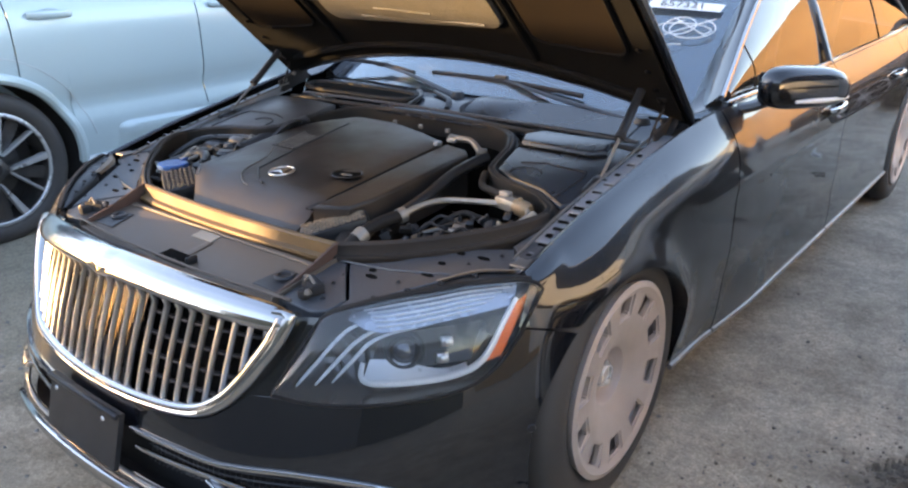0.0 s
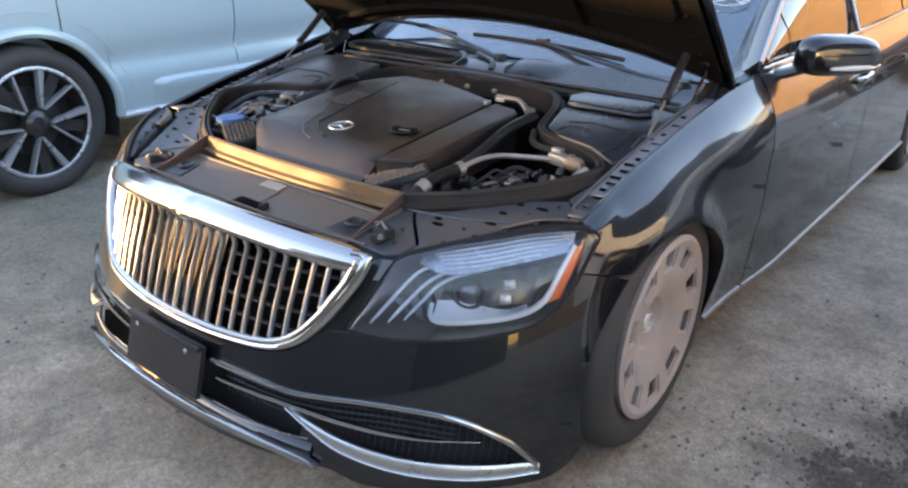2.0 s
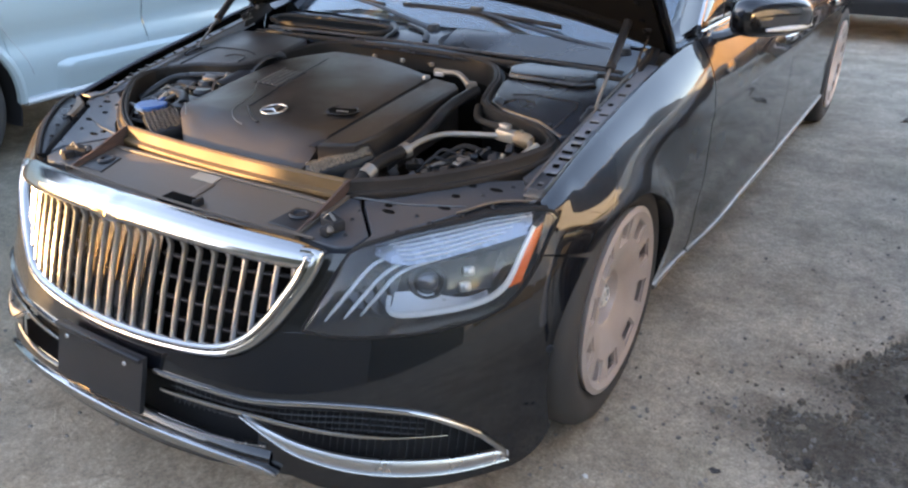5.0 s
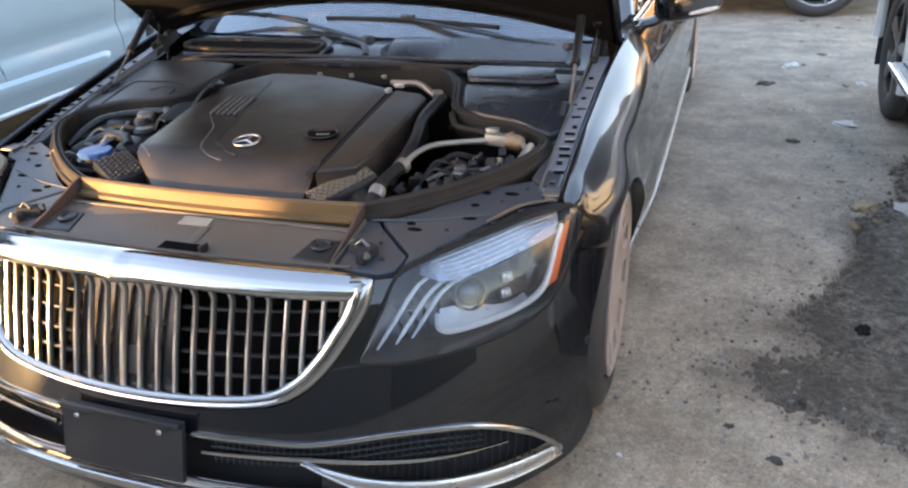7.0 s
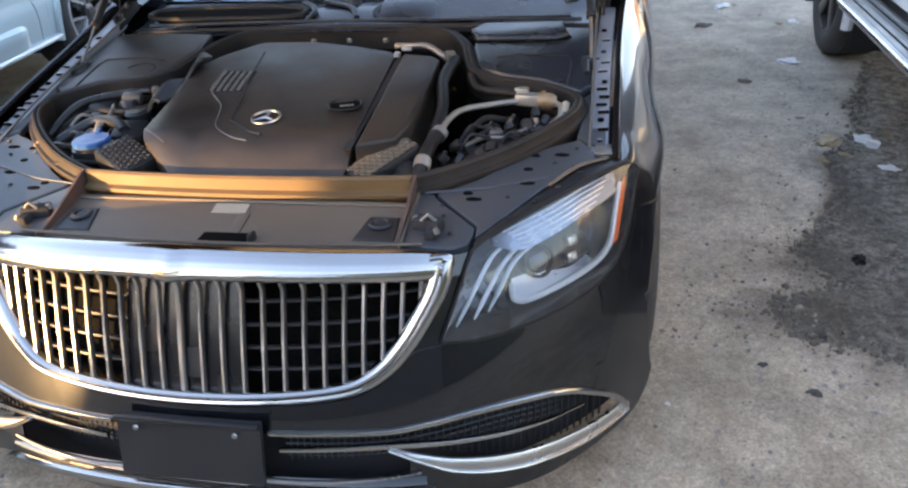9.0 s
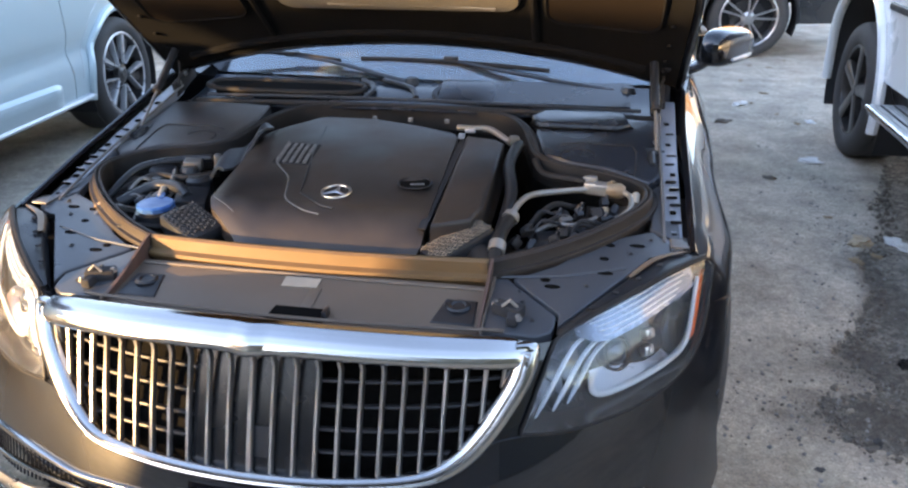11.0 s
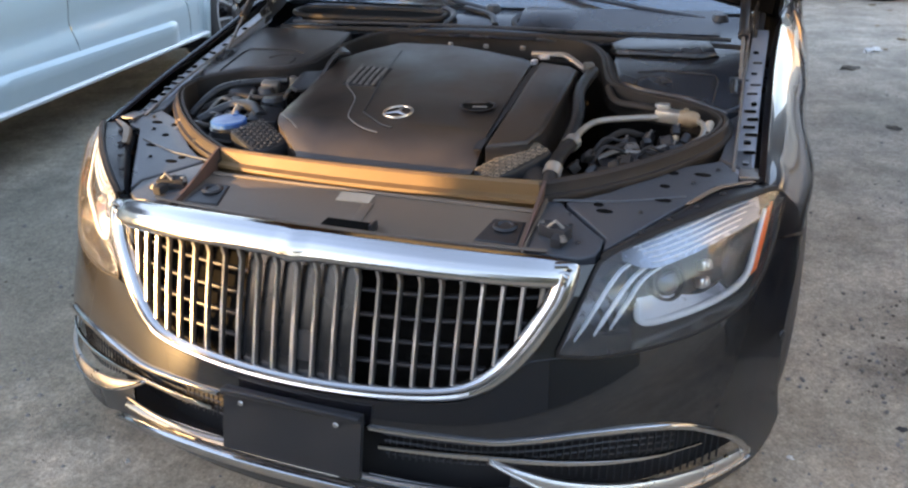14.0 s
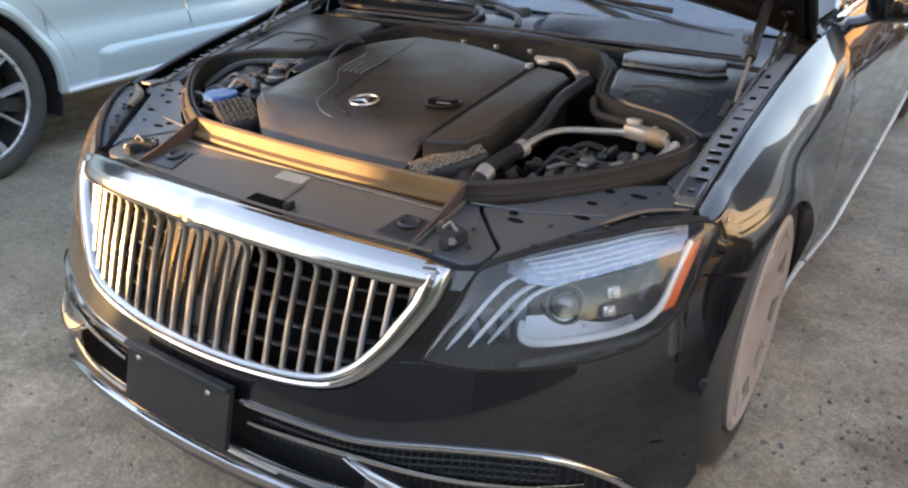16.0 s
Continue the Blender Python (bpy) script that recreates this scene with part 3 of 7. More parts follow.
# lower lip with a bright blade
part("front_lip", grid(lambda x, v: on_nose(x, 0.188 + (0.262 - 0.188 - 0.03 * (abs(x) / 0.46) ** 2) * v, 0.012 * math.sin(3.14 * v))[0], lin(-0.47, 0.47, 50), lin(0, 1, 8), 0.004), M["paint"], sedan)
part("lip_blade", strip_on_nose([(-0.49, 0.186), (-0.42, 0.203), (-0.25, 0.220), (0, 0.226), (0.25, 0.220), (0.42, 0.203), (0.49, 0.186)], lambda t: 0.004 + 0.022 * math.sin(math.pi * t) ** 0.45, 0.012, 0.012, 90), M["chrome"], sedan, "bright chrome lip blade")
part("lip_line", strip_on_nose([(-0.46, 0.243), (-0.23, 0.249), (0, 0.268), (0.23, 0.249), (0.46, 0.243)], lambda t: 0.003 + 0.006 * math.sin(math.pi * t), 0.005, 0.006, 60), M["satin"], sedan)
part("underside_panel", grid(lambda x, v: (x, nose(x, 0.18) + 0.02 + v * 0.9, 0.17 - 0.02 * v), lin(-0.60, 0.60, 12), lin(0, 1, 4), 0.01), M["dark"], sedan)
# dark air intake behind the openings
part("intake_back", pushed(grid(lambda x, v: (x, nose(x, 0.3) + 0.07 + 0.03 * v, 0.14 + 0.24 * v), lin(-0.85, 0.85, 40), lin(0, 1, 3), 0.004)), M["dark"], sedan)
for s in (1, -1):
    bm = bmesh.new()
    for i in range(46):
        x = s * (0.20 + i * 0.0135)
        zt, zl = intake_top(abs(x)) - 0.004, (0.268 if abs(x) < 0.41 else intake_low(abs(x)))
        if zt - zl > 0.01:
            p, q = Vector((x, nose(x, zl) + 0.035, zl)), Vector((x, nose(x, zt) + 0.035, zt))
            add_tube(bm, [p, q], 0.0022, 4)
    for k in range(5):
        add_tube(bm, [(s * x, nose(x, 0.30) + 0.034, intake_top(x) - 0.012 - 0.016 * k) for x in lin(0.19, 0.72, 16)], 0.0022, 4)
    tagged(part("intake_mesh", pushed(bm), M["plastic"], sedan, "black intake mesh"), kind="stuff")
for s in (1, -1):
    part("intake_moulding", pushed(strip_on_nose([(s * x, z) for x, z in ((0.17, 0.350), (0.3, 0.346), (0.406, 0.339), (0.47, 0.341), (0.564, 0.343), (0.66, 0.332), (0.74, 0.306), (0.813, 0.252), (0.85, 0.205), (0.866, 0.172))], lambda t: 0.010 + 0.006 * t, 0.006, 0.003, 70)), M["chrome"], sedan, "chrome intake moulding")
    part("intake_blade", pushed(strip_on_nose([(s * x, z) for x, z in ((0.19, 0.313), (0.3, 0.311), (0.412, 0.305), (0.52, 0.290), (0.62, 0.274), (0.70, 0.262), (0.775, 0.252))], lambda t: 0.004 + 0.009 * math.sin(math.pi * min(1, 0.12 + t)) ** 0.5, 0.006, -0.004, 60)), M["chrome"], sedan, "thin chrome intake blade")
    part("intake_sweep", pushed(strip_on_nose([(s * x, z) for x, z in ((0.40, 0.302), (0.46, 0.272), (0.53, 0.240), (0.646, 0.205), (0.775, 0.182), (0.845, 0.178), (0.868, 0.176))], lambda t: 0.004 + 0.032 * math.sin(math.pi * min(1, 0.03 + 0.85 * t)), 0.007, 0.002, 60)), M["satin"], sedan, "broad satin chrome sweep")
    part("sweep_edge", pushed(strip_on_nose([(s * x, z) for x, z in ((0.40, 0.304), (0.46, 0.268), (0.53, 0.228), (0.646, 0.190), (0.775, 0.166), (0.868, 0.164))], 0.006, 0.008, 0.004, 50)), M["chrome"], sedan)
    part("parking_sensor", lathe([(0.0, 0.003), (0.008, 0.003), (0.010, 0)], 16), M["plastic"], sedan).matrix_local = Matrix.Translation(on_nose(s * 0.905, 0.40)[0]) @ Vector(on_nose(s * 0.905, 0.40)[1]).to_track_quat("X", "Z").to_matrix().to_4x4()
# plate bracket, empty
plate = part("plate_bracket", grid(lambda u, v: (0.015 + u, nose(0.16, 0.33) - 0.028 - 0.006 * math.cos(u * 6) + 0.035 * (v - 0.5), 0.264 + 0.128 * v), lin(-0.153, 0.153, 12), lin(0, 1, 8), 0.012), M["plastic"], sedan, "empty black plate bracket")
part("bracket_lip", box(0.306, 0.012, 0.012, Matrix.Translation((0.015, nose(0.16, 0.33) - 0.022, 0.388)), 0.003), M["plastic"], plate)
for u in (-0.105, 0.105):
    part("screw", lathe([(0, 0.004), (0.005, 0.003), (0.006, 0)], 12), M["satin"], plate).matrix_local = Matrix.Translation((0.015 + u, nose(0.16, 0.33) - 0.030, 0.372)) @ Euler((0, 0, radians(-90))).to_matrix().to_4x4()

# grille: shield outline as (x, z) on the right half, top corner first
GR = ((0.514, 0.634), (0.511, 0.610), (0.502, 0.578), (0.482, 0.540), (0.455, 0.497), (0.417, 0.455), (0.370, 0.427), (0.31, 0.414), (0.2, 0.407), (0.1, 0.404), (0, 0.403))
half = smooth_path([(x, 0, z) for x, z in ((0.470, 0.650), (0.494, 0.649), (0.508, 0.644)) + GR], 66)
ring = [(p.x, p.z) for p in half] + [(-p.x, p.z) for p in half[-2::-1]]


def proud(z):
    """How far the grille stands out of the fascia: most at its top."""
    return 0.008 + 0.026 * smooth_step((z - 0.42) / 0.20)


def grille_section(ring, offs):
    """Sweeps a section of (share of the width inwards, out) pairs along the shield's sides and bottom."""
    bm = bmesh.new()
    rows = []
    n = len(ring)
    for i, (x, z) in enumerate(ring):
        (ax, az), (bx, bz) = ring[max(i - 1, 0)], ring[min(i + 1, n - 1)]
        t = Vector((bx - ax, bz - az)).normalized()
        inn = Vector((t.y, -t.x))
        if inn.dot(Vector((-x, 0.58 - z))) < 0:
            inn = -inn
        w = 0.026 + 0.017 * abs(inn.x)
        rows.append([bm.verts.new(on_nose(x + inn.x * d * w, z + inn.y * d * w, o + proud(z))[0]) for d, o in offs])
    m = len(offs)
    for a, b in zip(rows, rows[1:]):
        for j in range(m):
            bm.faces.new((a[j], a[(j + 1) % m], b[(j + 1) % m], b[j]))
    bm.faces.new(rows[0][::-1])
    bm.faces.new(rows[-1])
    bmesh.ops.recalc_face_normals(bm, faces=bm.faces)
    return bm


grille = part("grille", grille_section(ring, ((0, -0.045), (0, -0.006), (0.03, 0.001), (0.12, 0.006), (0.28, 0.009), (0.44, 0.008), (0.50, 0.001), (0.55, 0.000), (0.60, 0.005), (0.72, 0.007), (0.86, 0.004), (1.0, -0.004), (1.0, -0.05), (0.5, -0.05))), M["chrome"], sedan, "chrome shield grille frame with vertical bars")


def bar_bow(x):
    return nose(x, 0.62) - nose(0, 0.62)


def top_bar(x, v):
    """Convex bar that leans back over the bars; v runs round its section."""
    sec = ((0.152, 0.642), (0.134, 0.650), (0.126, 0.655), (0.1225, 0.661), (0.1235, 0.668), (0.129, 0.678), (0.138, 0.688), (0.150, 0.696), (0.163, 0.701), (0.175, 0.702), (0.184, 0.698), (0.188, 0.680))
    i = min(int(v), 10)
    t = v - i
    y, z = sec[i][0] + (sec[i + 1][0] - sec[i][0]) * t, sec[i][1] + (sec[i + 1][1] - sec[i][1]) * t
    k = abs(x) / 0.512
    mid = max(0, 1 - abs(x) / 0.035)
    if 1.5 < v < 9:
        y -= 0.005 * mid
    if v < 4.5:
        z -= 0.005 * max(0, 1 - abs(x) / 0.06)
    y = 0.1225 + (y - 0.1225) * (1 - 0.30 * k ** 4)
    z -= 0.036 * k * k
    e = max(0.0, 1 - k ** 22) ** 0.4
    z = 0.634 + (z - 0.634) * (0.18 + 0.82 * e)
    yy = 0.145 + (y - 0.145) * (0.35 + 0.65 * e)
    return (x, yy + bar_bow(x), z)


xs = lin(-0.512, -0.44, 22)[:-1] + lin(-0.44, -0.05, 32)[:-1] + lin(-0.05, 0.05, 15)[:-1] + lin(0.05, 0.44, 32)[:-1] + lin(0.44, 0.512, 22)
part("grille_top_bar", grid(top_bar, xs, lin(0, 11, 44), 0.003), M["chrome"], grille, "broad polished chrome top bar", 50)
part("grille_carrier", grid(lambda x, v: (x, 0.165 + bar_bow(x) * (1 - 0.5 * v) + 0.115 * v, 0.672 - 0.036 * (x / 0.512) ** 2 - 0.038 * v + 0.012 * v * (x / 0.512) ** 2), lin(-0.49, 0.49, 20), lin(0, 1, 4), 0.004), M["plastic"], grille)
inner_low = lambda x: float(np.interp(abs(x), [0, 0.12, 0.24, 0.31, 0.36, 0.395, 0.43, 0.45, 0.468], [0.430, 0.432, 0.436, 0.441, 0.452, 0.472, 0.516, 0.556, 0.605]))


def grille_bar(x, w):
    """An upright bar, kinked forward near its top."""
    zt = 0.664 - 0.036 * (x / 0.512) ** 2
    lo = inner_low(x) - 0.006
    zk = min(max(0.612, lo + 0.01), zt - 0.01)
    P = [on_nose(x, lo, 0.004)[0], on_nose(x, lo + (zk - lo) * 0.5, 0.012)[0], on_nose(x, zk, 0.022)[0], Vector((x, 0.136 + bar_bow(x), zt))]
    bm = bmesh.new()
    rings = []
    for i, p in enumerate(P):
        t = (P[min(i + 1, 3)] - P[max(i - 1, 0)]).normalized()
        nn = Vector((0, -t.z, t.y)).normalized()
        rings.append([bm.verts.new(p + Vector((a * w / 2, 0, 0)) + nn * b) for a, b in ((-1, -0.009), (-1, -0.003), (-0.55, 0.002), (0.55, 0.002), (1, -0.003), (1, -0.009))])
    for a, b in zip(rings, rings[1:]):
        for j in range(6):
            bm.faces.new((a[j], a[(j + 1) % 6], b[(j + 1) % 6], b[j]))
    bm.faces.new(rings[0][::-1])
    bm.faces.new(rings[-1])
    bmesh.ops.recalc_face_normals(bm, faces=bm.faces)
    return bm


def bar_x(i):
    return math.copysign(0.0438 * abs(i) - 0.00047 * i * i, i)


for i in range(-12, 13):
    part("grille_bar", grille_bar(bar_x(i), 0.0120 if i == 0 else 0.0086), M["slat"], grille)
radar = part("radar_panel", grid(lambda x, v: on_nose(x, 0.425 + 0.22 * v, -0.008 + 0.012 * v)[0], lin(-0.124, 0.124, 14), lin(0, 1.0, 8), 0.006), M["radar"], grille, "smooth dark radar panel")
part("sensor_window", grid(lambda x, v: on_nose(x, 0.452 + 0.055 * v, -0.005 + 0.004 * v)[0], lin(0.006, 0.034, 4), lin(0, 1, 4), 0.003), M["plastic"], radar)
# sheet whose near-black colour gives the darkness behind the bars
part("grille_back", grid(lambda x, v: on_nose(x, 0.39 + 0.25 * v, -0.075)[0], lin(-0.49, 0.49, 40), lin(0, 1, 6), 0.004), M["hole_black"], grille)
for z in (0.467, 0.508, 0.550, 0.592):
    for s in (1, -1):
        x1 = max(x for x in lin(0.126, 0.47, 90) if inner_low(x) < z - 0.004)
        part("grille_crossbar", tube([on_nose(s * x, z, -0.026 + 0.6 * (proud(z) - 0.008))[0] for x in lin(0.126, x1, 16)], 0.0056, 8, flat=0.75), M["crossbar"], grille)

# headlights
lamp_low = spl((0.500, 0.491), (0.52, 0.488), (0.585, 0.481), (0.66, 0.482), (0.733, 0.487), (0.785, 0.497), (0.82, 0.514), (0.842, 0.545), (0.855, 0.585), (0.863, 0.64), (0.868, 0.674))
lamp_top = spl((0.500, 0.498), (0.515, 0.540), (0.535, 0.600), (0.552, 0.643), (0.60, 0.664), (0.66, 0.682), (0.72, 0.693), (0.78, 0.702), (0.83, 0.702), (0.855, 0.695), (0.868, 0.680))
brow_low = lambda x: float(np.interp(x, [0.595, 0.63, 0.66, 0.712, 0.771, 0.80, 0.836], [0.640, 0.622, 0.617, 0.626, 0.640, 0.646, 0.655]))
grille_x = lambda z: float(np.interp(z, [q[1] for q in GR[::-1]], [q[0] for q in GR[::-1]]))
DRL = ((0.640, 0.558), (0.643, 0.533), (0.655, 0.521), (0.678, 0.517), (0.727, 0.518), (0.772, 0.522), (0.803, 0.534), (0.818, 0.553), (0.826, 0.580), (0.832, 0.625), (0.839, 0.668))
GUIDES = (((0.532, 0.508), (0.556, 0.551), (0.586, 0.605), (0.609, 0.629), (0.66, 0.648), (0.74, 0.666)),
          ((0.567, 0.513), (0.590, 0.553), (0.617, 0.597), (0.644, 0.620), (0.69, 0.638), (0.76, 0.656)),
          ((0.596, 0.519), (0.620, 0.560), (0.641, 0.595), (0.670, 0.614), (0.72, 0.627), (0.78, 0.643)))


def at_nose(x, z, out):
    p, n = on_nose(x, z, out)
    return Matrix.Translation(p) @ n.to_track_quat("X", "Z").to_matrix().to_4x4()


def placed(bm, m):
    bm.transform(m)
    return bm


for s in (1, -1):
    def lamp(x, v, out=0.0):
        return on_nose(x, lamp_low(x) + (lamp_top(x) - lamp_low(x)) * v, out)[0]
    xs = lin(0.500, 0.84, 40) + lin(0.846, 0.868, 6)
    housing = part("headlight", flip_push(grid(lambda x, v: lamp(x, v, -0.085 * math.sin(math.pi * min(max(v, 0), 1)) ** 0.5 * min(1, 0.25 + (x - 0.5) / 0.06) - 0.003), xs, lin(0, 1, 14), 0.003), s), M["gloss"], sedan, "clear headlight with dark housing and amber marker")
    part("lens", outward(flip_push(grid(lambda x, v: lamp(x, v, 0.004 + 0.014 * math.sin(math.pi * v) ** 0.8 * min(1, (x - 0.5) / 0.06 + 0.05, (0.868 - x) / 0.03 + 0.05)), xs, lin(0, 1, 14)), s)), M["lens"], housing).visible_shadow = False
    part("lamp_seal", flip_push(tube([lamp(x, 0, 0.003) for x in xs] + [lamp(x, 1, 0.003) for x in xs[::-1]], 0.0036, 6, True), s), M["rubber"], housing)

    def guide(pts, r, name, material, depth, n=40, flat=0.8):
        deep = depth if callable(depth) else (lambda t: depth)
        P = [on_nose(p.x, p.z, deep(i / n))[0] for i, p in enumerate(smooth_path([(x, 0, z) for x, z in pts], n))]
        return part(name, flip_push(tube(P, r, 8, flat=flat), s), material, housing)

    guide(DRL, lambda t: 0.0038 + 0.0046 * math.sin(math.pi * (0.06 + 0.9 * t)) ** 0.6, "daylight_bar", M["lightguide"], lambda t: -0.032 + 0.024 * smooth_step((t - 0.45) / 0.3))
    part("reflector_bowl", flip_push(grid(lambda x, v: on_nose(x, 0.522 + 0.012 * max(0, (x - 0.76) / 0.05) ** 2 + (0.040 - 0.028 * smooth_step((x - 0.67) / 0.12)) * v, -0.031 - 0.024 * v)[0], lin(0.648, 0.806, 24), lin(0, 1, 5), 0.002), s), M["reflector"], housing, "silvery reflector bowl")
    for k, pts in enumerate(GUIDES):
        guide(pts, lambda t: 0.0052 * min(1, 0.35 + 5 * t) - 0.0026 * smooth_step((t - 0.45) / 0.5), "light_guide", M["lightguide"], -0.024 - 0.004 * k, flat=0.7)
    brow = part("reflector_brow", flip_push(grid(lambda x, v: on_nose(x, (lamp_top(x) - 0.007) * (1 - v) + brow_low(x) * v, -0.030 + 0.020 * v)[0], lin(0.595, 0.838, 40), lin(0, 1, 8), 0.002), s), M["brow"], housing, "silvery ribbed reflector brow")
    for k in range(5):
        f = 0.14 + 0.17 * k
        part("brow_rib", flip_push(tube([on_nose(x, (lamp_top(x) - 0.007) * (1 - f) + brow_low(x) * f, -0.027 + 0.020 * f)[0] for x in lin(0.615 + 0.008 * k, 0.828 - 0.009 * k, 18)], lambda t: 0.0010 + 0.0016 * math.sin(math.pi * (0.1 + 0.85 * t)), 6), s), M["lightguide"], brow)
    # projector in its bezel, two small lenses beside it
    part("projector_bezel", flip_push(placed(lathe([(0.031, 0.004), (0.034, 0.010), (0.038, 0.010), (0.043, -0.002), (0.044, -0.02)], 32), at_nose(0.702, 0.579, -0.056)), s), M["tower"], housing)
    part("projector", flip_push(placed(lathe([(0.0, 0.018), (0.012, 0.016), (0.022, 0.010), (0.030, 0.0), (0.031, -0.02)], 28), at_nose(0.702, 0.579, -0.054)), s), M["bulb"], housing, "round projector lens")
    part("inner_bezel", flip_push(grid(lambda x, v: on_nose(x, 0.538 + 0.075 * v + 0.01 * (x - 0.66) / 0.15, -0.066 + 0.010 * abs(2 * v - 1))[0], lin(0.652, 0.812, 16), lin(0, 1, 6), 0.002), s), M["plastic"], housing)
    for x, z in ((0.765, 0.592), (0.766, 0.560)):
        part("led_lens", flip_push(placed(join(box(0.020, 0.026, 0.021, None, 0.004), lathe([(0.0, 0.016), (0.006, 0.014), (0.009, 0.008)], 12)), at_nose(x, z, -0.046)), s), M["satin"], housing)

    def amber(u, v):
        z = 0.548 + (0.100 + 0.018 * u) * v
        a = Vector((0.815 + 0.014 * v, nose(0.815 + 0.014 * v, z) + 0.012, z))
        b = Vector((0.834 + 0.015 * v, nose(0.850 + 0.010 * v, z) + 0.004, z + 0.006))
        return a.lerp(b, u)
    part("side_marker", flip_push(grid(amber, lin(0, 1, 6), lin(0, 1, 16), 0.004), s), M["amber"], housing, "orange side marker reflector")
    part("marker_backing", flip_push(grid(lambda u, v: Vector(amber(u, v)) + Vector((-0.006, 0.002, 0)), lin(-0.05, 1.05, 6), lin(-0.05, 1.15, 12), 0.002), s), M["tower"], housing)
    # black filler between grille and lamp
    def filler_at(u, v):
        z = 0.455 + 0.185 * v
        xl = float(np.interp(z, [0.455, 0.486, 0.540, 0.600, 0.643], [0.470, 0.503, 0.515, 0.535, 0.552]))
        return on_nose(grille_x(z) - 0.012 + (xl - grille_x(z) + 0.014) * u, z, -0.004)[0]
    part("corner_filler", flip_push(grid(filler_at, lin(0, 1, 6), lin(0, 1, 14), 0.004), s), M["paint"], sedan)

# fenders and sides
def arch_z(y, c):
    d = ARCH_R ** 2 - (y - c) ** 2
    return ARCH_Z + math.sqrt(d) if d > 0 else -9


def sill_rise(y):
    return 0.020 * smooth_step((y - 1.35) / 0.8)


def side_low(y):
    if y < 0.72:
        return max(seam_z(y), arch_z(y, ARCH_Y))
    return max(0.205 + sill_rise(y), arch_z(y, ARCH_Y) if y < ARCH_Y + ARCH_R else -9, arch_z(y, REAR_AXLE + 0.01))


def side_panel(ys, top_lip=True):
    def f(y, v):
        zt, zl = crest(y), side_low(y)
        if v <= 1:
            return (crest_x(y) - 0.028 * (1 - v), y, zt - 0.006 * (1 - v) ** 2 + 0.002)
        k = (v - 1) / 9
        z = zt + (zl - zt) * (0.55 * k + 0.45 * k * k)
        return (side_x(y, z), y, z)
    return grid(f, ys, lin(0, 1, 3)[:-1] + lin(1, 10, 26), 0.004)


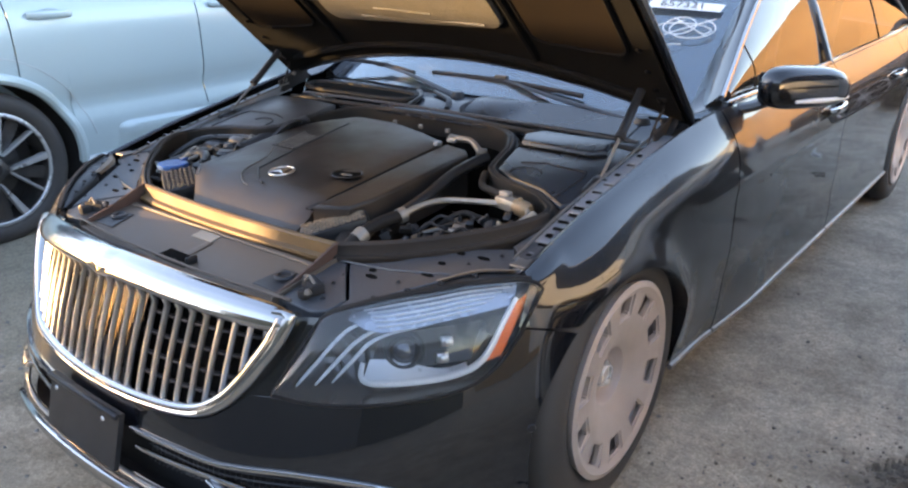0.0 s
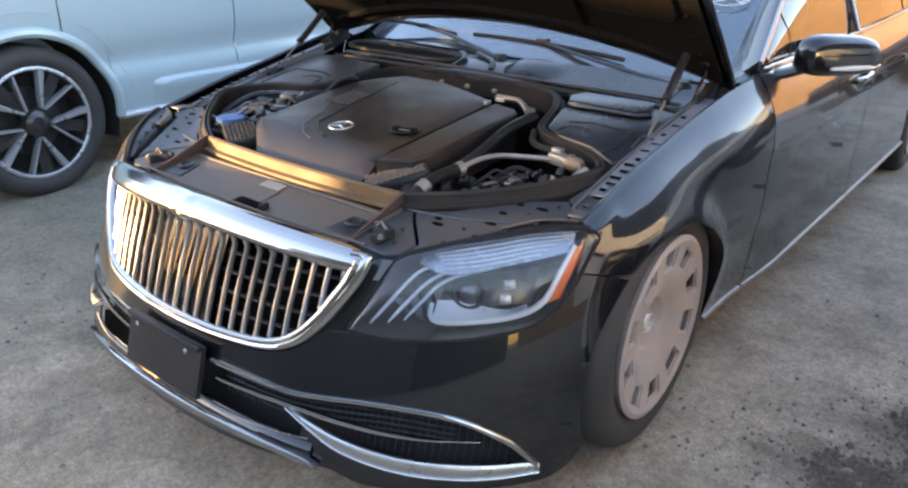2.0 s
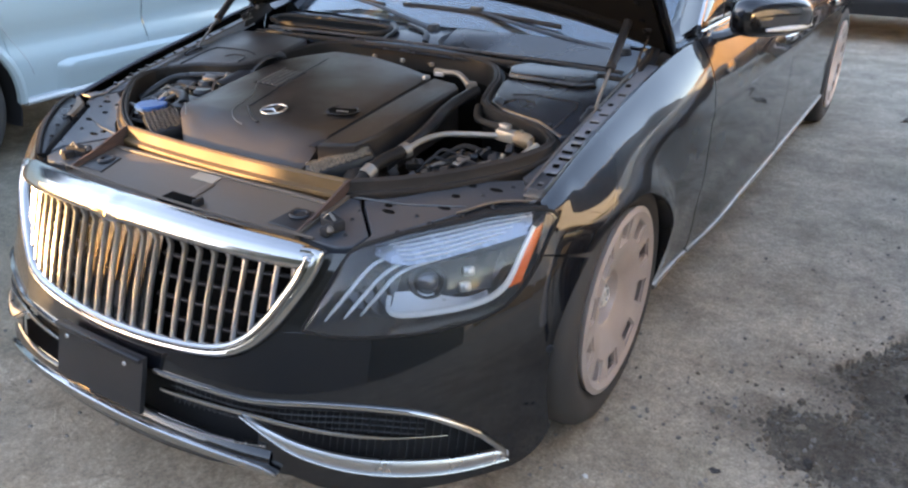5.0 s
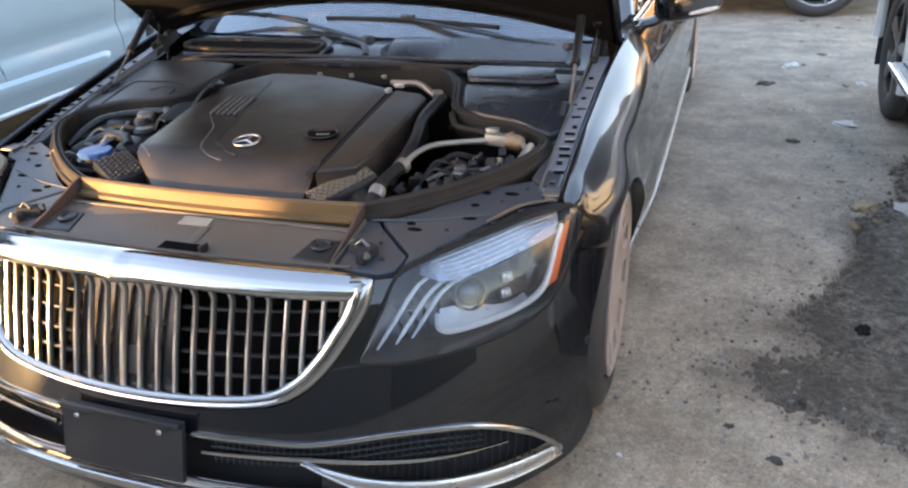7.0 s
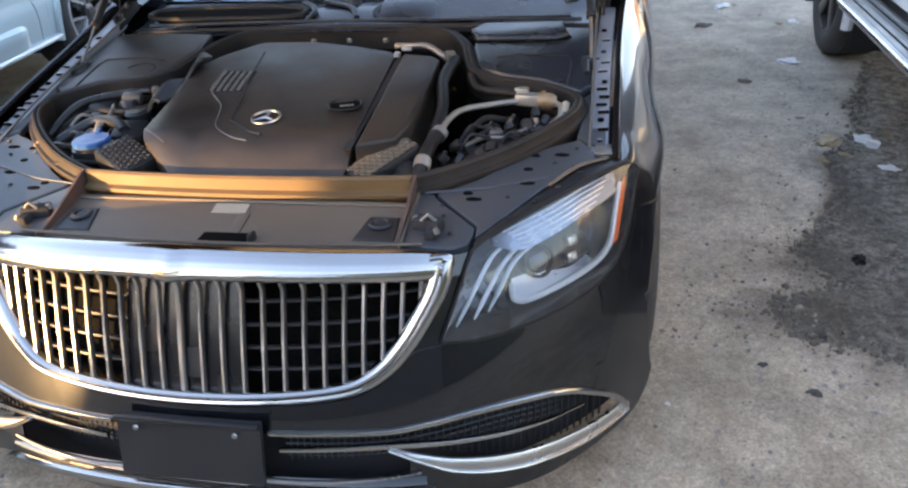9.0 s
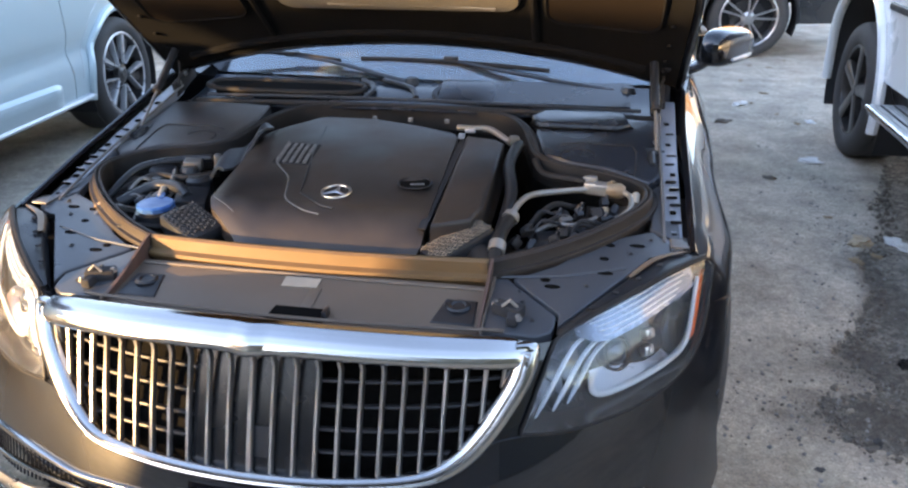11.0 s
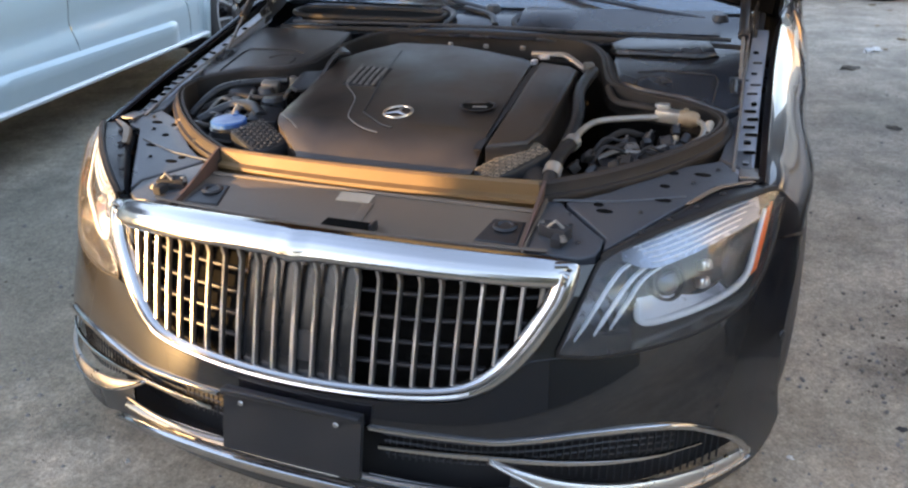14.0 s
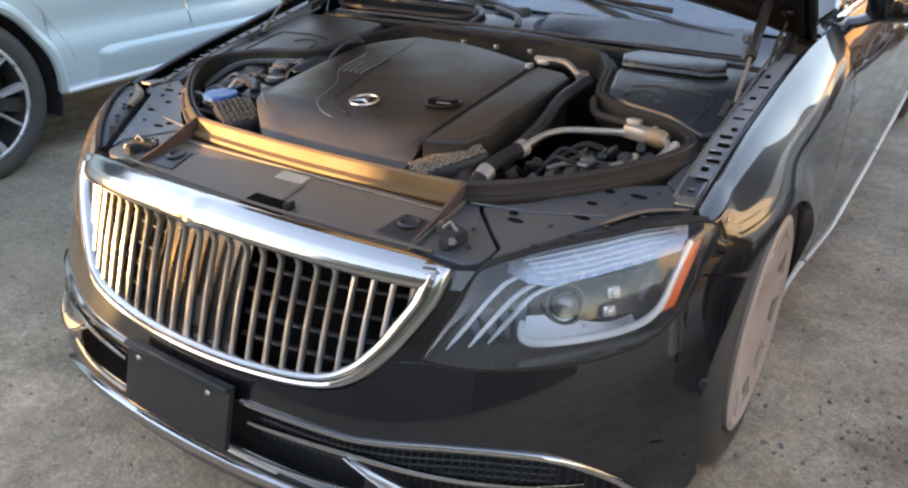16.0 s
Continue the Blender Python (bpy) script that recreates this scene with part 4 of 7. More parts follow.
for s in (1, -1):
    # fender: its front edge follows the lamp
    def fender(u, v):
        y = u
        k = max(0, (v - 1) / 9)
        if u < 0.72:   # lean the front edge along the lamp
            y = u + (1 - k) * 0.055 * (0.72 - u) / 0.165
        zt, zl = crest(y), side_low(y)
        if v <= 1:
            return (crest_x(y) - 0.014 * (1 - v), y, zt + 0.002 - 0.008 * (1 - v) ** 2)
        z = zt + (zl - zt) * (0.55 * k + 0.45 * k * k)
        return (side_x(y, z), y, z)
    ys = lin(0.556, 0.70, 10) + lin(0.705, 1.20, 40) + lin(1.205, 1.262, 14) + lin(1.266, 1.556, 12)
    fen = part("fender", flip_push(grid(fender, ys, [0, 0.5] + lin(1, 10, 28), 0.004), s), M["paint"], sedan, "black front fender")
    arch = [Vector((side_x(min(max(ARCH_Y + ARCH_R * math.cos(q), 0.42), 1.6), ARCH_Z + ARCH_R * math.sin(q)) - 0.003, ARCH_Y + ARCH_R * math.cos(q), ARCH_Z + ARCH_R * math.sin(q))) for q in [math.radians(a) for a in range(-8, 187, 4)]]
    part("arch_lip", flip_push(grid(lambda i, v: arch[int(i)] + Vector((-0.045 * v, (ARCH_Y - arch[int(i)].y) * 0.01 * v, 0.0)), range(len(arch)), (0, 0.3, 1), 0.003), s), M["paint"], fen)
    part("wheel_liner", flip_x(grid(lambda q, v: (0.885 - 0.30 * v, ARCH_Y + (ARCH_R + 0.012) * math.cos(q), ARCH_Z + 0.02 + (ARCH_R + 0.012) * math.sin(q)), lin(radians(-14), radians(190), 30), (0, 0.5, 1), 0.004), s), M["dark"], sedan)
    part("inner_wing", flip_x(grid(lambda u, v: (0.57, u, 0.15 + v * 0.5), lin(0.4, 1.4, 6), (0, 1), 0.004), s), M["dark"], sedan)
    d1 = part("front_door", flip_x(side_panel(lin(1.563, 2.726, 36)), s), M["paint"], sedan, "black front door")
    d2 = part("rear_door", flip_x(side_panel(lin(2.733, 3.84, 30) + lin(3.845, 3.96, 6)), s), M["paint"], sedan, "black rear door")
    part("rear_quarter", flip_x(side_panel(lin(3.966, 4.60, 50) + lin(4.61, 5.44, 24)), s), M["paint"], sedan)
    for d, y in ((d1, 2.56), (d2, 3.72)):
        part("door_handle", flip_x(tube([(side_x(y + t, 0.775) + 0.026 * math.sin(math.pi * (t + 0.11) / 0.22) ** 0.4, y + t, 0.775 + 0.02 * t) for t in lin(-0.108, 0.108, 12)], 0.011, 8, flat=1.3), s), M["chrome"], d, "chrome door handle")
    part("sill", flip_x(grid(lambda y, v: (side_x(y, 0.206) - 0.004 - 0.10 * v ** 2 - 0.006 * v - 0.05 * max(0, (1.40 - y) / 0.1) ** 2, y, 0.204 + sill_rise(y) - 0.062 * v), lin(1.285, 3.90, 40), lin(0, 1, 6), 0.004), s), M["paint"], sedan)
    for a, b in ((1.29, 1.554), (1.566, 2.724), (2.735, 3.90)):
        part("sill_moulding", flip_x(tube([(side_x(y, 0.215) + 0.001, y, 0.213 + sill_rise(y) - 0.010 * max(0, (1.5 - y) / 0.2)) for y in lin(a, b, 16)], 0.0095, 8), s), M["pipe"], sedan, "dull chrome sill moulding")

# rear of the body, closed
part("trunk", grid(lambda x, v: (x * (0.74 if v < 0.01 else 0.74), 4.55 + 0.86 * v - 0.05 * x * x, crest(4.55 + 0.86 * v) + 0.05 * (1 - x * x) - 0.03 * v), lin(-1.02, 1.02, 16), lin(0, 1, 10), 0.004), M["paint"], sedan)
part("rear_bumper", grid(lambda x, z: (x * side_x(5.40, z) * 0.985, 5.45 - 0.22 * abs(x) ** 3 + 0.04 * math.sin((z - 0.2) * 4), z), lin(-1, 1, 24), lin(0.22, 0.93, 12), 0.004), M["paint"], sedan)
part("floor_pan", box(1.55, 3.4, 0.02, Matrix.Translation((0, 3.2, 0.17))), M["dark"], sedan)

# cabin
ROOF = 1.425
ws_base = lambda x: (1.475 + 0.10 * (abs(x) / 0.74) ** 2, 0.862 + 0.015 * (1 - (x / 0.74) ** 2))
def windshield(x, v):
    y0, z0 = ws_base(x)
    y1, z1 = 2.52 + 0.10 * (abs(x) / 0.74) ** 2, 1.375 + 0.03 * (1 - (x / 0.74) ** 2)
    k = 1 - 0.19 * v
    return (x * k, y0 + (y1 - y0) * v, z0 + (z1 - z0) * (v + 0.10 * v * (1 - v)))
wsd = part("windshield", grid(windshield, lin(-0.755, 0.755, 24), lin(0, 1, 16), 0.005), M["windscreen"], sedan, "windshield with chalk scribbles and a number strip")
wsd.visible_shadow = False
part("roof", grid(lambda x, v: (x * (0.615 - 0.03 * abs(2 * v - 1) ** 3), 2.52 + 0.10 * x * x + 1.45 * v, 1.378 + 0.055 * math.sin(math.pi * (0.15 + 0.7 * v)) + 0.03 * (1 - x * x) - 0.03 * v), lin(-1, 1, 16), lin(0, 1, 16), 0.005), M["paint"], sedan)
rear_glass = part("rear_window", outward(grid(lambda x, v: (x * (0.60 + 0.10 * v), 3.97 + 0.10 * x * x * (1 - v) + 0.66 * v, 1.375 + 0.03 * (1 - x * x) - 0.42 * v), lin(-1, 1, 12), lin(0, 1, 8))), M["glass"], sedan)
def rail(t):
    """Upper edge of the side windows, from the mirror base over the roof to the rear."""
    y = 1.60 + 3.0 * t
    z = float(np.interp(y, [1.60, 2.0, 2.4, 2.7, 3.1, 3.5, 3.9, 4.25, 4.6], [0.93, 1.105, 1.265, 1.345, 1.375, 1.370, 1.325, 1.20, 0.97]))
    x = float(np.interp(z, [0.93, 1.1, 1.38], [0.845, 0.765, 0.635]))
    return Vector((x, y, z))
for s in (1, -1):
    def pane(ya, yb):
        def f(y, v):
            top = rail((y - 1.60) / 3.0)
            lowp = Vector((crest_x(y) - 0.03, y, crest(y) + 0.004))
            return lowp + (top - lowp) * v + Vector((0.018 * math.sin(math.pi * v), 0, 0))
        return outward(grid(f, lin(ya, yb, 16), lin(0, 1, 8)))
    for nm, a, b in (("quarter_glass", 1.66, 1.90), ("front_window", 1.915, 2.70), ("rear_window_side", 2.76, 3.70), ("rear_quarter_glass", 3.74, 4.50)):
        part("side_window", flip_x(pane(a, b), s), M["glass"], sedan, "side window glass with warm reflections").visible_shadow = False
    part("door_pillar", flip_x(tube([(crest_x(2.73) - 0.018, 2.73, 0.92), (0.78, 2.74, 1.12), (0.655, 2.75, 1.345)], 0.03, 8, flat=0.5), s), M["gloss"], sedan)
    part("window_frame", flip_x(tube([rail(t) + Vector((0.004, 0, 0.004)) for t in lin(0.0, 1, 40)], 0.009, 8), s), M["chrome"], sedan, "bright window surround")
    part("belt_moulding", flip_x(tube([(crest_x(y) - 0.016, y, crest(y) + 0.006) for y in lin(1.62, 4.55, 24)], 0.008, 8), s), M["chrome"], sedan, "bright belt moulding")
    # pillar skin between windshield and window rail
    part("front_pillar", flip_x(grid(lambda t, v: Vector(windshield(0.752, t)).lerp(rail(min(1, max(0.0, (1.585 + 1.0 * t - 1.60) / 3.0))) + Vector((0, -0.006, 0.012)), v) + Vector((0.014 * math.sin(math.pi * v), -0.006 * math.sin(math.pi * v), 0.010 * math.sin(math.pi * v))), lin(0, 1, 20), lin(0, 1, 6), 0.006), s), M["paint"], sedan, "black windshield pillar")
    part("roof_rail", flip_x(grid(lambda y, v: Vector((0.590 + 0.0 * v, y, 1.385 + 0.03 * math.sin(math.pi * (y - 2.5) / 1.5) - 0.0 * v)).lerp(rail((y - 1.60) / 3.0) + Vector((0.002, 0, 0.01)), v), lin(2.5, 4.1, 20), lin(0, 1, 4), 0.006), s), M["paint"], sedan)
    part("rear_pillar", flip_x(grid(lambda t, v: Vector((0.60 + 0.10 * t, 4.07 + 0.60 * t, 1.375 - 0.42 * t)).lerp(Vector((crest_x(4.3 + 0.35 * t) - 0.03, 4.25 + 0.4 * t, crest(4.5) + (1.24 - crest(4.5)) * (1 - t))), v), lin(0, 1, 10), lin(0, 1, 6), 0.006), s), M["paint"], sedan)
    # cowl side: fender top to the pillar foot
    part("pillar_foot", flip_x(grid(lambda y, v: (0.765 + (crest_x(y) - 0.765 - 0.012) * v, y, crest(y) - 0.02 * (1 - v) + 0.055 * max(0, (y - 1.52) / 0.16) * (1 - v) + 0.002), lin(1.46, 1.68, 10), lin(0, 1, 5), 0.006), s), M["paint"], sedan)
    # mirror, folded back
    mdir, mside = Vector((0.168, 0.28, -0.01)).normalized(), Vector((0.28, -0.168, 0)).normalized()
    mc = Vector((1.004, 1.840, 0.944))
    def at_mirror(u, w, z):
        return mc + mdir * u + mside * w + Vector((0, 0, z))
    sq = lambda a, p: math.copysign(abs(a) ** p, a)
    body = bmesh.new()
    bmesh.ops.create_uvsphere(body, u_segments=32, v_segments=20, radius=1)
    for v in body.verts:
        x, y, z = v.co
        v.co = at_mirror(sq(x, 0.62) * 0.158, -sq(y, 0.7) * (0.068 if y < 0 else 0.035), sq(z, 0.72) * (0.070 if z > 0 else 0.056) * (1 - 0.12 * x))
    mirror = part("mirror", flip_x(body, s), M["paint"], sedan, "black door mirror folded back")
    part("mirror_glass", flip_x(grid(lambda u, v: at_mirror(0.135 * u, -0.036, 0.048 * v), lin(-1, 1, 4), lin(-1, 1, 4), 0.004), s), M["chrome"], mirror)
    part("turn_lamp", flip_x(tube([at_mirror(-0.08 + 0.225 * t, 0.066 - 0.030 * t ** 3, -0.026 + 0.004 * t) for t in lin(0, 1, 12)], lambda t: 0.006 + 0.006 * math.sin(math.pi * t), 8, flat=0.8), s), M["lightguide"], mirror, "clear turn lamp strip")
    part("mirror_arm", flip_x(tube([(0.855, 1.68, 0.890), (0.895, 1.70, 0.897), (0.925, 1.73, 0.908), (0.95, 1.77, 0.918)], 0.022, 8, flat=0.8), s), M["gloss"], mirror)
    part("mirror_foot", flip_x(grid(lambda u, v: (crest_x(1.68) - 0.006 + 0.006 * v, 1.62 + 0.13 * u, 0.835 + 0.085 * v - 0.03 * u * (1 - v)), lin(0, 1, 4), lin(0, 1, 4), 0.008), s), M["gloss"], mirror)
part("dashboard", grid(lambda x, v: (x * 0.72, 1.62 + 0.5 * v, 0.86 + 0.05 * math.sin(2.6 * v) - 0.02 * abs(x)), lin(-1, 1, 10), lin(0, 1, 8), 0.02), M["interior"], sedan)
part("cabin_floor", box(1.56, 2.6, 0.03, Matrix.Translation((0, 3.1, 0.33))), M["interior"], sedan)
for x in (-0.37, 0.37):
    for y in (2.62, 3.60):
        seat = part("seat", box(0.52, 0.55, 0.24, Matrix.Translation((x, y - 0.1, 0.52)), 0.06), M["interior"], sedan)
        part("seat_back", box(0.50, 0.16, 0.62, Matrix.Translation((x, y + 0.22, 0.88)) @ Euler((-0.25, 0, 0)).to_matrix().to_4x4(), 0.06), M["interior"], seat)
part("steering_wheel", tube([Vector((0.37 + 0.18 * math.cos(q), 2.18 + 0.07 * math.sin(q), 0.88 + 0.165 * math.sin(q))) for q in lin(0, 6.0, 24)], 0.014, 8, True), M["interior"], sedan)
# markings on the windshield
def on_glass(x, y):
    """A point on the windshield by its x and its share of the height."""
    k = 1 - 0.19 * y
    p = Vector(windshield(x / k, y))
    return p + Vector((0, -0.009, 0.012))
part("number_strip", grid(lambda x, v: on_glass(x, 0.488 + 0.045 * v), lin(0.40, 0.645, 8), (0, 1)), M["white"], wsd, "white paper strip with black digits")
txt = bpy.data.curves.new("lot_digits", "FONT")
txt.body, txt.size, txt.align_x, txt.align_y = "657321", 0.052, "CENTER", "CENTER"
tmp = new("lot_digits_curve", txt)
me = bpy.data.meshes.new_from_object(tmp.evaluated_get(bpy.context.evaluated_depsgraph_get()))
bpy.data.objects.remove(tmp)
digits = new("number_digits", me)
me.materials.append(M["black"])
digits.parent = wsd
p0, p1, p2 = on_glass(0.515, 0.51), on_glass(0.56, 0.51), on_glass(0.515, 0.53)
ax = (p1 - p0).normalized()
az = ax.cross(p2 - p0).normalized()
ay = az.cross(ax)
digits.matrix_local = Matrix.Translation(p0 + az * 0.003) @ Matrix((ax, ay, az)).transposed().to_4x4()
for k, (cx, cy, rx, ry, a0, a1) in enumerate(((0.555, 0.40, 0.05, 0.045, 0.3, 6.6), (0.60, 0.39, 0.07, 0.05, 2.2, 7.5), (0.57, 0.385, 0.09, 0.03, -0.6, 3.4))):
    part("chalk_scribble", tube([on_glass(cx + rx * math.cos(q), cy + ry * math.sin(q)) for q in lin(a0, a1, 30)], 0.0022, 5), M["white"], wsd)
for a, b in (((0.52, 0.44), (0.66, 0.355)), ((0.65, 0.45), (0.53, 0.35)), ((0.56, 0.30), (0.60, 0.31))):
    part("chalk_scribble", tube([on_glass(a[0] + (b[0] - a[0]) * t, a[1] + (b[1] - a[1]) * t) for t in lin(0, 1, 6)], 0.0022, 5), M["white"], wsd)


# wheels
def forged_wheel(R=0.348, rr=0.245, w=0.245):
    """A flat forged disc with ten windows near its edge; outer face towards +x."""
    bm = bmesh.new()
    n, prof = 120, ((0.0, 0.0), (0.05, -0.072), (0.086, -0.070), (0.094, -0.028), (0.11, -0.019), (0.14, -0.011), (0.170, -0.006), (0.225, -0.003), (0.231, 0.000), (0.239, 0.004), (rr, 0.002))
    rows = [[bm.verts.new((h, r * math.cos(2 * math.pi * j / n), r * math.sin(2 * math.pi * j / n))) for j in range(n)] for r, h in prof[1:]]
    for i, (a, b) in enumerate(zip(rows, rows[1:])):
        for j in range(n):
            if i == 5 and 3 <= j % 12 < 9:
                continue
            bm.faces.new((a[j], a[(j + 1) % n], b[(j + 1) % n], b[j]))
    c = bm.verts.new((-0.072, 0, 0))
    for j in range(n):
        bm.faces.new((c, rows[0][j], rows[0][(j + 1) % n]))
    bmesh.ops.recalc_face_normals(bm, faces=bm.faces)
    bmesh.ops.solidify(bm, geom=bm.faces[:], thickness=-0.022)
    bmesh.ops.bevel(bm, geom=[e for e in bm.edges if e.is_manifold and e.calc_face_angle(0) > 1.2 and 0.15 < e.verts[0].co.yz.length < 0.228], offset=0.005, segments=2, affect="EDGES")
    bmesh.ops.recalc_face_normals(bm, faces=bm.faces)
    return join(bm, lathe([(rr, 0.004), (rr - 0.012, -0.02), (rr - 0.02, -0.2), (rr, -0.22)], 64))


def tyre_mesh(R, rr, w, seg=72, tread=True):
    prof = [(rr - 0.004, -0.01), (rr + 0.004, 0.006), (rr + 0.02, 0.016), ((rr + R) / 2, 0.022), (R - 0.02, 0.010), (R - 0.006, -0.008), (R, -0.03), (R, -0.055), (R - 0.006, -0.056), (R - 0.006, -0.064), (R, -0.065), (R, -w / 2), (R, -w + 0.03), (R - 0.02, -w - 0.01), ((rr + R) / 2, -w - 0.022), (rr, -w)]
    return lathe(prof, seg)


def hub_cap():
    bms = [lathe([(0.0, 0.052), (0.026, 0.052), (0.033, 0.048), (0.039, 0.026), (0.049, 0.021), (0.060, 0.016), (0.070, 0.012), (0.074, 0.003)], 40), lathe([(0.020, 0.052), (0.021, 0.056), (0.027, 0.056), (0.029, 0.051)], 28)]
    for k in range(3):
        q = 2 * math.pi * k / 3 + math.pi / 2
        bms.append(tube([(0.054, 0, 0), (0.054, 0.024 * math.cos(q), 0.027 * math.sin(q))], lambda t: 0.004 * (1 - 0.7 * t), 6))
    return join(*bms)


def put_wheel(parent, m, label, R=0.348, rr=0.245, w=0.245, face=None, material=None, cap=None, cap_material=None):
    wheel = part("wheel", face(), material, parent, label)
    wheel.matrix_local = m
    part("tyre", tyre_mesh(R, rr, w), M["tyre"], wheel, "black tyre with dusty sidewall")
    if cap:
        part("hub_cap", cap(), cap_material, wheel).matrix_local = Matrix.Translation((-0.074, 0, 0))
    part("brake_disc", lathe([(0.0, -0.09), (0.165, -0.09), (0.165, -0.11), (0, -0.11)], 32), M["black_rim"], wheel)
    part("wheel_barrel", lathe([(0.0, -0.13), (rr - 0.02, -0.13), (rr - 0.02, -0.14), (0, -0.14)], 32), M["dark"], wheel)
    return wheel


for s in (1, -1):
    for y, steer in ((AXLE, 1), (REAR_AXLE, 0)):
        m = Matrix.Translation((s * (0.907 if y < 2 else 0.952), y, 0.348)) @ Euler((0, radians(0), radians(steer + (0 if s > 0 else 180)))).to_matrix().to_4x4() @ Euler((radians(0), 0, 0)).to_matrix().to_4x4()
        put_wheel(sedan, m, "bronze forged wheel with perimeter windows", face=forged_wheel, material=M["rim"], cap=hub_cap, cap_material=M["hub"])


# ---- engine bay of the sedan ----
def bay_plate(outline, lift=0.0, depth=0.02, bevel=0.004):
    return prism(outline, lambda x, y: bay_z(y) + lift, depth, bevel)


def mir(pts, s):
    return [(s * x, y) for x, y in (pts if s > 0 else pts[::-1])]


SEAL = ((0.385, 0.488), (0.49, 0.545), (0.60, 0.63), (0.695, 0.735), (0.728, 0.815), (0.715, 0.885), (0.63, 0.945), (0.52, 0.975), (0.448, 1.02), (0.418, 1.10), (0.395, 1.18), (0.335, 1.262), (0.22, 1.300), (0.0, 1.318))
loop = [(x, y) for x, y in SEAL] + [(-x, y) for x, y in SEAL[-2::-1]]
seal_path = smooth_path([(x, y, bay_z(y)) for x, y in loop], 150)


def swept_wall(path, section, closed=True):
    """Sweeps (outward, up) pairs along a path that runs counter-clockwise round the bay."""
    bm = bmesh.new()
    rows, n = [], len(path)
    for i, p in enumerate(path):
        t = path[(i + 1) % n if closed else min(i + 1, n - 1)] - path[(i - 1) % n if closed else max(i - 1, 0)]
        out = Vector((t.y, -t.x, 0)).normalized()
        rows.append([bm.verts.new(p + out * a + Vector((0, 0, b))) for a, b in (section(p) if callable(section) else section)])
    m = len(rows[0])
    for a, b in list(zip(rows, rows[1:])) + ([(rows[-1], rows[0])] if closed else []):
        for j in range(m):
            bm.faces.new((a[j], a[(j + 1) % m], b[(j + 1) % m], b[j]))
    if not closed:
        bm.faces.new(rows[0][::-1])
        bm.faces.new(rows[-1])
    bmesh.ops.recalc_face_normals(bm, faces=bm.faces)
    return bm


# the seal stands tall at the front corners and lies low and ribbed behind
def seal_section(p):
    k = 1.0 - 0.55 * smooth_step((p.y - 0.74) / 0.18)
    return [(a, b * k if b > 0 else b) for a, b in ((-0.006, -0.06), (-0.011, 0.010), (-0.010, 0.024), (-0.006, 0.030), (-0.001, 0.028), (0.001, 0.022), (0.004, 0.029), (0.008, 0.031), (0.012, 0.027), (0.013, 0.014), (0.016, 0.006), (0.024, 0.005), (0.026, 0.000), (0.026, -0.006), (0.006, -0.06))]


seal = part("bay_seal", swept_wall(seal_path[25:-25], seal_section, False), M["rubber"], sedan, "black ribbed rubber seal round the engine bay", 25)
for path in (seal_path[:26], seal_path[-26:]):
    part("seal_corner", swept_wall(path, seal_section, False), M["brown_rubber"], seal, "tall dusty brown front corner of the seal", 25)
front_wall = [Vector((x, 0.470 + 0.018 * (abs(x) / 0.385) ** 2, bay_z(0.47))) for x in lin(-0.392, 0.392, 40)]
part("front_seal_wall", swept_wall(front_wall, ((-0.010, -0.03), (-0.012, 0.026), (-0.006, 0.034), (0.004, 0.036), (0.010, 0.031), (0.013, 0.006), (0.026, 0.001), (0.027, -0.006), (0.010, -0.03)), False), M["sunlit_rubber"], seal, "tall rubber wall behind the slam panel")
# bay floor and walls
part("bay_floor", prism([(x * 0.99, y) for x, y in loop], 0.42, 0.02), M["dark"], sedan)
# walls coloured near-black so that the bay reads as deep shade
part("bay_wall", grid(lambda i, v: (seal_path[int(i)].x, seal_path[int(i)].y, seal_path[int(i)].z - 0.01 - v * 0.30), range(len(seal_path)), (0, 0.4, 1), 0.004), M["hole_black"], sedan)
part("bay_front_wall", grid(lambda x, v: (x, 0.478, bay_z(0.47) - v * 0.28), lin(-0.40, 0.40, 6), (0, 1), 0.004), M["dark"], sedan)

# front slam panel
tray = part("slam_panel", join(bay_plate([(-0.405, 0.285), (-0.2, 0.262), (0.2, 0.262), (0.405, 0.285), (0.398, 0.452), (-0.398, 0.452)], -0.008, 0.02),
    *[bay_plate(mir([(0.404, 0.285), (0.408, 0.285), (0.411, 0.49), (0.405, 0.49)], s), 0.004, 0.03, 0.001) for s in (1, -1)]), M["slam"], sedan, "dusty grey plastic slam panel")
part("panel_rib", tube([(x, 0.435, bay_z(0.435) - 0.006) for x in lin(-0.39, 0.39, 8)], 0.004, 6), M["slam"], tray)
# black plate on the panel draws the pocket's dark opening
part("catch_pocket", bay_plate([(-0.036, 0.284), (0.086, 0.284), (0.080, 0.326), (-0.028, 0.326)], -0.0035, 0.03, 0.003), M["hole_black"], tray, "hood catch pocket drawn as a black plate")
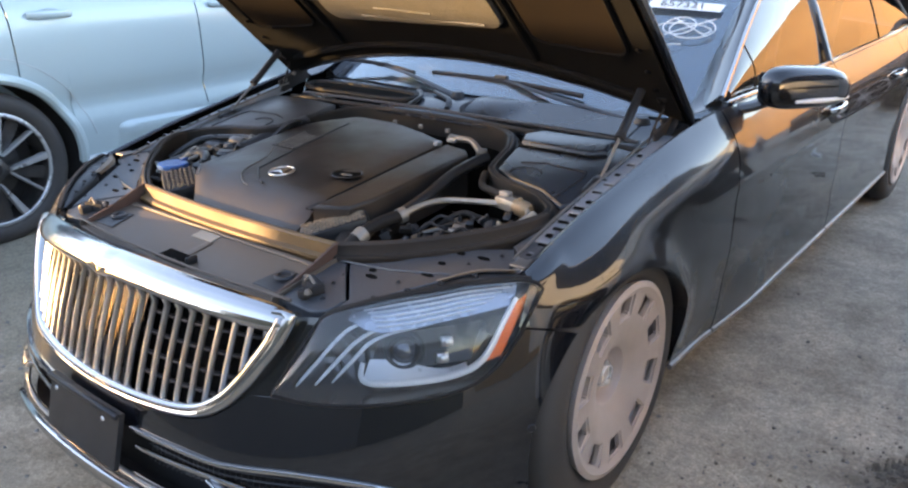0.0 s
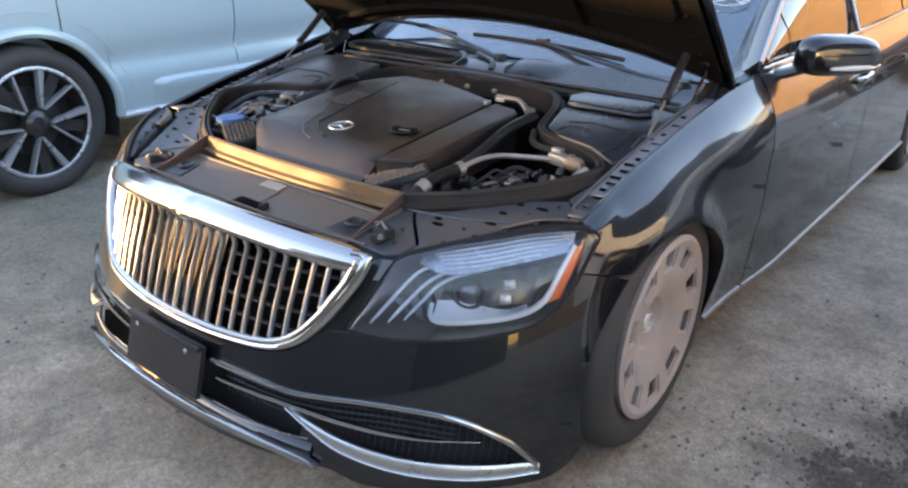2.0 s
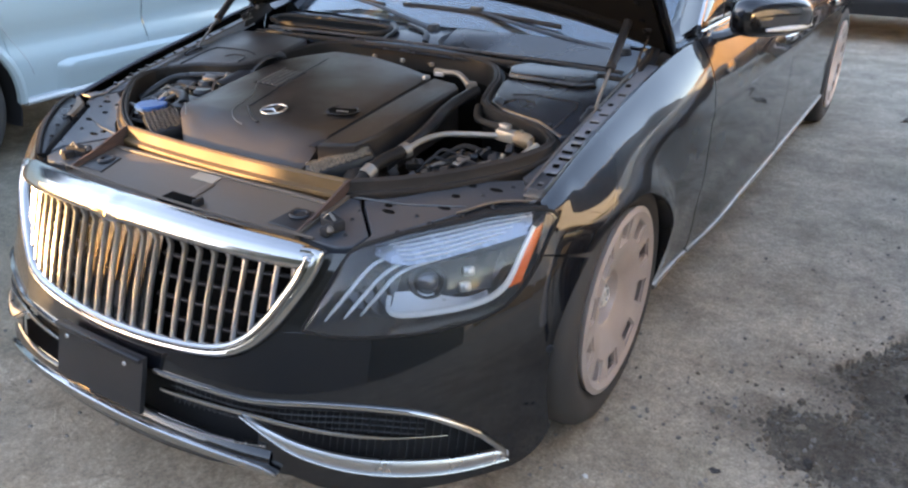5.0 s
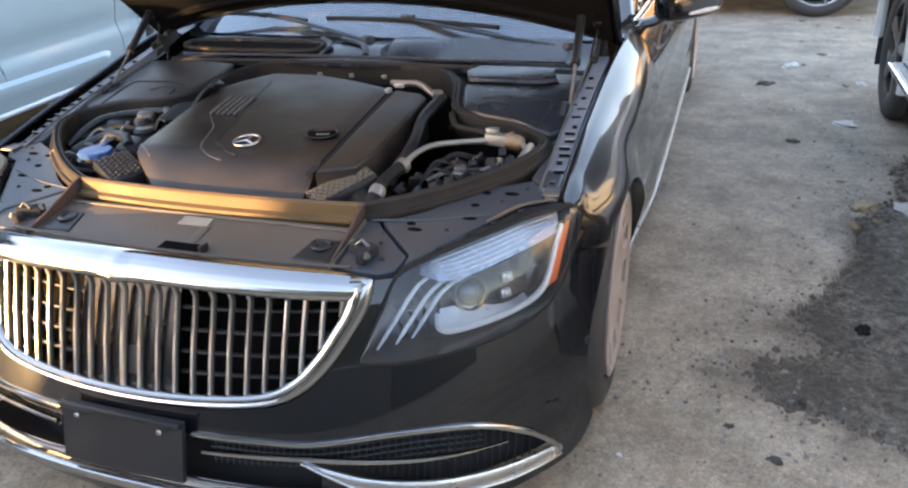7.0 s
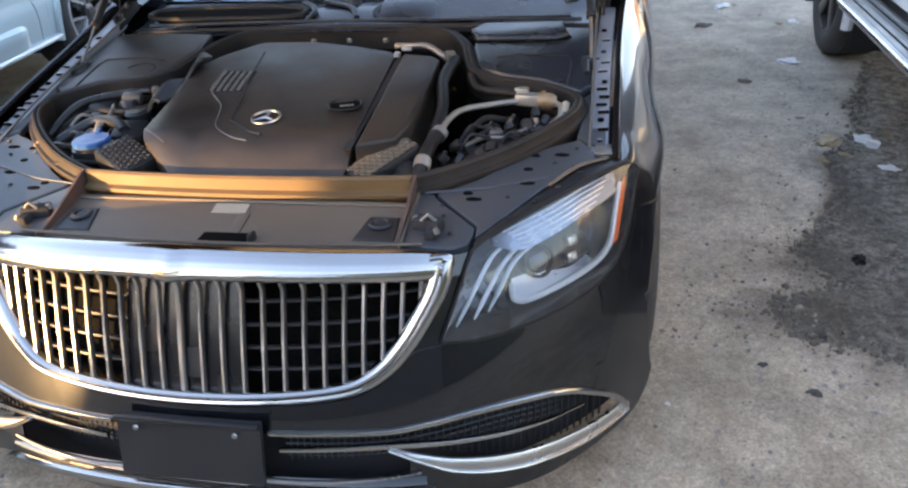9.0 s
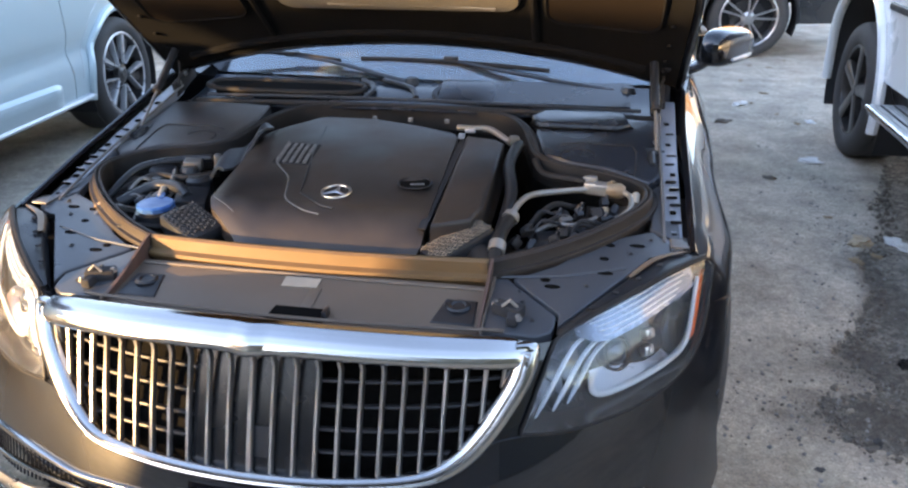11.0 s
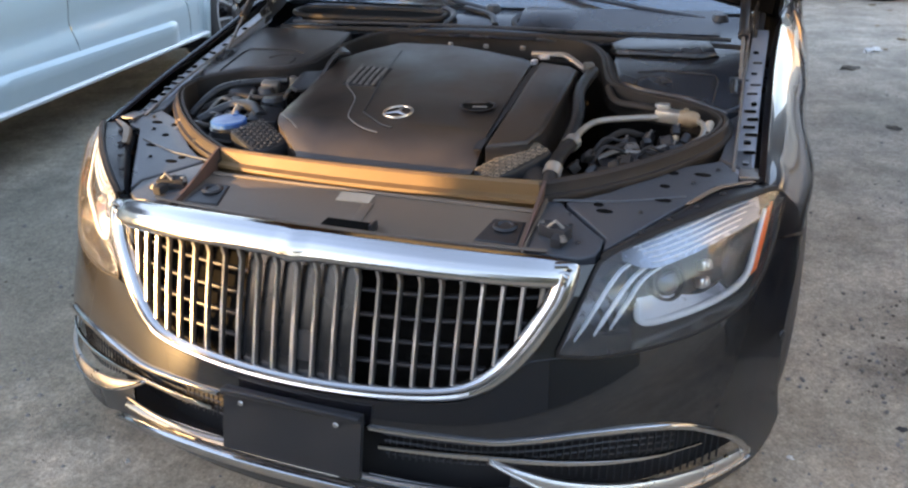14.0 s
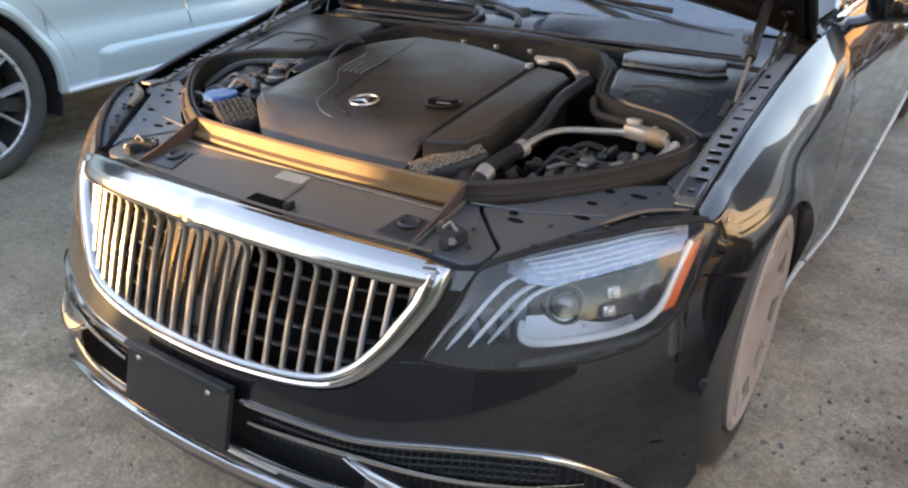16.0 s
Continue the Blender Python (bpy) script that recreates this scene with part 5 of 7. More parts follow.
for s in (1, -1):
    part("side_pocket", bay_plate(mir([(0.300, 0.318), (0.388, 0.318), (0.384, 0.395), (0.318, 0.395)], s), -0.0045, 0.02, 0.004), M["plastic"], tray)
    pk = part("pocket_ring", lathe([(0.012, 0.0), (0.016, 0.004), (0.022, 0.004), (0.026, 0.0)], 20), M["plastic"], tray)
    pk.matrix_local = Matrix.Translation((s * 0.348, 0.372, bay_z(0.372) - 0.004)) @ Euler((0, radians(-90), 0)).to_matrix().to_4x4()
part("warning_label", bay_plate([(-0.044, 0.394), (0.036, 0.394), (0.036, 0.426), (-0.044, 0.426)], -0.0055, 0.002, 0), M["label"], tray, "tan paper label")
part("catch_tab", box(0.024, 0.070, 0.003, Matrix.Translation((0.036, 0.360, bay_z(0.360) - 0.0065)) @ Euler((radians(9.6), 0, 0)).to_matrix().to_4x4(), 0.001), M["slam"], tray, "pale striker tab")
part("catch_hook", box(0.010, 0.030, 0.020, Matrix.Translation((0.088, 0.305, bay_z(0.305) + 0.002)), 0.004), M["plastic"], tray)
part("panel_lip", tube([(x, 0.276 + 0.02 * (x / 0.4) ** 2, bay_z(0.28) + 0.006) for x in lin(-0.45, 0.45, 20)], 0.004, 6), M["slam"], tray)

for s in (1, -1):
    # wing covers beside the slam panel, in two pieces with an open joint
    inner = part("wing_cover", bay_plate(mir([(0.408, 0.302), (0.512, 0.300), (0.540, 0.318), (0.545, 0.340), (0.545, 0.368), (0.452, 0.460), (0.438, 0.478), (0.405, 0.478)], s), -0.004, 0.02), M["tray"], sedan, "grey plastic cover beside the slam panel")
    outer = part("wing_cover", bay_plate(mir([(0.551, 0.334), (0.607, 0.413), (0.669, 0.503), (0.729, 0.590), (0.780, 0.612), (0.778, 0.650), (0.740, 0.700), (0.640, 0.650), (0.530, 0.535), (0.448, 0.478), (0.458, 0.465), (0.551, 0.373)], s), -0.003, 0.02), M["tray"], sedan, "grey plastic cover beside the headlight")
    for k, (x, y) in enumerate(((0.514, 0.482), (0.530, 0.461), (0.634, 0.576), (0.637, 0.523), (0.646, 0.630), (0.705, 0.635), (0.739, 0.588))):
        # thin black plates lie on the cover as its dark openings
        part("cover_slot", bay_plate([(s * x + 0.011 * math.cos(q) * (1.6 if k % 2 else 1), y + 0.007 * math.sin(q)) for q in lin(0, 5.7, 11)], -0.0018, 0.004, 0.001), M["hole_black"], outer)
    for x, y in ((0.475, 0.400), (0.600, 0.470), (0.735, 0.660), (0.690, 0.600), (0.50, 0.345)):
        b = part("cover_bolt", lathe([(0, 0.004), (0.003, 0.004), (0.0035, 0.003), (0.0035, 0.0015), (0.005, 0.0015), (0.006, 0.0)], 12), M["plastic"], outer if x > 0.55 else inner)
        b.matrix_local = Matrix.Translation((s * x, y, bay_z(y) - 0.002)) @ Euler((0, radians(-90), 0)).to_matrix().to_4x4()
    part("cover_rib", tube([(s * x, y, bay_z(y) - 0.002) for x, y in ((0.42, 0.478), (0.55, 0.500), (0.68, 0.545))], 0.003, 6), M["tray"], inner)
    # hood latch
    latch = part("hood_latch", join(box(0.062, 0.030, 0.026, Matrix.Translation((s * 0.452, 0.362, bay_z(0.362) + 0.006)) @ Euler((0, 0, s * -0.35)).to_matrix().to_4x4(), 0.004), box(0.020, 0.055, 0.020, Matrix.Translation((s * 0.462, 0.345, bay_z(0.345) + 0.004)), 0.003)), M["dark"], sedan, "black hood latch with bright bolts")
    for x, y in ((0.424, 0.368), (0.474, 0.328)):
        b = part("latch_bolt", lathe([(0, 0.010), (0.005, 0.010), (0.006, 0.006), (0.008, 0.005), (0.009, 0.0)], 14), M["alu"], latch)
        b.matrix_local = Matrix.Translation((s * x, y, bay_z(y) + 0.010)) @ Euler((0, radians(-90), 0)).to_matrix().to_4x4()
    part("latch_hook", tube([(s * 0.44, 0.352, bay_z(0.35) + 0.02), (s * 0.455, 0.352, bay_z(0.35) + 0.034), (s * 0.47, 0.352, bay_z(0.35) + 0.02)], 0.004, 6), M["alu"], latch)
    # shelf between the lens and the cover, with a rubber edge and a warm-tinted bracket
    shelf_in = smooth_path([(0.551, 0.330, 0), (0.607, 0.413, 0), (0.669, 0.503, 0), (0.729, 0.590, 0), (0.800, 0.620, 0)], 30)
    shelf_out = [on_nose(x, lamp_top(x), 0.002)[0] for x in lin(0.553, 0.846, 30)]

    def shelf_at(i, v):
        a, b = shelf_out[int(i)] + Vector((0, 0.006, -0.004)), Vector((shelf_in[int(i)].x, shelf_in[int(i)].y, bay_z(shelf_in[int(i)].y) - 0.004))
        return a.lerp(b, v) + Vector((0, 0, 0.004 * math.sin(math.pi * v) - 0.016 * max(0, v - 0.8) / 0.2))
    shelf = part("lamp_shelf", flip_push(grid(shelf_at, range(31), lin(0, 1, 8), 0.003), s), M["plastic"], sedan, "black plastic shelf above the headlight")
    part("shelf_seal", flip_push(tube([q + Vector((0, 0.008, 0.002)) for q in shelf_out], 0.006, 8, flat=0.8), s), M["rubber"], shelf)
    part("shelf_bracket", flip_push(grid(lambda i, v: shelf_at(i, 0.62 + 0.26 * v) + Vector((0, 0, 0.008)), range(16, 30), lin(0, 1, 3), 0.002), s), M["toned"], shelf, "metal strip with a warm reflection put in its colour")
    for k in range(4):
        part("shelf_clip", flip_x(box(0.012, 0.009, 0.006, Matrix.Translation(shelf_at(7 + 5 * k, 0.45) + Vector((0, 0, 0.003))), 0.002), s), M["dark"], shelf)
    # rear covers over the strut towers
    box_out = [(0.462, 1.03), (0.53, 0.990), (0.64, 0.962), (0.735, 0.900), (0.765, 0.93), (0.772, 1.10), (0.765, 1.27), (0.60, 1.285), (0.43, 1.270), (0.425, 1.16)]
    tower = part("tower_cover", bay_plate(mir(box_out, s), 0.012, 0.05, 0.010), M["tower" if s > 0 else "dusty_tower"], sedan, "black plastic cover over the strut tower" if s > 0 else "dusty black plastic cover over the strut tower")
    if s > 0:
        part("cover_pad", bay_plate(mir([(0.430, 1.190), (0.655, 1.190), (0.690, 1.215), (0.670, 1.285), (0.440, 1.290), (0.405, 1.245)], s), 0.026, 0.03, 0.012), M["tower"], tower)
        # black tube that draws the shadow along the pad's foot
        part("pad_shadow_gap", tube([(s * x, y, bay_z(y) + 0.013) for x, y in ((0.405, 1.215), (0.432, 1.184), (0.655, 1.184), (0.695, 1.210))], 0.004, 6), M["hole_black"], tower)
    part("cover_seam", tube([(s * x, y, bay_z(y) + 0.0125) for x, y in ((0.70, 0.93), (0.705, 1.06), (0.695, 1.095), (0.56, 1.105), (0.50, 1.085))], 0.0025, 5), M["dark"], tower)
    part("cover_seam", tube([(s * (0.55 + 0.045 * math.cos(q)), 1.03 + 0.035 * math.sin(q), bay_z(1.03 + 0.035 * math.sin(q)) + 0.0125) for q in lin(0.2, 3.6, 14)], 0.0025, 5), M["dark"], tower)
    part("mid_cover", bay_plate(mir([(0.735, 0.705), (0.800, 0.655), (0.800, 0.86), (0.772, 0.93), (0.738, 0.88), (0.745, 0.80)], s), 0.000, 0.02), M["tray"], sedan)
    # fender rail with slots and clips
    rail_bm = prism(mir([(0.762, 0.640), (0.806, 0.640), (0.808, 1.0), (0.816, 1.36), (0.776, 1.36), (0.764, 1.0)], s), lambda x, y: crest(y) - 0.020, 0.03, 0.003)
    fr = part("fender_rail", rail_bm, M["rail_metal"], sedan, "slotted grey fender rail")
    for k, (y, wx, wy) in enumerate(((0.69, 0.012, 0.012), (0.735, 0.024, 0.006), (0.77, 0.014, 0.012), (0.80, 0.026, 0.006), (0.83, 0.026, 0.006), (0.865, 0.024, 0.007), (0.90, 0.026, 0.006), (0.935, 0.012, 0.012), (0.985, 0.024, 0.006), (1.03, 0.024, 0.006), (1.09, 0.013, 0.013), (1.15, 0.022, 0.006), (1.21, 0.013, 0.013))):
        # black boxes set in the rail draw the shade inside its slots
        part("rail_slot", box(wx, wy, 0.006, Matrix.Translation((s * (0.787 + 0.006 * (k % 2)), y, crest(y) - 0.0205)) @ Euler((0, 0, s * 0.12)).to_matrix().to_4x4(), 0.001), M["hole_black"], fr)
        part("slot_lip", box(wx, 0.003, 0.005, Matrix.Translation((s * (0.787 + 0.006 * (k % 2)), y + wy * 0.75, crest(y) - 0.018)), 0.001), M["rail_metal"], fr)
    part("rail_edge", tube([(s * 0.765, y, crest(y) - 0.016) for y in lin(0.66, 1.34, 10)], 0.0035, 6), M["alu"], fr)
    part("rail_tip", box(0.046, 0.055, 0.006, Matrix.Translation((s * 0.800, 0.655, crest(0.655) - 0.014)), 0.002), M["alu"], fr, "pale metal end bracket")
    # gas strut
    base, top = Vector((s * 0.757, 1.055, 0.792)), Vector((s * 0.742, 1.285, 0.985))
    mid = base.lerp(top, 0.48)
    strut = part("gas_strut", tube([mid, top], 0.012, 12), M["plastic"], sedan, "gas strut that holds the hood")
    part("piston_rod", tube([base, mid], 0.0045, 10), M["alu"], strut)
    part("strut_collar", tube([mid - (top - base) * 0.03, mid + (top - base) * 0.02], 0.0135, 12), M["dark"], strut)
    part("strut_foot", join(box(0.05, 0.09, 0.02, Matrix.Translation(base + Vector((0, -0.005, -0.012))) @ Euler((0.15, 0, 0.1)).to_matrix().to_4x4(), 0.006), tube([base + Vector((s * -0.02, 0, -0.002)), base + Vector((s * 0.02, 0, -0.002))], 0.009, 10), tube([base + Vector((s * -0.01, -0.06, -0.016)), base + Vector((s * -0.012, -0.01, 0.0)), base + Vector((s * 0.012, 0.02, -0.01))], 0.008, 8)), M["plastic"], strut)
    # hinge
    hinge = part("hood_hinge", tube([(s * 0.79, 1.36, 0.845), (s * 0.792, 1.42, 0.90), (s * 0.79, 1.38, 0.935), (s * 0.786, 1.33, 0.965)], 0.011, 6, flat=0.5), M["dark"], sedan, "dark jointed hood hinge")
    part("hinge_plate", box(0.012, 0.15, 0.05, Matrix.Translation((s * 0.780, 1.38, 0.868)) @ Euler((0.3, 0, 0)).to_matrix().to_4x4(), 0.004), M["dark"], hinge)
    for k in range(3):
        part("hinge_bolt", lathe([(0, 0.006), (0.007, 0.006), (0.009, 0)], 10), M["alu"], hinge).matrix_local = Matrix.Translation((s * 0.772, 1.33 + 0.045 * k, 0.872 + 0.02 * k)) @ Euler((0, 0, math.pi if s > 0 else 0)).to_matrix().to_4x4()
    part("hinge_cable", tube(smooth_path([(s * 0.765, 1.30, 0.83), (s * 0.77, 1.34, 0.90), (s * 0.778, 1.36, 0.93), (s * 0.77, 1.33, 0.96)], 16), 0.004, 6), M["rubber"], hinge)

# fins that close the slam panel towards the wing covers
# red of the lit inner face is put into the rubber's colour
M["red_brown"] = mat("lit_red_brown_rubber", (0.075, 0.040, 0.030), 0.7, 0, 0, (0.05, 0.03, 0.022), 0.5, 14, 300, 0.3)
for s in (1, -1):
    fin = prism([(0.290, -0.02), (0.300, 0.004), (0.360, 0.010), (0.430, 0.024), (0.470, 0.033), (0.490, 0.033), (0.490, -0.02)], 0.0, 0.006, 0.0015)
    fin.transform(Matrix(((0, 0, 1, s * 0.400 + 0.003), (1, 0, 0, 0), (0.17, 1, 0, bay_z(0)), (0, 0, 0, 1))))
    bmesh.ops.recalc_face_normals(fin, faces=fin.faces)
    part("panel_fin", fin, M["red_brown"], tray, "rubber fin coloured like its lit red-brown face")

# cowl and wipers
cowl = part("cowl_panel", grid(lambda x, v: (x, 1.285 + 0.20 * v + 0.06 * (abs(x) / 0.74) ** 2 * v, bay_z(1.285) + 0.008 + 0.046 * v + 0.016 * math.sin(math.pi * v) * math.cos(x * 5) - 0.012 * (abs(x) / 0.74) ** 2), lin(-0.75, 0.75, 40), lin(0, 1, 10), 0.006), M["tower"], sedan, "black plastic cowl panel")
part("cowl_scoop", grid(lambda u, v: (0.10 + 0.60 * u, 1.335 + 0.115 * v + 0.035 * u * u * v, bay_z(1.335) + 0.022 + 0.040 * v + 0.014 * math.sin(math.pi * v) * math.sin(math.pi * min(1, u * 3 + 0.12)) ** 0.5), lin(0, 0.98, 24), lin(0, 1, 8), 0.006), M["tower"], cowl, "smooth scoop in the cowl")
for pts in (((0.105, 1.335, 0.004), (0.085, 1.36, 0.018), (0.10, 1.40, 0.022), (0.13, 1.445, 0.022)), ((-0.135, 1.335, 0.008), (-0.115, 1.36, 0.022), (-0.13, 1.40, 0.024), (-0.17, 1.43, 0.026)), ((-0.10, 1.44, 0.026), (0.0, 1.39, 0.024), (0.03, 1.34, 0.014))):
    part("cowl_rib", tube(smooth_path([(x, y, bay_z(y) + 0.012 + h) for x, y, h in pts], 16), 0.010, 8, flat=0.7), M["plastic"], cowl)
part("cowl_lip", tube([(x, 1.330 + 0.012 * (x / 0.7) ** 2, bay_z(1.33) + 0.020 - 0.01 * (x / 0.7) ** 2) for x in lin(-0.68, 0.72, 24)], 0.006, 6), M["plastic"], cowl)
part("cowl_edge", tube([(x, 1.300, bay_z(1.300) + 0.012 - 0.008 * (abs(x) / 0.74) ** 2) for x in lin(-0.70, 0.76, 24)], 0.008, 8), M["rubber"], cowl)
# raised black plate: the slot's darkness is its colour only
part("cowl_duct", join(*[bay_plate([(cx + hw * math.copysign(abs(math.cos(q)) ** 0.5, math.cos(q)), 1.385 + 0.030 * math.copysign(abs(math.sin(q)) ** 0.6, math.sin(q))) for q in lin(0, 6.1, 28)], 0.030, 0.03, 0.006) for cx, hw in ((-0.42, 0.25),)]), M["hole_black"], cowl, "intake slot drawn as a black plate")
part("cowl_ring", tube([(-0.42 + 0.27 * math.copysign(abs(math.cos(q)) ** 0.45, math.cos(q)), 1.385 + 0.044 * math.copysign(abs(math.sin(q)) ** 0.6, math.sin(q)), bay_z(1.385 + 0.044 * math.sin(q)) + 0.028) for q in lin(0, 6.15, 44)], 0.009, 8, True), M["rubber"], cowl)
for pts, bl in ((((-0.010, 1.452, 0.866), (-0.14, 1.480, 0.890), (-0.30, 1.520, 0.915), (-0.46, 1.556, 0.928)), ((-0.715, 1.585, 0.932), (-0.28, 1.535, 0.918))), (((0.680, 1.440, 0.862), (0.52, 1.462, 0.880), (0.30, 1.505, 0.903), (0.10, 1.556, 0.926)), ((-0.215, 1.565, 0.922), (0.43, 1.535, 0.905)))):
    arm = part("wiper", tube(smooth_path(pts, 20), lambda t: 0.017 - 0.009 * t, 8, flat=0.5), M["plastic"], sedan, "black windshield wiper")
    a, b = Vector(bl[0]), Vector(bl[1])
    part("wiper_blade", tube([a.lerp(b, t) + Vector((0, 0.0, 0.008 * math.sin(math.pi * t))) for t in lin(0, 1, 12)], 0.008, 6), M["rubber"], arm)
    part("wiper_pivot", lathe([(0, 0.022), (0.018, 0.020), (0.024, 0.008), (0.026, 0)], 18), M["plastic"], arm).matrix_local = Matrix.Translation(pts[0]) @ Euler((0, radians(-90), 0)).to_matrix().to_4x4()
    part("blade_joint", box(0.05, 0.02, 0.018, Matrix.Translation(Vector(pts[-1]) + Vector((0, 0, 0.004))), 0.004), M["plastic"], arm)

# engine cover
ez = lambda x, y: 0.748 + 0.10 * (y - 0.45) - 0.35 * max(0, 0.53 - y) ** 1.3 - 0.05 * max(0, abs(x + 0.02) - 0.20)
def cover_plate(outline, lift=0.0, depth=0.05, bevel=0.008):
    return prism(outline, lambda x, y: 0.748 + 0.10 * (y - 0.45) + lift, depth, bevel)
cover_l = lambda y: float(np.interp(y, [0.500, 0.520, 0.530, 0.590, 0.625, 1.03, 1.10, 1.168], [-0.196, -0.210, -0.222, -0.296, -0.312, -0.348, -0.31, -0.235]))
cover_r = lambda y: float(np.interp(y, [0.500, 0.53, 0.60, 1.10, 1.14, 1.168], [0.215, 0.232, 0.234, 0.212, 0.10, -0.02]))
def cover_top(y, u):
    rim = 0.0
    if abs(u) > 1:
        rim, u = 0.045 * (abs(u) - 1) / 0.1, math.copysign(1, u)
    a, b = cover_l(y), cover_r(y)
    front = max(0, 0.62 - y)
    x = (a + b) / 2 + u * (b - a) / 2
    z = 0.748 + 0.10 * (y - 0.45) - 1.5 * front ** 1.5 - 0.010 * abs(u) ** 10 - rim
    return (x, y, z)
ys = [0.498] + lin(0.502, 0.63, 18) + lin(0.66, 1.16, 18) + [1.168]
cover = part("engine_cover", grid(lambda y, u: Vector(cover_top(max(0.502, y), u)) - Vector((0, 0.004 if y < 0.5 else 0, 0.035 if y < 0.5 else 0)), ys, [-1.1, -1.05] + lin(-1, 1, 24) + [1.05, 1.1], 0.005), M["cover"], sedan, "dusty black plastic engine cover")
part("cover_side", cover_plate([(0.250, 0.550), (0.335, 0.590), (0.352, 0.66), (0.350, 1.040), (0.325, 1.065), (0.238, 1.085)], -0.004, 0.12, 0.010), M["cover"], cover, "raised side block of the engine cover")
part("cover_gap", grid(lambda y, v: (0.222 + 0.018 * v + 0.022 * (0.55 - y) * 0.2, y, ez(0, y) - 0.014), lin(0.55, 1.09, 12), lin(0, 1, 3), 0.004), M["dark"], cover)
part("gap_bracket", box(0.016, 0.022, 0.012, Matrix.Translation((0.228, 1.055, ez(0, 1.055) + 0.004)), 0.002), M["rail_metal"], cover)
part("gap_bracket", box(0.030, 0.012, 0.010, Matrix.Translation((0.245, 1.10, ez(0, 1.1) + 0.002)), 0.002), M["rail_metal"], cover)
groove = [(-0.246, 0.968), (-0.238, 0.90), (-0.232, 0.845), (-0.208, 0.805), (-0.160, 0.745), (-0.140, 0.690), (-0.118, 0.625), (-0.06, 0.575), (-0.012, 0.556)]
part("cover_groove", tube([(x, y, ez(0, y) + 0.0005) for x, y in [(p.x, p.y) for p in smooth_path([(x, y, 0) for x, y in groove], 40)]], 0.0019, 6), M["pale_mark"], cover, "pale moulding line")
part("cover_groove", tube([(x, y, ez(0, y)) for x, y in ((-0.180, 1.095), (-0.150, 0.90), (-0.112, 0.74), (-0.095, 0.66), (-0.02, 0.60), (0.01, 0.59))], 0.003, 6), M["plastic"], cover)
part("cover_edge_line", tube([(-0.292, 0.607, ez(0, 0.6) + 0.001), (-0.250, 0.575, ez(0, 0.575) + 0.001), (-0.212, 0.541, ez(0, 0.541) + 0.001)], 0.0018, 6), M["pale_mark"], cover)
for k in range(5):
    x = -0.226 + 0.0185 * k
    part("vent_slot", tube([(x + 0.004, 0.825, ez(0, 0.825) + 0.002), (x - 0.002, 0.885, ez(0, 0.885) + 0.004), (x - 0.008, 0.945, ez(0, 0.945) + 0.003)], 0.0050, 6, flat=0.5), M["pale_mark"], cover, "pale vent rib")
part("vent_bed", cover_plate([(-0.236, 0.818), (-0.134, 0.818), (-0.145, 0.955), (-0.246, 0.955)], 0.001, 0.006, 0.002), M["dark"], cover)
emblem = part("emblem", tube([(-0.006 + 0.034 * math.cos(q), 0.668 + 0.034 * math.sin(q), ez(0, 0.668 + 0.034 * math.sin(q)) + 0.004) for q in lin(0, 2 * math.pi * 39 / 40, 39)], 0.0035, 8, True), M["satin"], cover, "silver ring emblem")
for k in range(3):
    q = math.pi / 2 + 2 * math.pi * k / 3
    part("emblem_bar", tube([(-0.006, 0.668, ez(0, 0.668) + 0.005), (-0.006 + 0.034 * math.cos(q), 0.668 + 0.034 * math.sin(q), ez(0, 0.668 + 0.034 * math.sin(q)) + 0.004)], lambda t: 0.0065 * (1 - 0.75 * t) + 0.0005, 6, flat=0.5), M["satin"], emblem)
filler = part("filler_well", lathe([(0.044, 0.001), (0.041, 0.003), (0.038, 0.001), (0.037, -0.002)], 32), M["plastic"], cover)
filler.matrix_local = Matrix.Translation((0.170, 0.745, ez(0, 0.745) + 0.0005)) @ Euler((0, radians(-90), 0)).to_matrix().to_4x4()
part("filler_lever", box(0.034, 0.007, 0.004, Matrix.Translation((0.178, 0.735, ez(0, 0.735) + 0.003)) @ Euler((0, 0, 0.25)).to_matrix().to_4x4(), 0.0015), M["pale_mark"], cover, "small pale lever in the filler well")
# black disc paints the well's shade onto the uncut cover
part("filler_bed", lathe([(0, 0.0005), (0.038, 0.0005), (0.039, 0)], 28), M["hole_black"], filler)
for x0, x1, y0, n in ((-0.06, 0.16, 1.185, 3),):
    for k in range(n):
        part("cover_stud", box(0.014, 0.010, 0.012, Matrix.Translation((x0 + (x1 - x0) * k / (n - 1), y0, ez(0, y0) - 0.004)), 0.002), M["pale_mark"], cover)

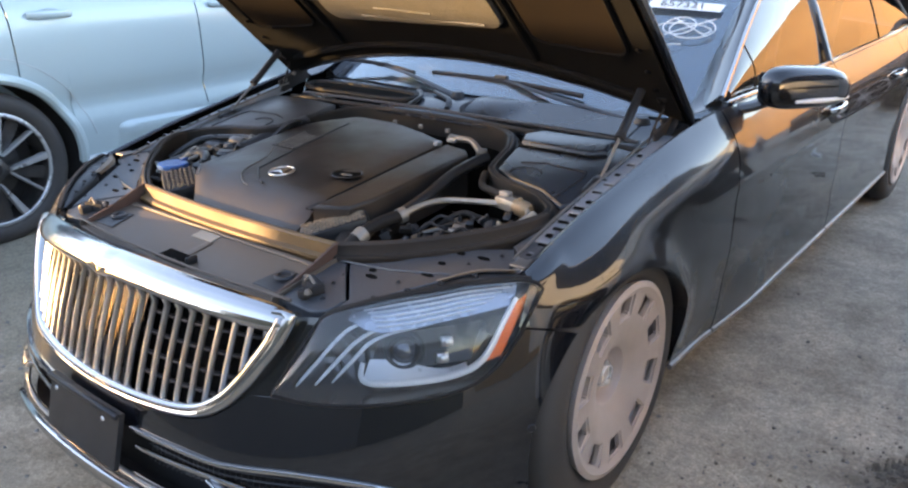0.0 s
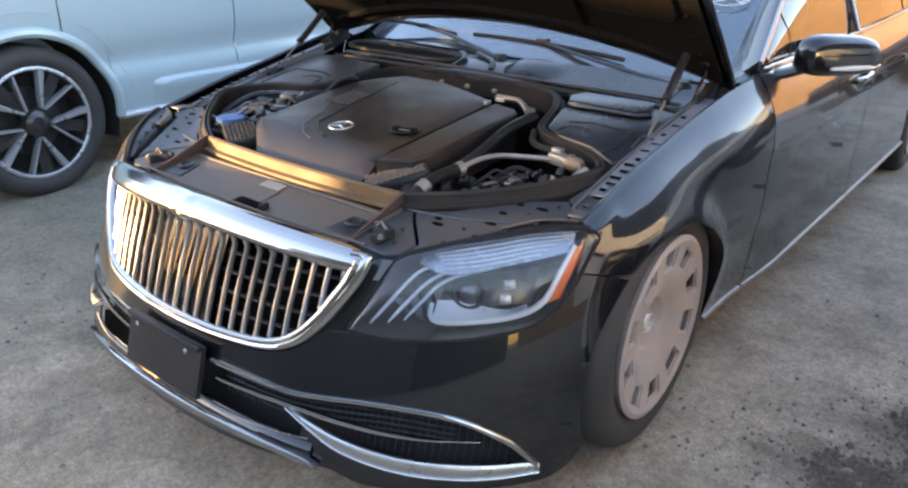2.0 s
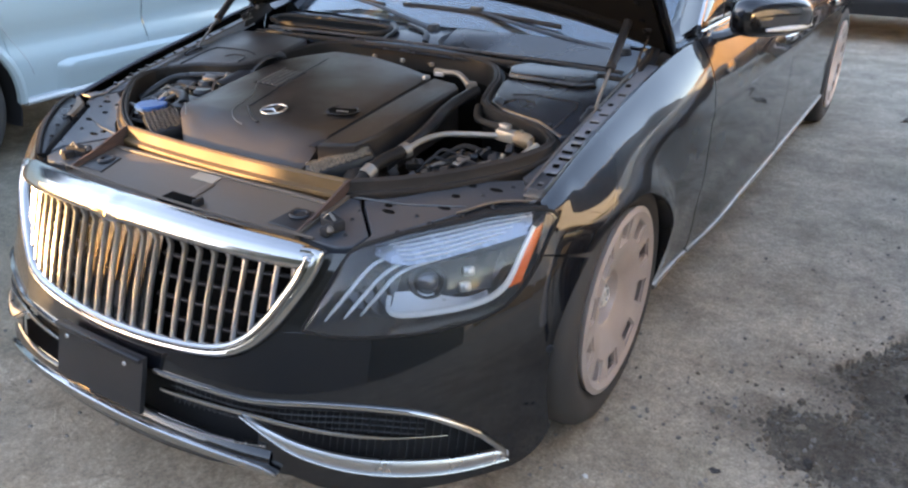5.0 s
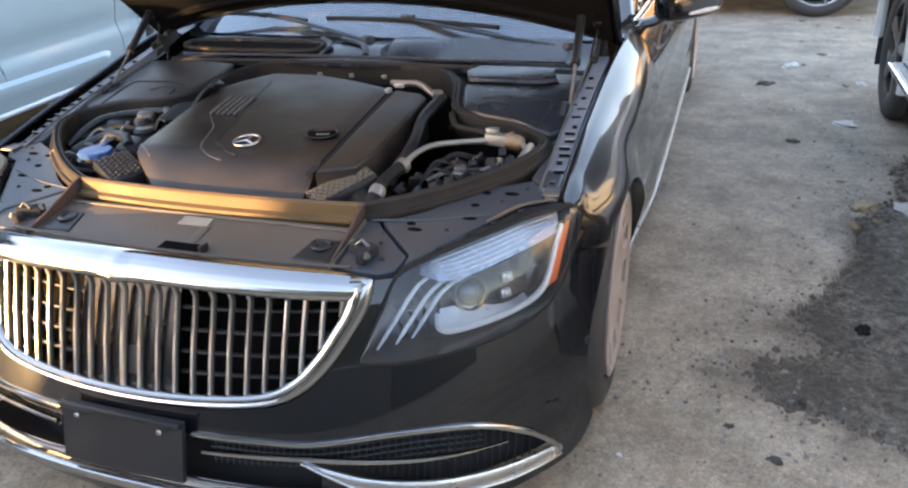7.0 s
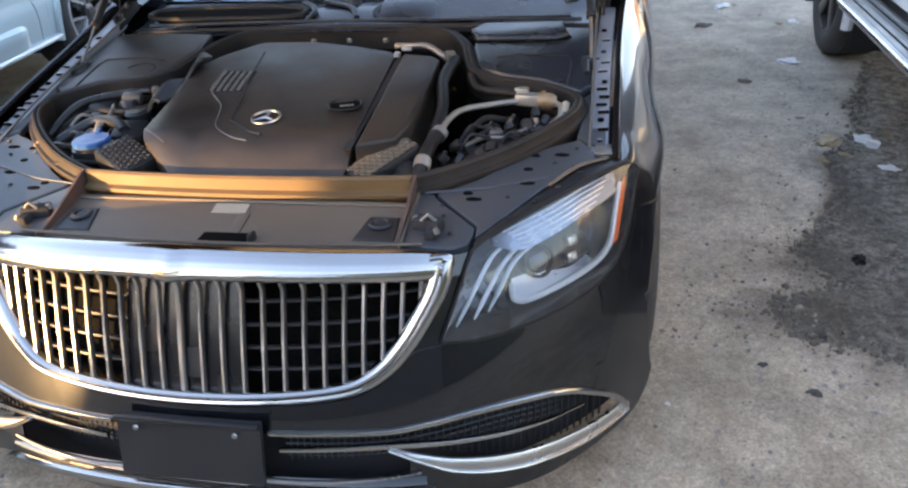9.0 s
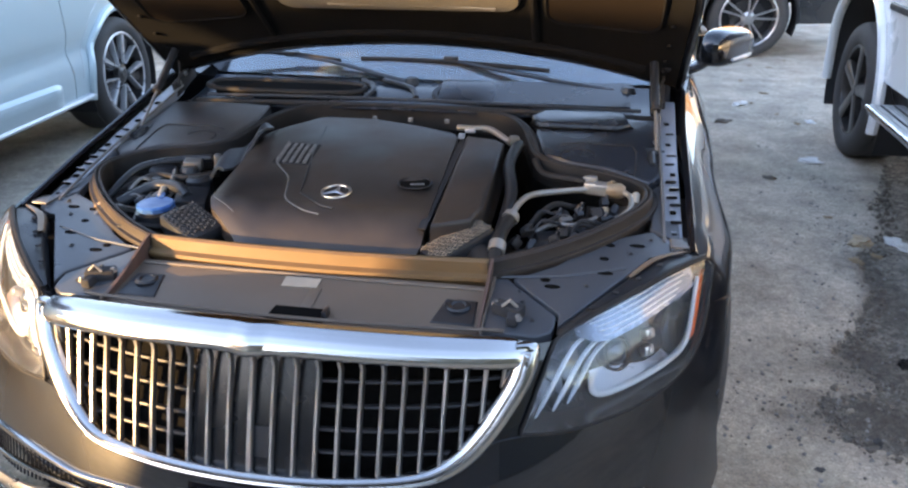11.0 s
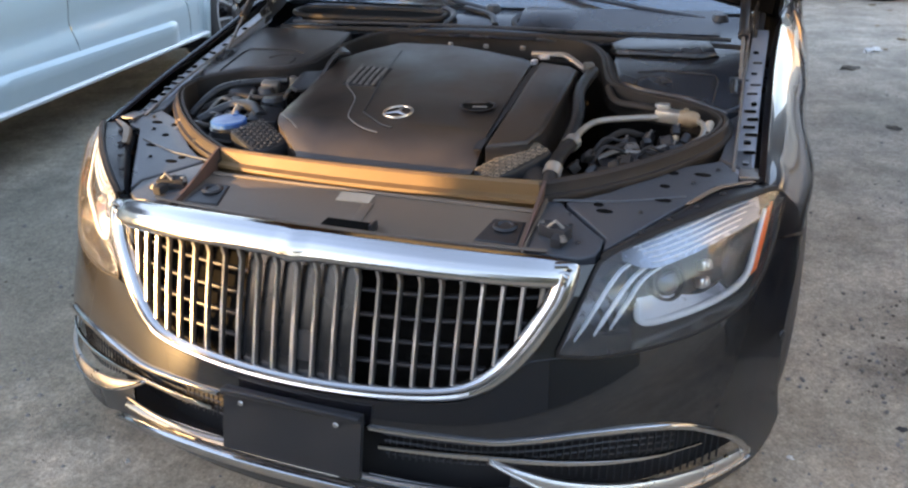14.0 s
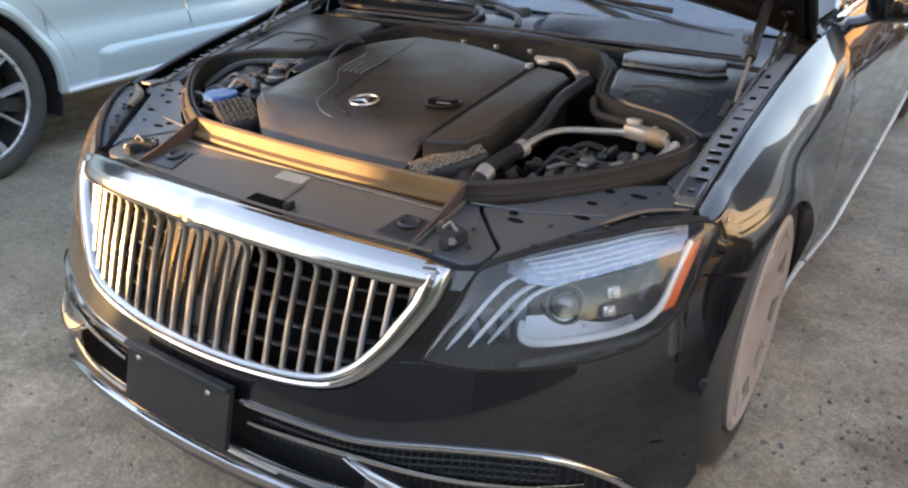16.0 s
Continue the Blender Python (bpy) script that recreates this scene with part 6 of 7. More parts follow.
# air ducts with a honeycomb face
for s, (cx, cy, L, W2, turn) in ((1, (0.310, 0.565, 0.17, 0.075, 0.85)), (-1, (-0.335, 0.560, 0.13, 0.10, -0.5))):
    m = Matrix.Translation((cx, cy, 0.700)) @ Euler((0.10, -s * 0.25, turn if s > 0 else turn)).to_matrix().to_4x4()
    duct = part("air_duct", box(L, W2, 0.05, m, 0.014), M["plastic"], sedan, "intake duct with honeycomb surface")
    bm = bmesh.new()
    for i in range(int(L / 0.016)):
        for j in range(int(W2 / 0.013)):
            u, v = -L / 2 + 0.012 + 0.016 * i + (0.008 if j % 2 else 0), -W2 / 2 + 0.010 + 0.013 * j
            if abs(u) < L / 2 - 0.01:
                ringp = [m @ Vector((u + 0.0062 * math.cos(q), v + 0.0056 * math.sin(q), 0.0265)) for q in [math.pi / 3 * k + 0.52 for k in range(6)]]
                add_tube(bm, ringp, 0.0014, 4, True)
    tagged(part("honeycomb", bm, M["tan_lit_mesh"] if s > 0 else M["plastic"], duct), kind="stuff")
part("duct_hose", tube(smooth_path([(0.30, 0.60, 0.68), (0.36, 0.56, 0.675), (0.395, 0.50, 0.66)], 20), 0.036, 12), M["rubber"], sedan)

# pipes and fittings on the sedan's left
pipe = part("coolant_pipe", tube(smooth_path([(0.412, 0.690, 0.725), (0.425, 0.755, 0.738), (0.452, 0.812, 0.742), (0.52, 0.842, 0.745), (0.590, 0.862, 0.748)], 30), 0.0076, 12), M["pipe"], sedan, "dull aluminium coolant pipe")
part("pipe_hose", tube(smooth_path([(0.398, 0.455, 0.62), (0.398, 0.52, 0.69), (0.400, 0.60, 0.718), (0.412, 0.690, 0.726)], 24), 0.0160, 12), M["rubber"], pipe, "black ribbed hose")
part("hose_clamp", tube([(0.3985, 0.545, 0.700), (0.399, 0.572, 0.710)], 0.0200, 14), M["pipe"], pipe)
part("hose_clamp", tube([(0.410, 0.680, 0.724), (0.414, 0.700, 0.727)], 0.0200, 14), M["pipe"], pipe)
part("valve_block", join(box(0.062, 0.034, 0.030, Matrix.Translation((0.606, 0.868, 0.750)) @ Euler((0, 0.05, -0.12)).to_matrix().to_4x4(), 0.006), box(0.030, 0.022, 0.020, Matrix.Translation((0.592, 0.880, 0.766)), 0.005), tube([(0.572, 0.884, 0.770), (0.585, 0.882, 0.768)], 0.005, 8)), M["pipe"], pipe, "cast aluminium valve block")
part("valve_end", join(tube([(0.632, 0.866, 0.748), (0.640, 0.865, 0.748), (0.664, 0.862, 0.746), (0.676, 0.861, 0.745)], lambda t: 0.020 - 0.006 * (t > 0.9), 16), tube([(0.645, 0.864, 0.760), (0.645, 0.864, 0.772)], 0.006, 8)), M["cast"], pipe, "rust stained round valve end")
part("pipe_stub", tube([(0.628, 0.775, 0.690), (0.632, 0.800, 0.724)], 0.0085, 10), M["cast"], pipe, "rusty pipe stub")
part("return_pipe", tube(smooth_path([(0.672, 0.855, 0.748), (0.690, 0.825, 0.745), (0.688, 0.775, 0.735), (0.660, 0.735, 0.722), (0.632, 0.705, 0.70)], 24), 0.0065, 10), M["pipe"], pipe)
part("pipe_fitting", tube([(0.700, 0.80, 0.735), (0.702, 0.838, 0.748)], 0.010, 10), M["label"], pipe)
for k, (pts, r, mm) in enumerate((
    (((0.44, 0.62, 0.66), (0.50, 0.66, 0.68), (0.58, 0.67, 0.67), (0.66, 0.72, 0.66)), 0.011, "rubber"),
    (((0.46, 0.55, 0.64), (0.52, 0.60, 0.67), (0.55, 0.70, 0.68), (0.53, 0.80, 0.70)), 0.014, "plastic"),
    (((0.60, 0.62, 0.64), (0.63, 0.69, 0.68), (0.61, 0.76, 0.70), (0.56, 0.79, 0.69)), 0.008, "rubber"),
    (((0.47, 0.70, 0.69), (0.51, 0.73, 0.70), (0.57, 0.74, 0.70), (0.62, 0.78, 0.71)), 0.006, "alu"),
    (((0.66, 0.90, 0.74), (0.55, 0.92, 0.75), (0.47, 0.95, 0.75), (0.44, 1.0, 0.77)), 0.010, "rubber"),
    (((0.395, 0.62, 0.70), (0.40, 0.80, 0.745), (0.375, 0.95, 0.77), (0.385, 1.08, 0.79)), 0.016, "plastic"),
    (((0.36, 1.09, 0.79), (0.30, 1.125, 0.815), (0.25, 1.130, 0.815), (0.20, 1.15, 0.81)), 0.009, "alu"))):
    part("engine_hose", tube(smooth_path(pts, 24), r, 10), M[mm], sedan, "engine hose")
for x, y, z, sx, sy, sz, mm in ((0.50, 0.70, 0.66, 0.06, 0.05, 0.05, "plastic"), (0.58, 0.735, 0.675, 0.05, 0.045, 0.05, "plastic"), (0.535, 0.765, 0.69, 0.035, 0.03, 0.04, "alu"), (0.62, 0.80, 0.69, 0.05, 0.05, 0.05, "plastic"), (0.47, 0.64, 0.63, 0.07, 0.06, 0.06, "dark"), (0.60, 0.66, 0.63, 0.08, 0.05, 0.05, "plastic"), (0.372, 1.075, 0.80, 0.03, 0.022, 0.03, "alu")):
    part("engine_fitting", box(sx, sy, sz, Matrix.Translation((x, y, z)) @ Euler((0.2, 0.1, 0.5)).to_matrix().to_4x4(), 0.007), M[mm], sedan)
for k in range(16):
    x, y = 0.45 + 0.22 * random.random(), 0.56 + 0.26 * random.random()
    z = 0.655 + 0.04 * random.random() + 0.1 * (y - 0.6)
    if k % 2:
        part("engine_fitting", box(0.018 + 0.018 * random.random(), 0.016 + 0.012 * random.random(), 0.03, Matrix.Translation((x, y, z)) @ Euler((random.random(), random.random(), 3 * random.random())).to_matrix().to_4x4(), 0.006), M[("plastic", "dark", "alu")[k % 3]], sedan)
    else:
        part("engine_hose", tube(smooth_path([(x - 0.05, y - 0.04, z - 0.03), (x, y, z + 0.01), (x + 0.05, y + 0.02, z), (x + 0.07, y + 0.07, z - 0.02)], 14), 0.005 + 0.006 * random.random(), 8), M["rubber"], sedan, "engine hose")
for k in range(34):
    s = 1 if k % 2 else -1
    x, y = s * (0.43 + 0.22 * random.random()), 0.60 + 0.26 * random.random()
    z = 0.672 + 0.035 * random.random() + 0.12 * (y - 0.6)
    kind = ("alu", "plastic", "cast", "dark", "tray", "rubber")[k % 6]
    if k % 3:
        part("small_fitting", join(box(0.012 + 0.018 * random.random(), 0.010 + 0.014 * random.random(), 0.022, Matrix.Translation((x, y, z)) @ Euler((random.random(), random.random(), 3 * random.random())).to_matrix().to_4x4(), 0.003), tube([(x, y, z), (x + 0.008, y + 0.006, z + 0.018)], 0.005, 8)), M[kind], sedan)
    else:
        part("small_line", tube(smooth_path([(x - 0.035, y - 0.03, z - 0.02), (x - 0.01, y + 0.005, z + 0.012), (x + 0.02, y + 0.012, z + 0.008), (x + 0.045, y + 0.05, z - 0.012)], 14), 0.0035 + 0.002 * random.random(), 6), M[kind], sedan)
# reservoir and fittings on the sedan's right
res = part("reservoir", join(tube([(-0.458, 0.615, 0.60), (-0.458, 0.615, 0.715)], 0.050, 20), tube([(-0.458, 0.615, 0.71), (-0.458, 0.615, 0.732)], 0.036, 20)), M["plastic"], sedan, "washer reservoir with blue cap")
cap = bmesh.new()
n = 48
ringa = [[cap.verts.new((-0.458 + r * math.cos(q) * (1 + (0.03 if (j // 2) % 2 else 0)), 0.615 + r * math.sin(q) * (1 + (0.03 if (j // 2) % 2 else 0)), z)) for j, q in enumerate([2 * math.pi * j / n for j in range(n)])] for r, z in ((0.044, 0.722), (0.045, 0.732), (0.041, 0.736))]
for a, b in zip(ringa, ringa[1:]):
    for j in range(n):
        cap.faces.new((a[j], a[(j + 1) % n], b[(j + 1) % n], b[j]))
cap.faces.new(ringa[-1])
part("cap", cap, M["blue"], res, "blue ribbed filler cap")
part("cap_strap", tube(smooth_path([(-0.458, 0.645, 0.738), (-0.470, 0.672, 0.738), (-0.490, 0.680, 0.728), (-0.50, 0.675, 0.71)], 14), 0.007, 6, flat=0.5), M["blue"], res)
part("reservoir_tip", tube([(-0.470, 0.655, 0.735), (-0.478, 0.690, 0.748)], 0.006, 8), M["label"], res)
for k, (pts, r, mm) in enumerate((
    (((-0.62, 0.70, 0.69), (-0.55, 0.76, 0.72), (-0.47, 0.74, 0.73), (-0.42, 0.70, 0.72)), 0.016, "plastic"),
    (((-0.66, 0.78, 0.70), (-0.58, 0.82, 0.73), (-0.48, 0.80, 0.735), (-0.40, 0.84, 0.74)), 0.009, "rubber"),
    (((-0.56, 0.58, 0.65), (-0.53, 0.55, 0.69), (-0.47, 0.55, 0.70), (-0.42, 0.57, 0.69)), 0.007, "rubber"),
    (((-0.55, 0.62, 0.66), (-0.52, 0.68, 0.71), (-0.50, 0.75, 0.73), (-0.53, 0.84, 0.74)), 0.006, "alu"),
    (((-0.68, 0.74, 0.69), (-0.64, 0.84, 0.74), (-0.55, 0.90, 0.75), (-0.46, 0.92, 0.755)), 0.011, "plastic"),
    (((-0.52, 0.57, 0.66), (-0.56, 0.62, 0.69), (-0.60, 0.67, 0.69), (-0.62, 0.75, 0.70)), 0.006, "rubber"))):
    part("engine_hose", tube(smooth_path(pts, 24), r, 10), M[mm], sedan, "engine hose")
for x, y, z, r in ((-0.44, 0.80, 0.735, 0.034), (-0.50, 0.86, 0.74, 0.026), (-0.56, 0.80, 0.725, 0.02)):
    part("round_fitting", tube([(x, y, z - 0.06), (x, y, z), (x, y, z + 0.008)], lambda t: r * (1 - 0.25 * (t > 0.9)), 18), M["plastic"], sedan)
for x, y, z, sx, sy, sz, mm in ((-0.50, 0.885, 0.745, 0.05, 0.035, 0.03, "alu"), (-0.43, 0.895, 0.755, 0.02, 0.02, 0.045, "alu"), (-0.58, 0.86, 0.72, 0.07, 0.05, 0.04, "plastic"), (-0.42, 0.72, 0.70, 0.08, 0.09, 0.05, "plastic"), (-0.60, 0.76, 0.68, 0.07, 0.07, 0.05, "dark")):
    part("engine_fitting", box(sx, sy, sz, Matrix.Translation((x, y, z)) @ Euler((0.15, 0.1, 0.3)).to_matrix().to_4x4(), 0.007), M[mm], sedan)
part("heat_sleeve", grid(lambda u, v: (-0.372 + 0.045 * v - 0.035 * (1 - u), 0.80 + 0.26 * u, 0.745 + 0.055 * u + 0.018 * math.sin(7 * u + 3 * v) + 0.02 * v), lin(0, 1, 14), lin(-0.5, 1, 6), 0.008), M["tray"], sedan, "crumpled grey insulation mat")

# ---- open hood ----
HA = radians(42)
HC, HS = math.cos(HA), math.sin(HA)
def hood_at(x, v, n):
    return Vector((x, 1.44 - v * HC + n * HS, 0.90 + v * HS + n * HC))
hood_rear = lambda x: 0.128 * (1 - (x / 0.83) ** 2)
hood_front = lambda x: 1.16 - 0.17 * abs(x / 0.7) ** 2.4
hood_half = spl((0, 0.832), (0.3, 0.832), (0.7, 0.815), (1.0, 0.77), (1.2, 0.68))
crown = lambda x: 0.055 * (1 - (abs(x) / 0.83) ** 2.2)
def hood_skin(off):
    def f(u, k):
        xr = 0.832 * u
        v = hood_rear(xr) + (hood_front(0.72 * u) - hood_rear(xr)) * k
        x = u * hood_half(v)
        return hood_at(x, v, crown(x) + off)
    return f
hood = part("hood", grid(hood_skin(0.0), lin(-1, 1, 48), lin(0, 1, 30), 0.003), M["paint"], sedan, "open black hood with dark insulation")
part("hood_inner", grid(hood_skin(-0.028), lin(-0.985, 0.985, 48), lin(0.02, 0.985, 30), 0.004), M["insul"], hood, "black inner hood lining")
edge = [Vector(hood_skin(-0.012)(u, 0)) for u in lin(-1, 1, 40)] + [Vector(hood_skin(-0.012)(1, k)) for k in lin(0.03, 1, 24)] + [Vector(hood_skin(-0.012)(u, 1)) for u in lin(0.96, -1, 30)] + [Vector(hood_skin(-0.012)(-1, k)) for k in lin(0.97, 0.03, 24)]
part("hood_hem", tube(edge, 0.014, 8, True), M["paint"], hood)
def hood_pad(x0, x1, v0, v1, off, r=0.05, n=10):
    pts = []
    for cx, cv, a in ((x1 - r, v0 + r, -90), (x1 - r, v1 - r, 0), (x0 + r, v1 - r, 90), (x0 + r, v0 + r, 180)):
        pts += [(cx + r * math.cos(radians(a + 90 * j / 6)), cv + r * math.sin(radians(a + 90 * j / 6))) for j in range(7)]
    return pts
def hood_plate(pts, off, depth):
    bm = bmesh.new()
    cx, cv = sum(p[0] for p in pts) / len(pts), sum(p[1] for p in pts) / len(pts)
    rings = []
    for k in (1.0, 0.985, 0.93, 0.7, 0.4, 0.15):
        d = depth if k < 0.99 else 0
        rings.append([bm.verts.new(hood_at(cx + (x - cx) * k, cv + (v - cv) * k, crown(cx + (x - cx) * k) + off - d)) for x, v in pts])
    for a, b in zip(rings, rings[1:]):
        for j in range(len(pts)):
            bm.faces.new((a[j], a[(j + 1) % len(pts)], b[(j + 1) % len(pts)], b[j]))
    bm.faces.new(rings[-1])
    bmesh.ops.recalc_face_normals(bm, faces=bm.faces)
    return bm
pad = part("heat_shield", hood_plate(hood_pad(-0.33, 0.37, 0.335, 0.98, 0), -0.032, 0.012), M["foil"], hood, "quilted silver heat shield lit by low sun")
for a, b in (((-0.18, 0.36), (0.30, 0.352)), ((-0.10, 0.40), (0.12, 0.385))):
    part("shield_crease", tube([hood_at(a[0] + (b[0] - a[0]) * t, a[1] + (b[1] - a[1]) * t, crown(a[0] + (b[0] - a[0]) * t) - 0.046) for t in lin(0, 1, 10)], 0.004, 6), M["foil"], pad)
for s in (1, -1):
    sp = [(s * x, v) for x, v in hood_pad(0.44, 0.745, 0.295, 0.86, 0, 0.045)]
    part("side_lining", hood_plate(sp, -0.032, 0.006), M["felt"], hood, "brownish felt lining panel")
    part("lining_frame", tube([hood_at(x, v, crown(x) - 0.036) for x, v in sp], 0.006, 6, True), M["insul"], hood)
    part("inner_rib", tube([hood_at(s * 0.405, v, crown(0.4) - 0.034) for v in lin(0.20, 0.98, 12)], 0.012, 8), M["insul"], hood)
    for v in (0.10, 0.16, 0.24, 0.33):
        part("lining_clip", lathe([(0, 0.008), (0.007, 0.006), (0.009, 0)], 10), M["insul"], hood).matrix_local = Matrix.Translation(hood_at(s * 0.775, v, crown(0.775) - 0.034)) @ Vector((0, -HS, -HC)).to_track_quat("X", "Z").to_matrix().to_4x4()
part("rear_rib", tube([hood_at(x, hood_rear(x) + 0.075, crown(x) - 0.034) for x in lin(-0.72, 0.72, 30)], 0.013, 8), M["insul"], hood)


# ---- other vehicles: built with the front axle at the origin and the nose towards -y ----
def rim_mesh(rr):
    def f():
        return join(lathe([(rr, 0.004), (rr - 0.010, 0.008), (rr - 0.020, 0.002), (rr - 0.026, -0.03), (rr - 0.03, -0.18), (rr, -0.20)], 56))
    return f


def spoke_mesh(rr, kind, sg):
    """One spoke along +y; outer face towards +x."""
    bm = bmesh.new()
    def bar(r0, w0, h0, r1, w1, h1, t0=0.0, t1=0.0):
        rings = [[bm.verts.new((h + dh, r, dw * w / 2 + tw)) for dw, dh in ((-1, 0), (-0.7, 0.007), (0.7, 0.007), (1, 0), (0.8, -0.035), (-0.8, -0.035))] for r, w, h, tw in ((r0, w0, h0, t0), (r1, w1, h1, t1))]
        for j in range(6):
            bm.faces.new((rings[0][j], rings[0][(j + 1) % 6], rings[1][(j + 1) % 6], rings[1][j]))
        bm.faces.new(rings[0][::-1])
        bm.faces.new(rings[1])
    if kind == "double":
        bar(0.076, 0.012, -0.008, rr - 0.018, 0.046 if sg > 0 else 0.017, -0.002, sg * 0.008, sg * 0.096)
    elif kind == "wide":
        bar(0.030, 0.055, -0.008, rr - 0.012, 0.090, 0.000)
    else:
        bar(0.030, 0.018, -0.006, rr - 0.012, 0.022, 0.000, sg * 0.006, sg * 0.050)
    bmesh.ops.recalc_face_normals(bm, faces=bm.faces)
    return bm


def add_spokes(wheel, rr, kind, n, material):
    hub = part("hub", lathe([(0, 0.002), (0.030, 0.002), (0.036, -0.004), (0.060, -0.012), (0.066, -0.04)], 28), M["black_rim"] if kind == "double" else material, wheel)
    for k in range(n if kind == "double" else 0):
        arm = part("spoke_back", tube([(-0.14, 0.03, 0), (-0.14, rr - 0.012, 0)], lambda t: 0.026 + 0.012 * t, 6), M["black_rim"], wheel) if k == 0 else new("spoke_back", arm.data)
        arm.parent = wheel
        arm.matrix_local = Matrix.Diagonal((0.22, 1, 1, 1)) @ Euler((2 * math.pi * (k + 0.0) / n, 0, 0)).to_matrix().to_4x4()
    for sg in ((1,) if kind == "wide" else (1, -1)):
        first = part("spoke", spoke_mesh(rr, kind, sg), material, wheel)
        for k in range(1, n):
            ob = new("spoke", first.data)
            ob.parent = wheel
            ob.matrix_local = Euler((2 * math.pi * k / n, 0, 0)).to_matrix().to_4x4()


def outward_grid(fn, us, vs):
    return outward(grid(fn, us, vs), (0, 1.5, 0.6))


def vehicle(name, label, P):
    car = thing(name, label, "car")
    W, wb, fo, ro, R = P["W"], P["wb"], P["front"], P["rear"], P["R"]
    belt, roof, sill, hood_z = P["belt"], P["roof"], P["sill"], P["hood"]
    paint, ar = P["paint"], R + P.get("gap", 0.07)
    az = R - 0.01
    y0, y1 = -fo, wb + ro
    blunt = P.get("blunt", 4)

    def top(y):
        a = P["cowl"]
        if y < a:
            t = (y - y0) / (a - y0)
            return hood_z - P.get("nose_drop", 0.10) * (1 - t) ** 2 + (belt - hood_z) * max(0, t) ** 3
        return belt + P.get("rise", 0.03) * (y - a) / (y1 - a)

    def half(y, z):
        t = abs((y - (y0 + y1) / 2) / ((y1 - y0) / 2))
        w = W * (1 - P.get("taper", 0.16) * t ** (2 * blunt))
        d = max(0, (top(y) - z))
        w -= P.get("round", 0.06) * math.exp(-d / 0.07)
        w -= 0.05 * max(0, (0.55 - z) / 0.35) ** 2 * P.get("tuck", 1)
        w -= P.get("scallop", 0.0) * math.exp(-((z - 0.62) / 0.07) ** 2)
        return w

    def low(y):
        z = sill
        for c in (0, wb):
            d = ar ** 2 - (y - c) ** 2
            if d > 0:
                z = max(z, az + math.sqrt(d))
        return z

    cuts = [y0 + 0.02, P["cowl"] - 0.12, P["door"], P["door2"], y1 - 0.02]
    names = ("fender", "front_door", "rear_door", "rear_quarter")
    for s in (1, -1):
        for nm, a, b in zip(names, cuts, cuts[1:]):
            ys = sorted(set([round(y, 4) for y in lin(a + 0.004, b - 0.004, 22)] + [round(c + e * (ar - d), 4) for c in (0, wb) for e in (1, -1) for d in (0.0, 0.004, 0.012, 0.03, 0.06) if a + 0.004 < c + e * (ar - d) < b - 0.004]))
            def f(y, v):
                zt, zl = top(y), min(low(y), top(y) - 0.02)
                z = zt + (zl - zt) * v
                return (half(y, z), y, z)
            p = part(nm, flip_x(grid(f, ys, lin(0, 1, 22), 0.004), s), paint, car)
            if nm.endswith("door"):
                hy = b - 0.20
                hz = belt - P.get("handle_drop", 0.10)
                part("door_handle", flip_x(tube([(half(hy + t, hz) + 0.030 * max(0, math.sin(math.pi * (t + 0.11) / 0.22)) ** 0.4, hy + t, hz) for t in lin(-0.108, 0.108, 12)], 0.012, 8, flat=1.4), s), P.get("handle", paint), p)
                part("handle_cup", flip_x(grid(lambda u, v: (half(hy, hz) + 0.001 + 0.0 * u, hy + 0.07 * u * math.sqrt(max(0, 1 - v * v)), hz + 0.03 * v), lin(-1, 1, 8), lin(-1, 1, 8), 0.001), s), M["dark"] if P.get("dark_cup") else paint, p)
        # flares
        for c in (0, wb):
            q0, q1 = (-8, 188)
            pts = [Vector((half(c + (ar + 0.012) * math.cos(q), az + (ar + 0.012) * math.sin(q)) + 0.006, c + (ar + 0.012) * math.cos(q), az + (ar + 0.012) * math.sin(q))) for q in [radians(a) for a in range(q0, q1, 6)]]
            part("arch_flare", flip_x(tube(pts, P.get("flare", 0.018), 8), s), P.get("clad", paint), car)
            if "seam" in P:
                rs = ar + P["seam"]
                part("arch_seam", flip_x(tube([(half(c + rs * math.cos(q), az + rs * math.sin(q)) + 0.001, c + rs * math.cos(q), az + rs * math.sin(q)) for q in [radians(a) for a in range(10, 172, 4)]], 0.0022, 5), s), M["silver_clad"], car)
            part("wheel_liner", flip_x(grid(lambda q, v: (W - 0.03 - 0.30 * v, c + (ar + 0.01) * math.cos(q), az + (ar + 0.01) * math.sin(q)), lin(radians(-20), radians(200), 26), (0, 0.5, 1), 0.004), s), M["dark"], car)
            m = Matrix.Translation((s * (W - 0.035), c, R)) @ Euler((0, 0, 0 if s > 0 else math.pi)).to_matrix().to_4x4() @ Euler((radians(P.get("spin", 10)), 0, 0)).to_matrix().to_4x4()
            wl = put_wheel(car, m, P["wheel_label"], R, P["rr"], 0.25, rim_mesh(P["rr"]), P["rim"])
            add_spokes(wl, P["rr"], P["spokes"], 5, P.get("rim_face", P["rim"]) if P["spokes"] == "double" and "rim_face" in P else P["rim"])
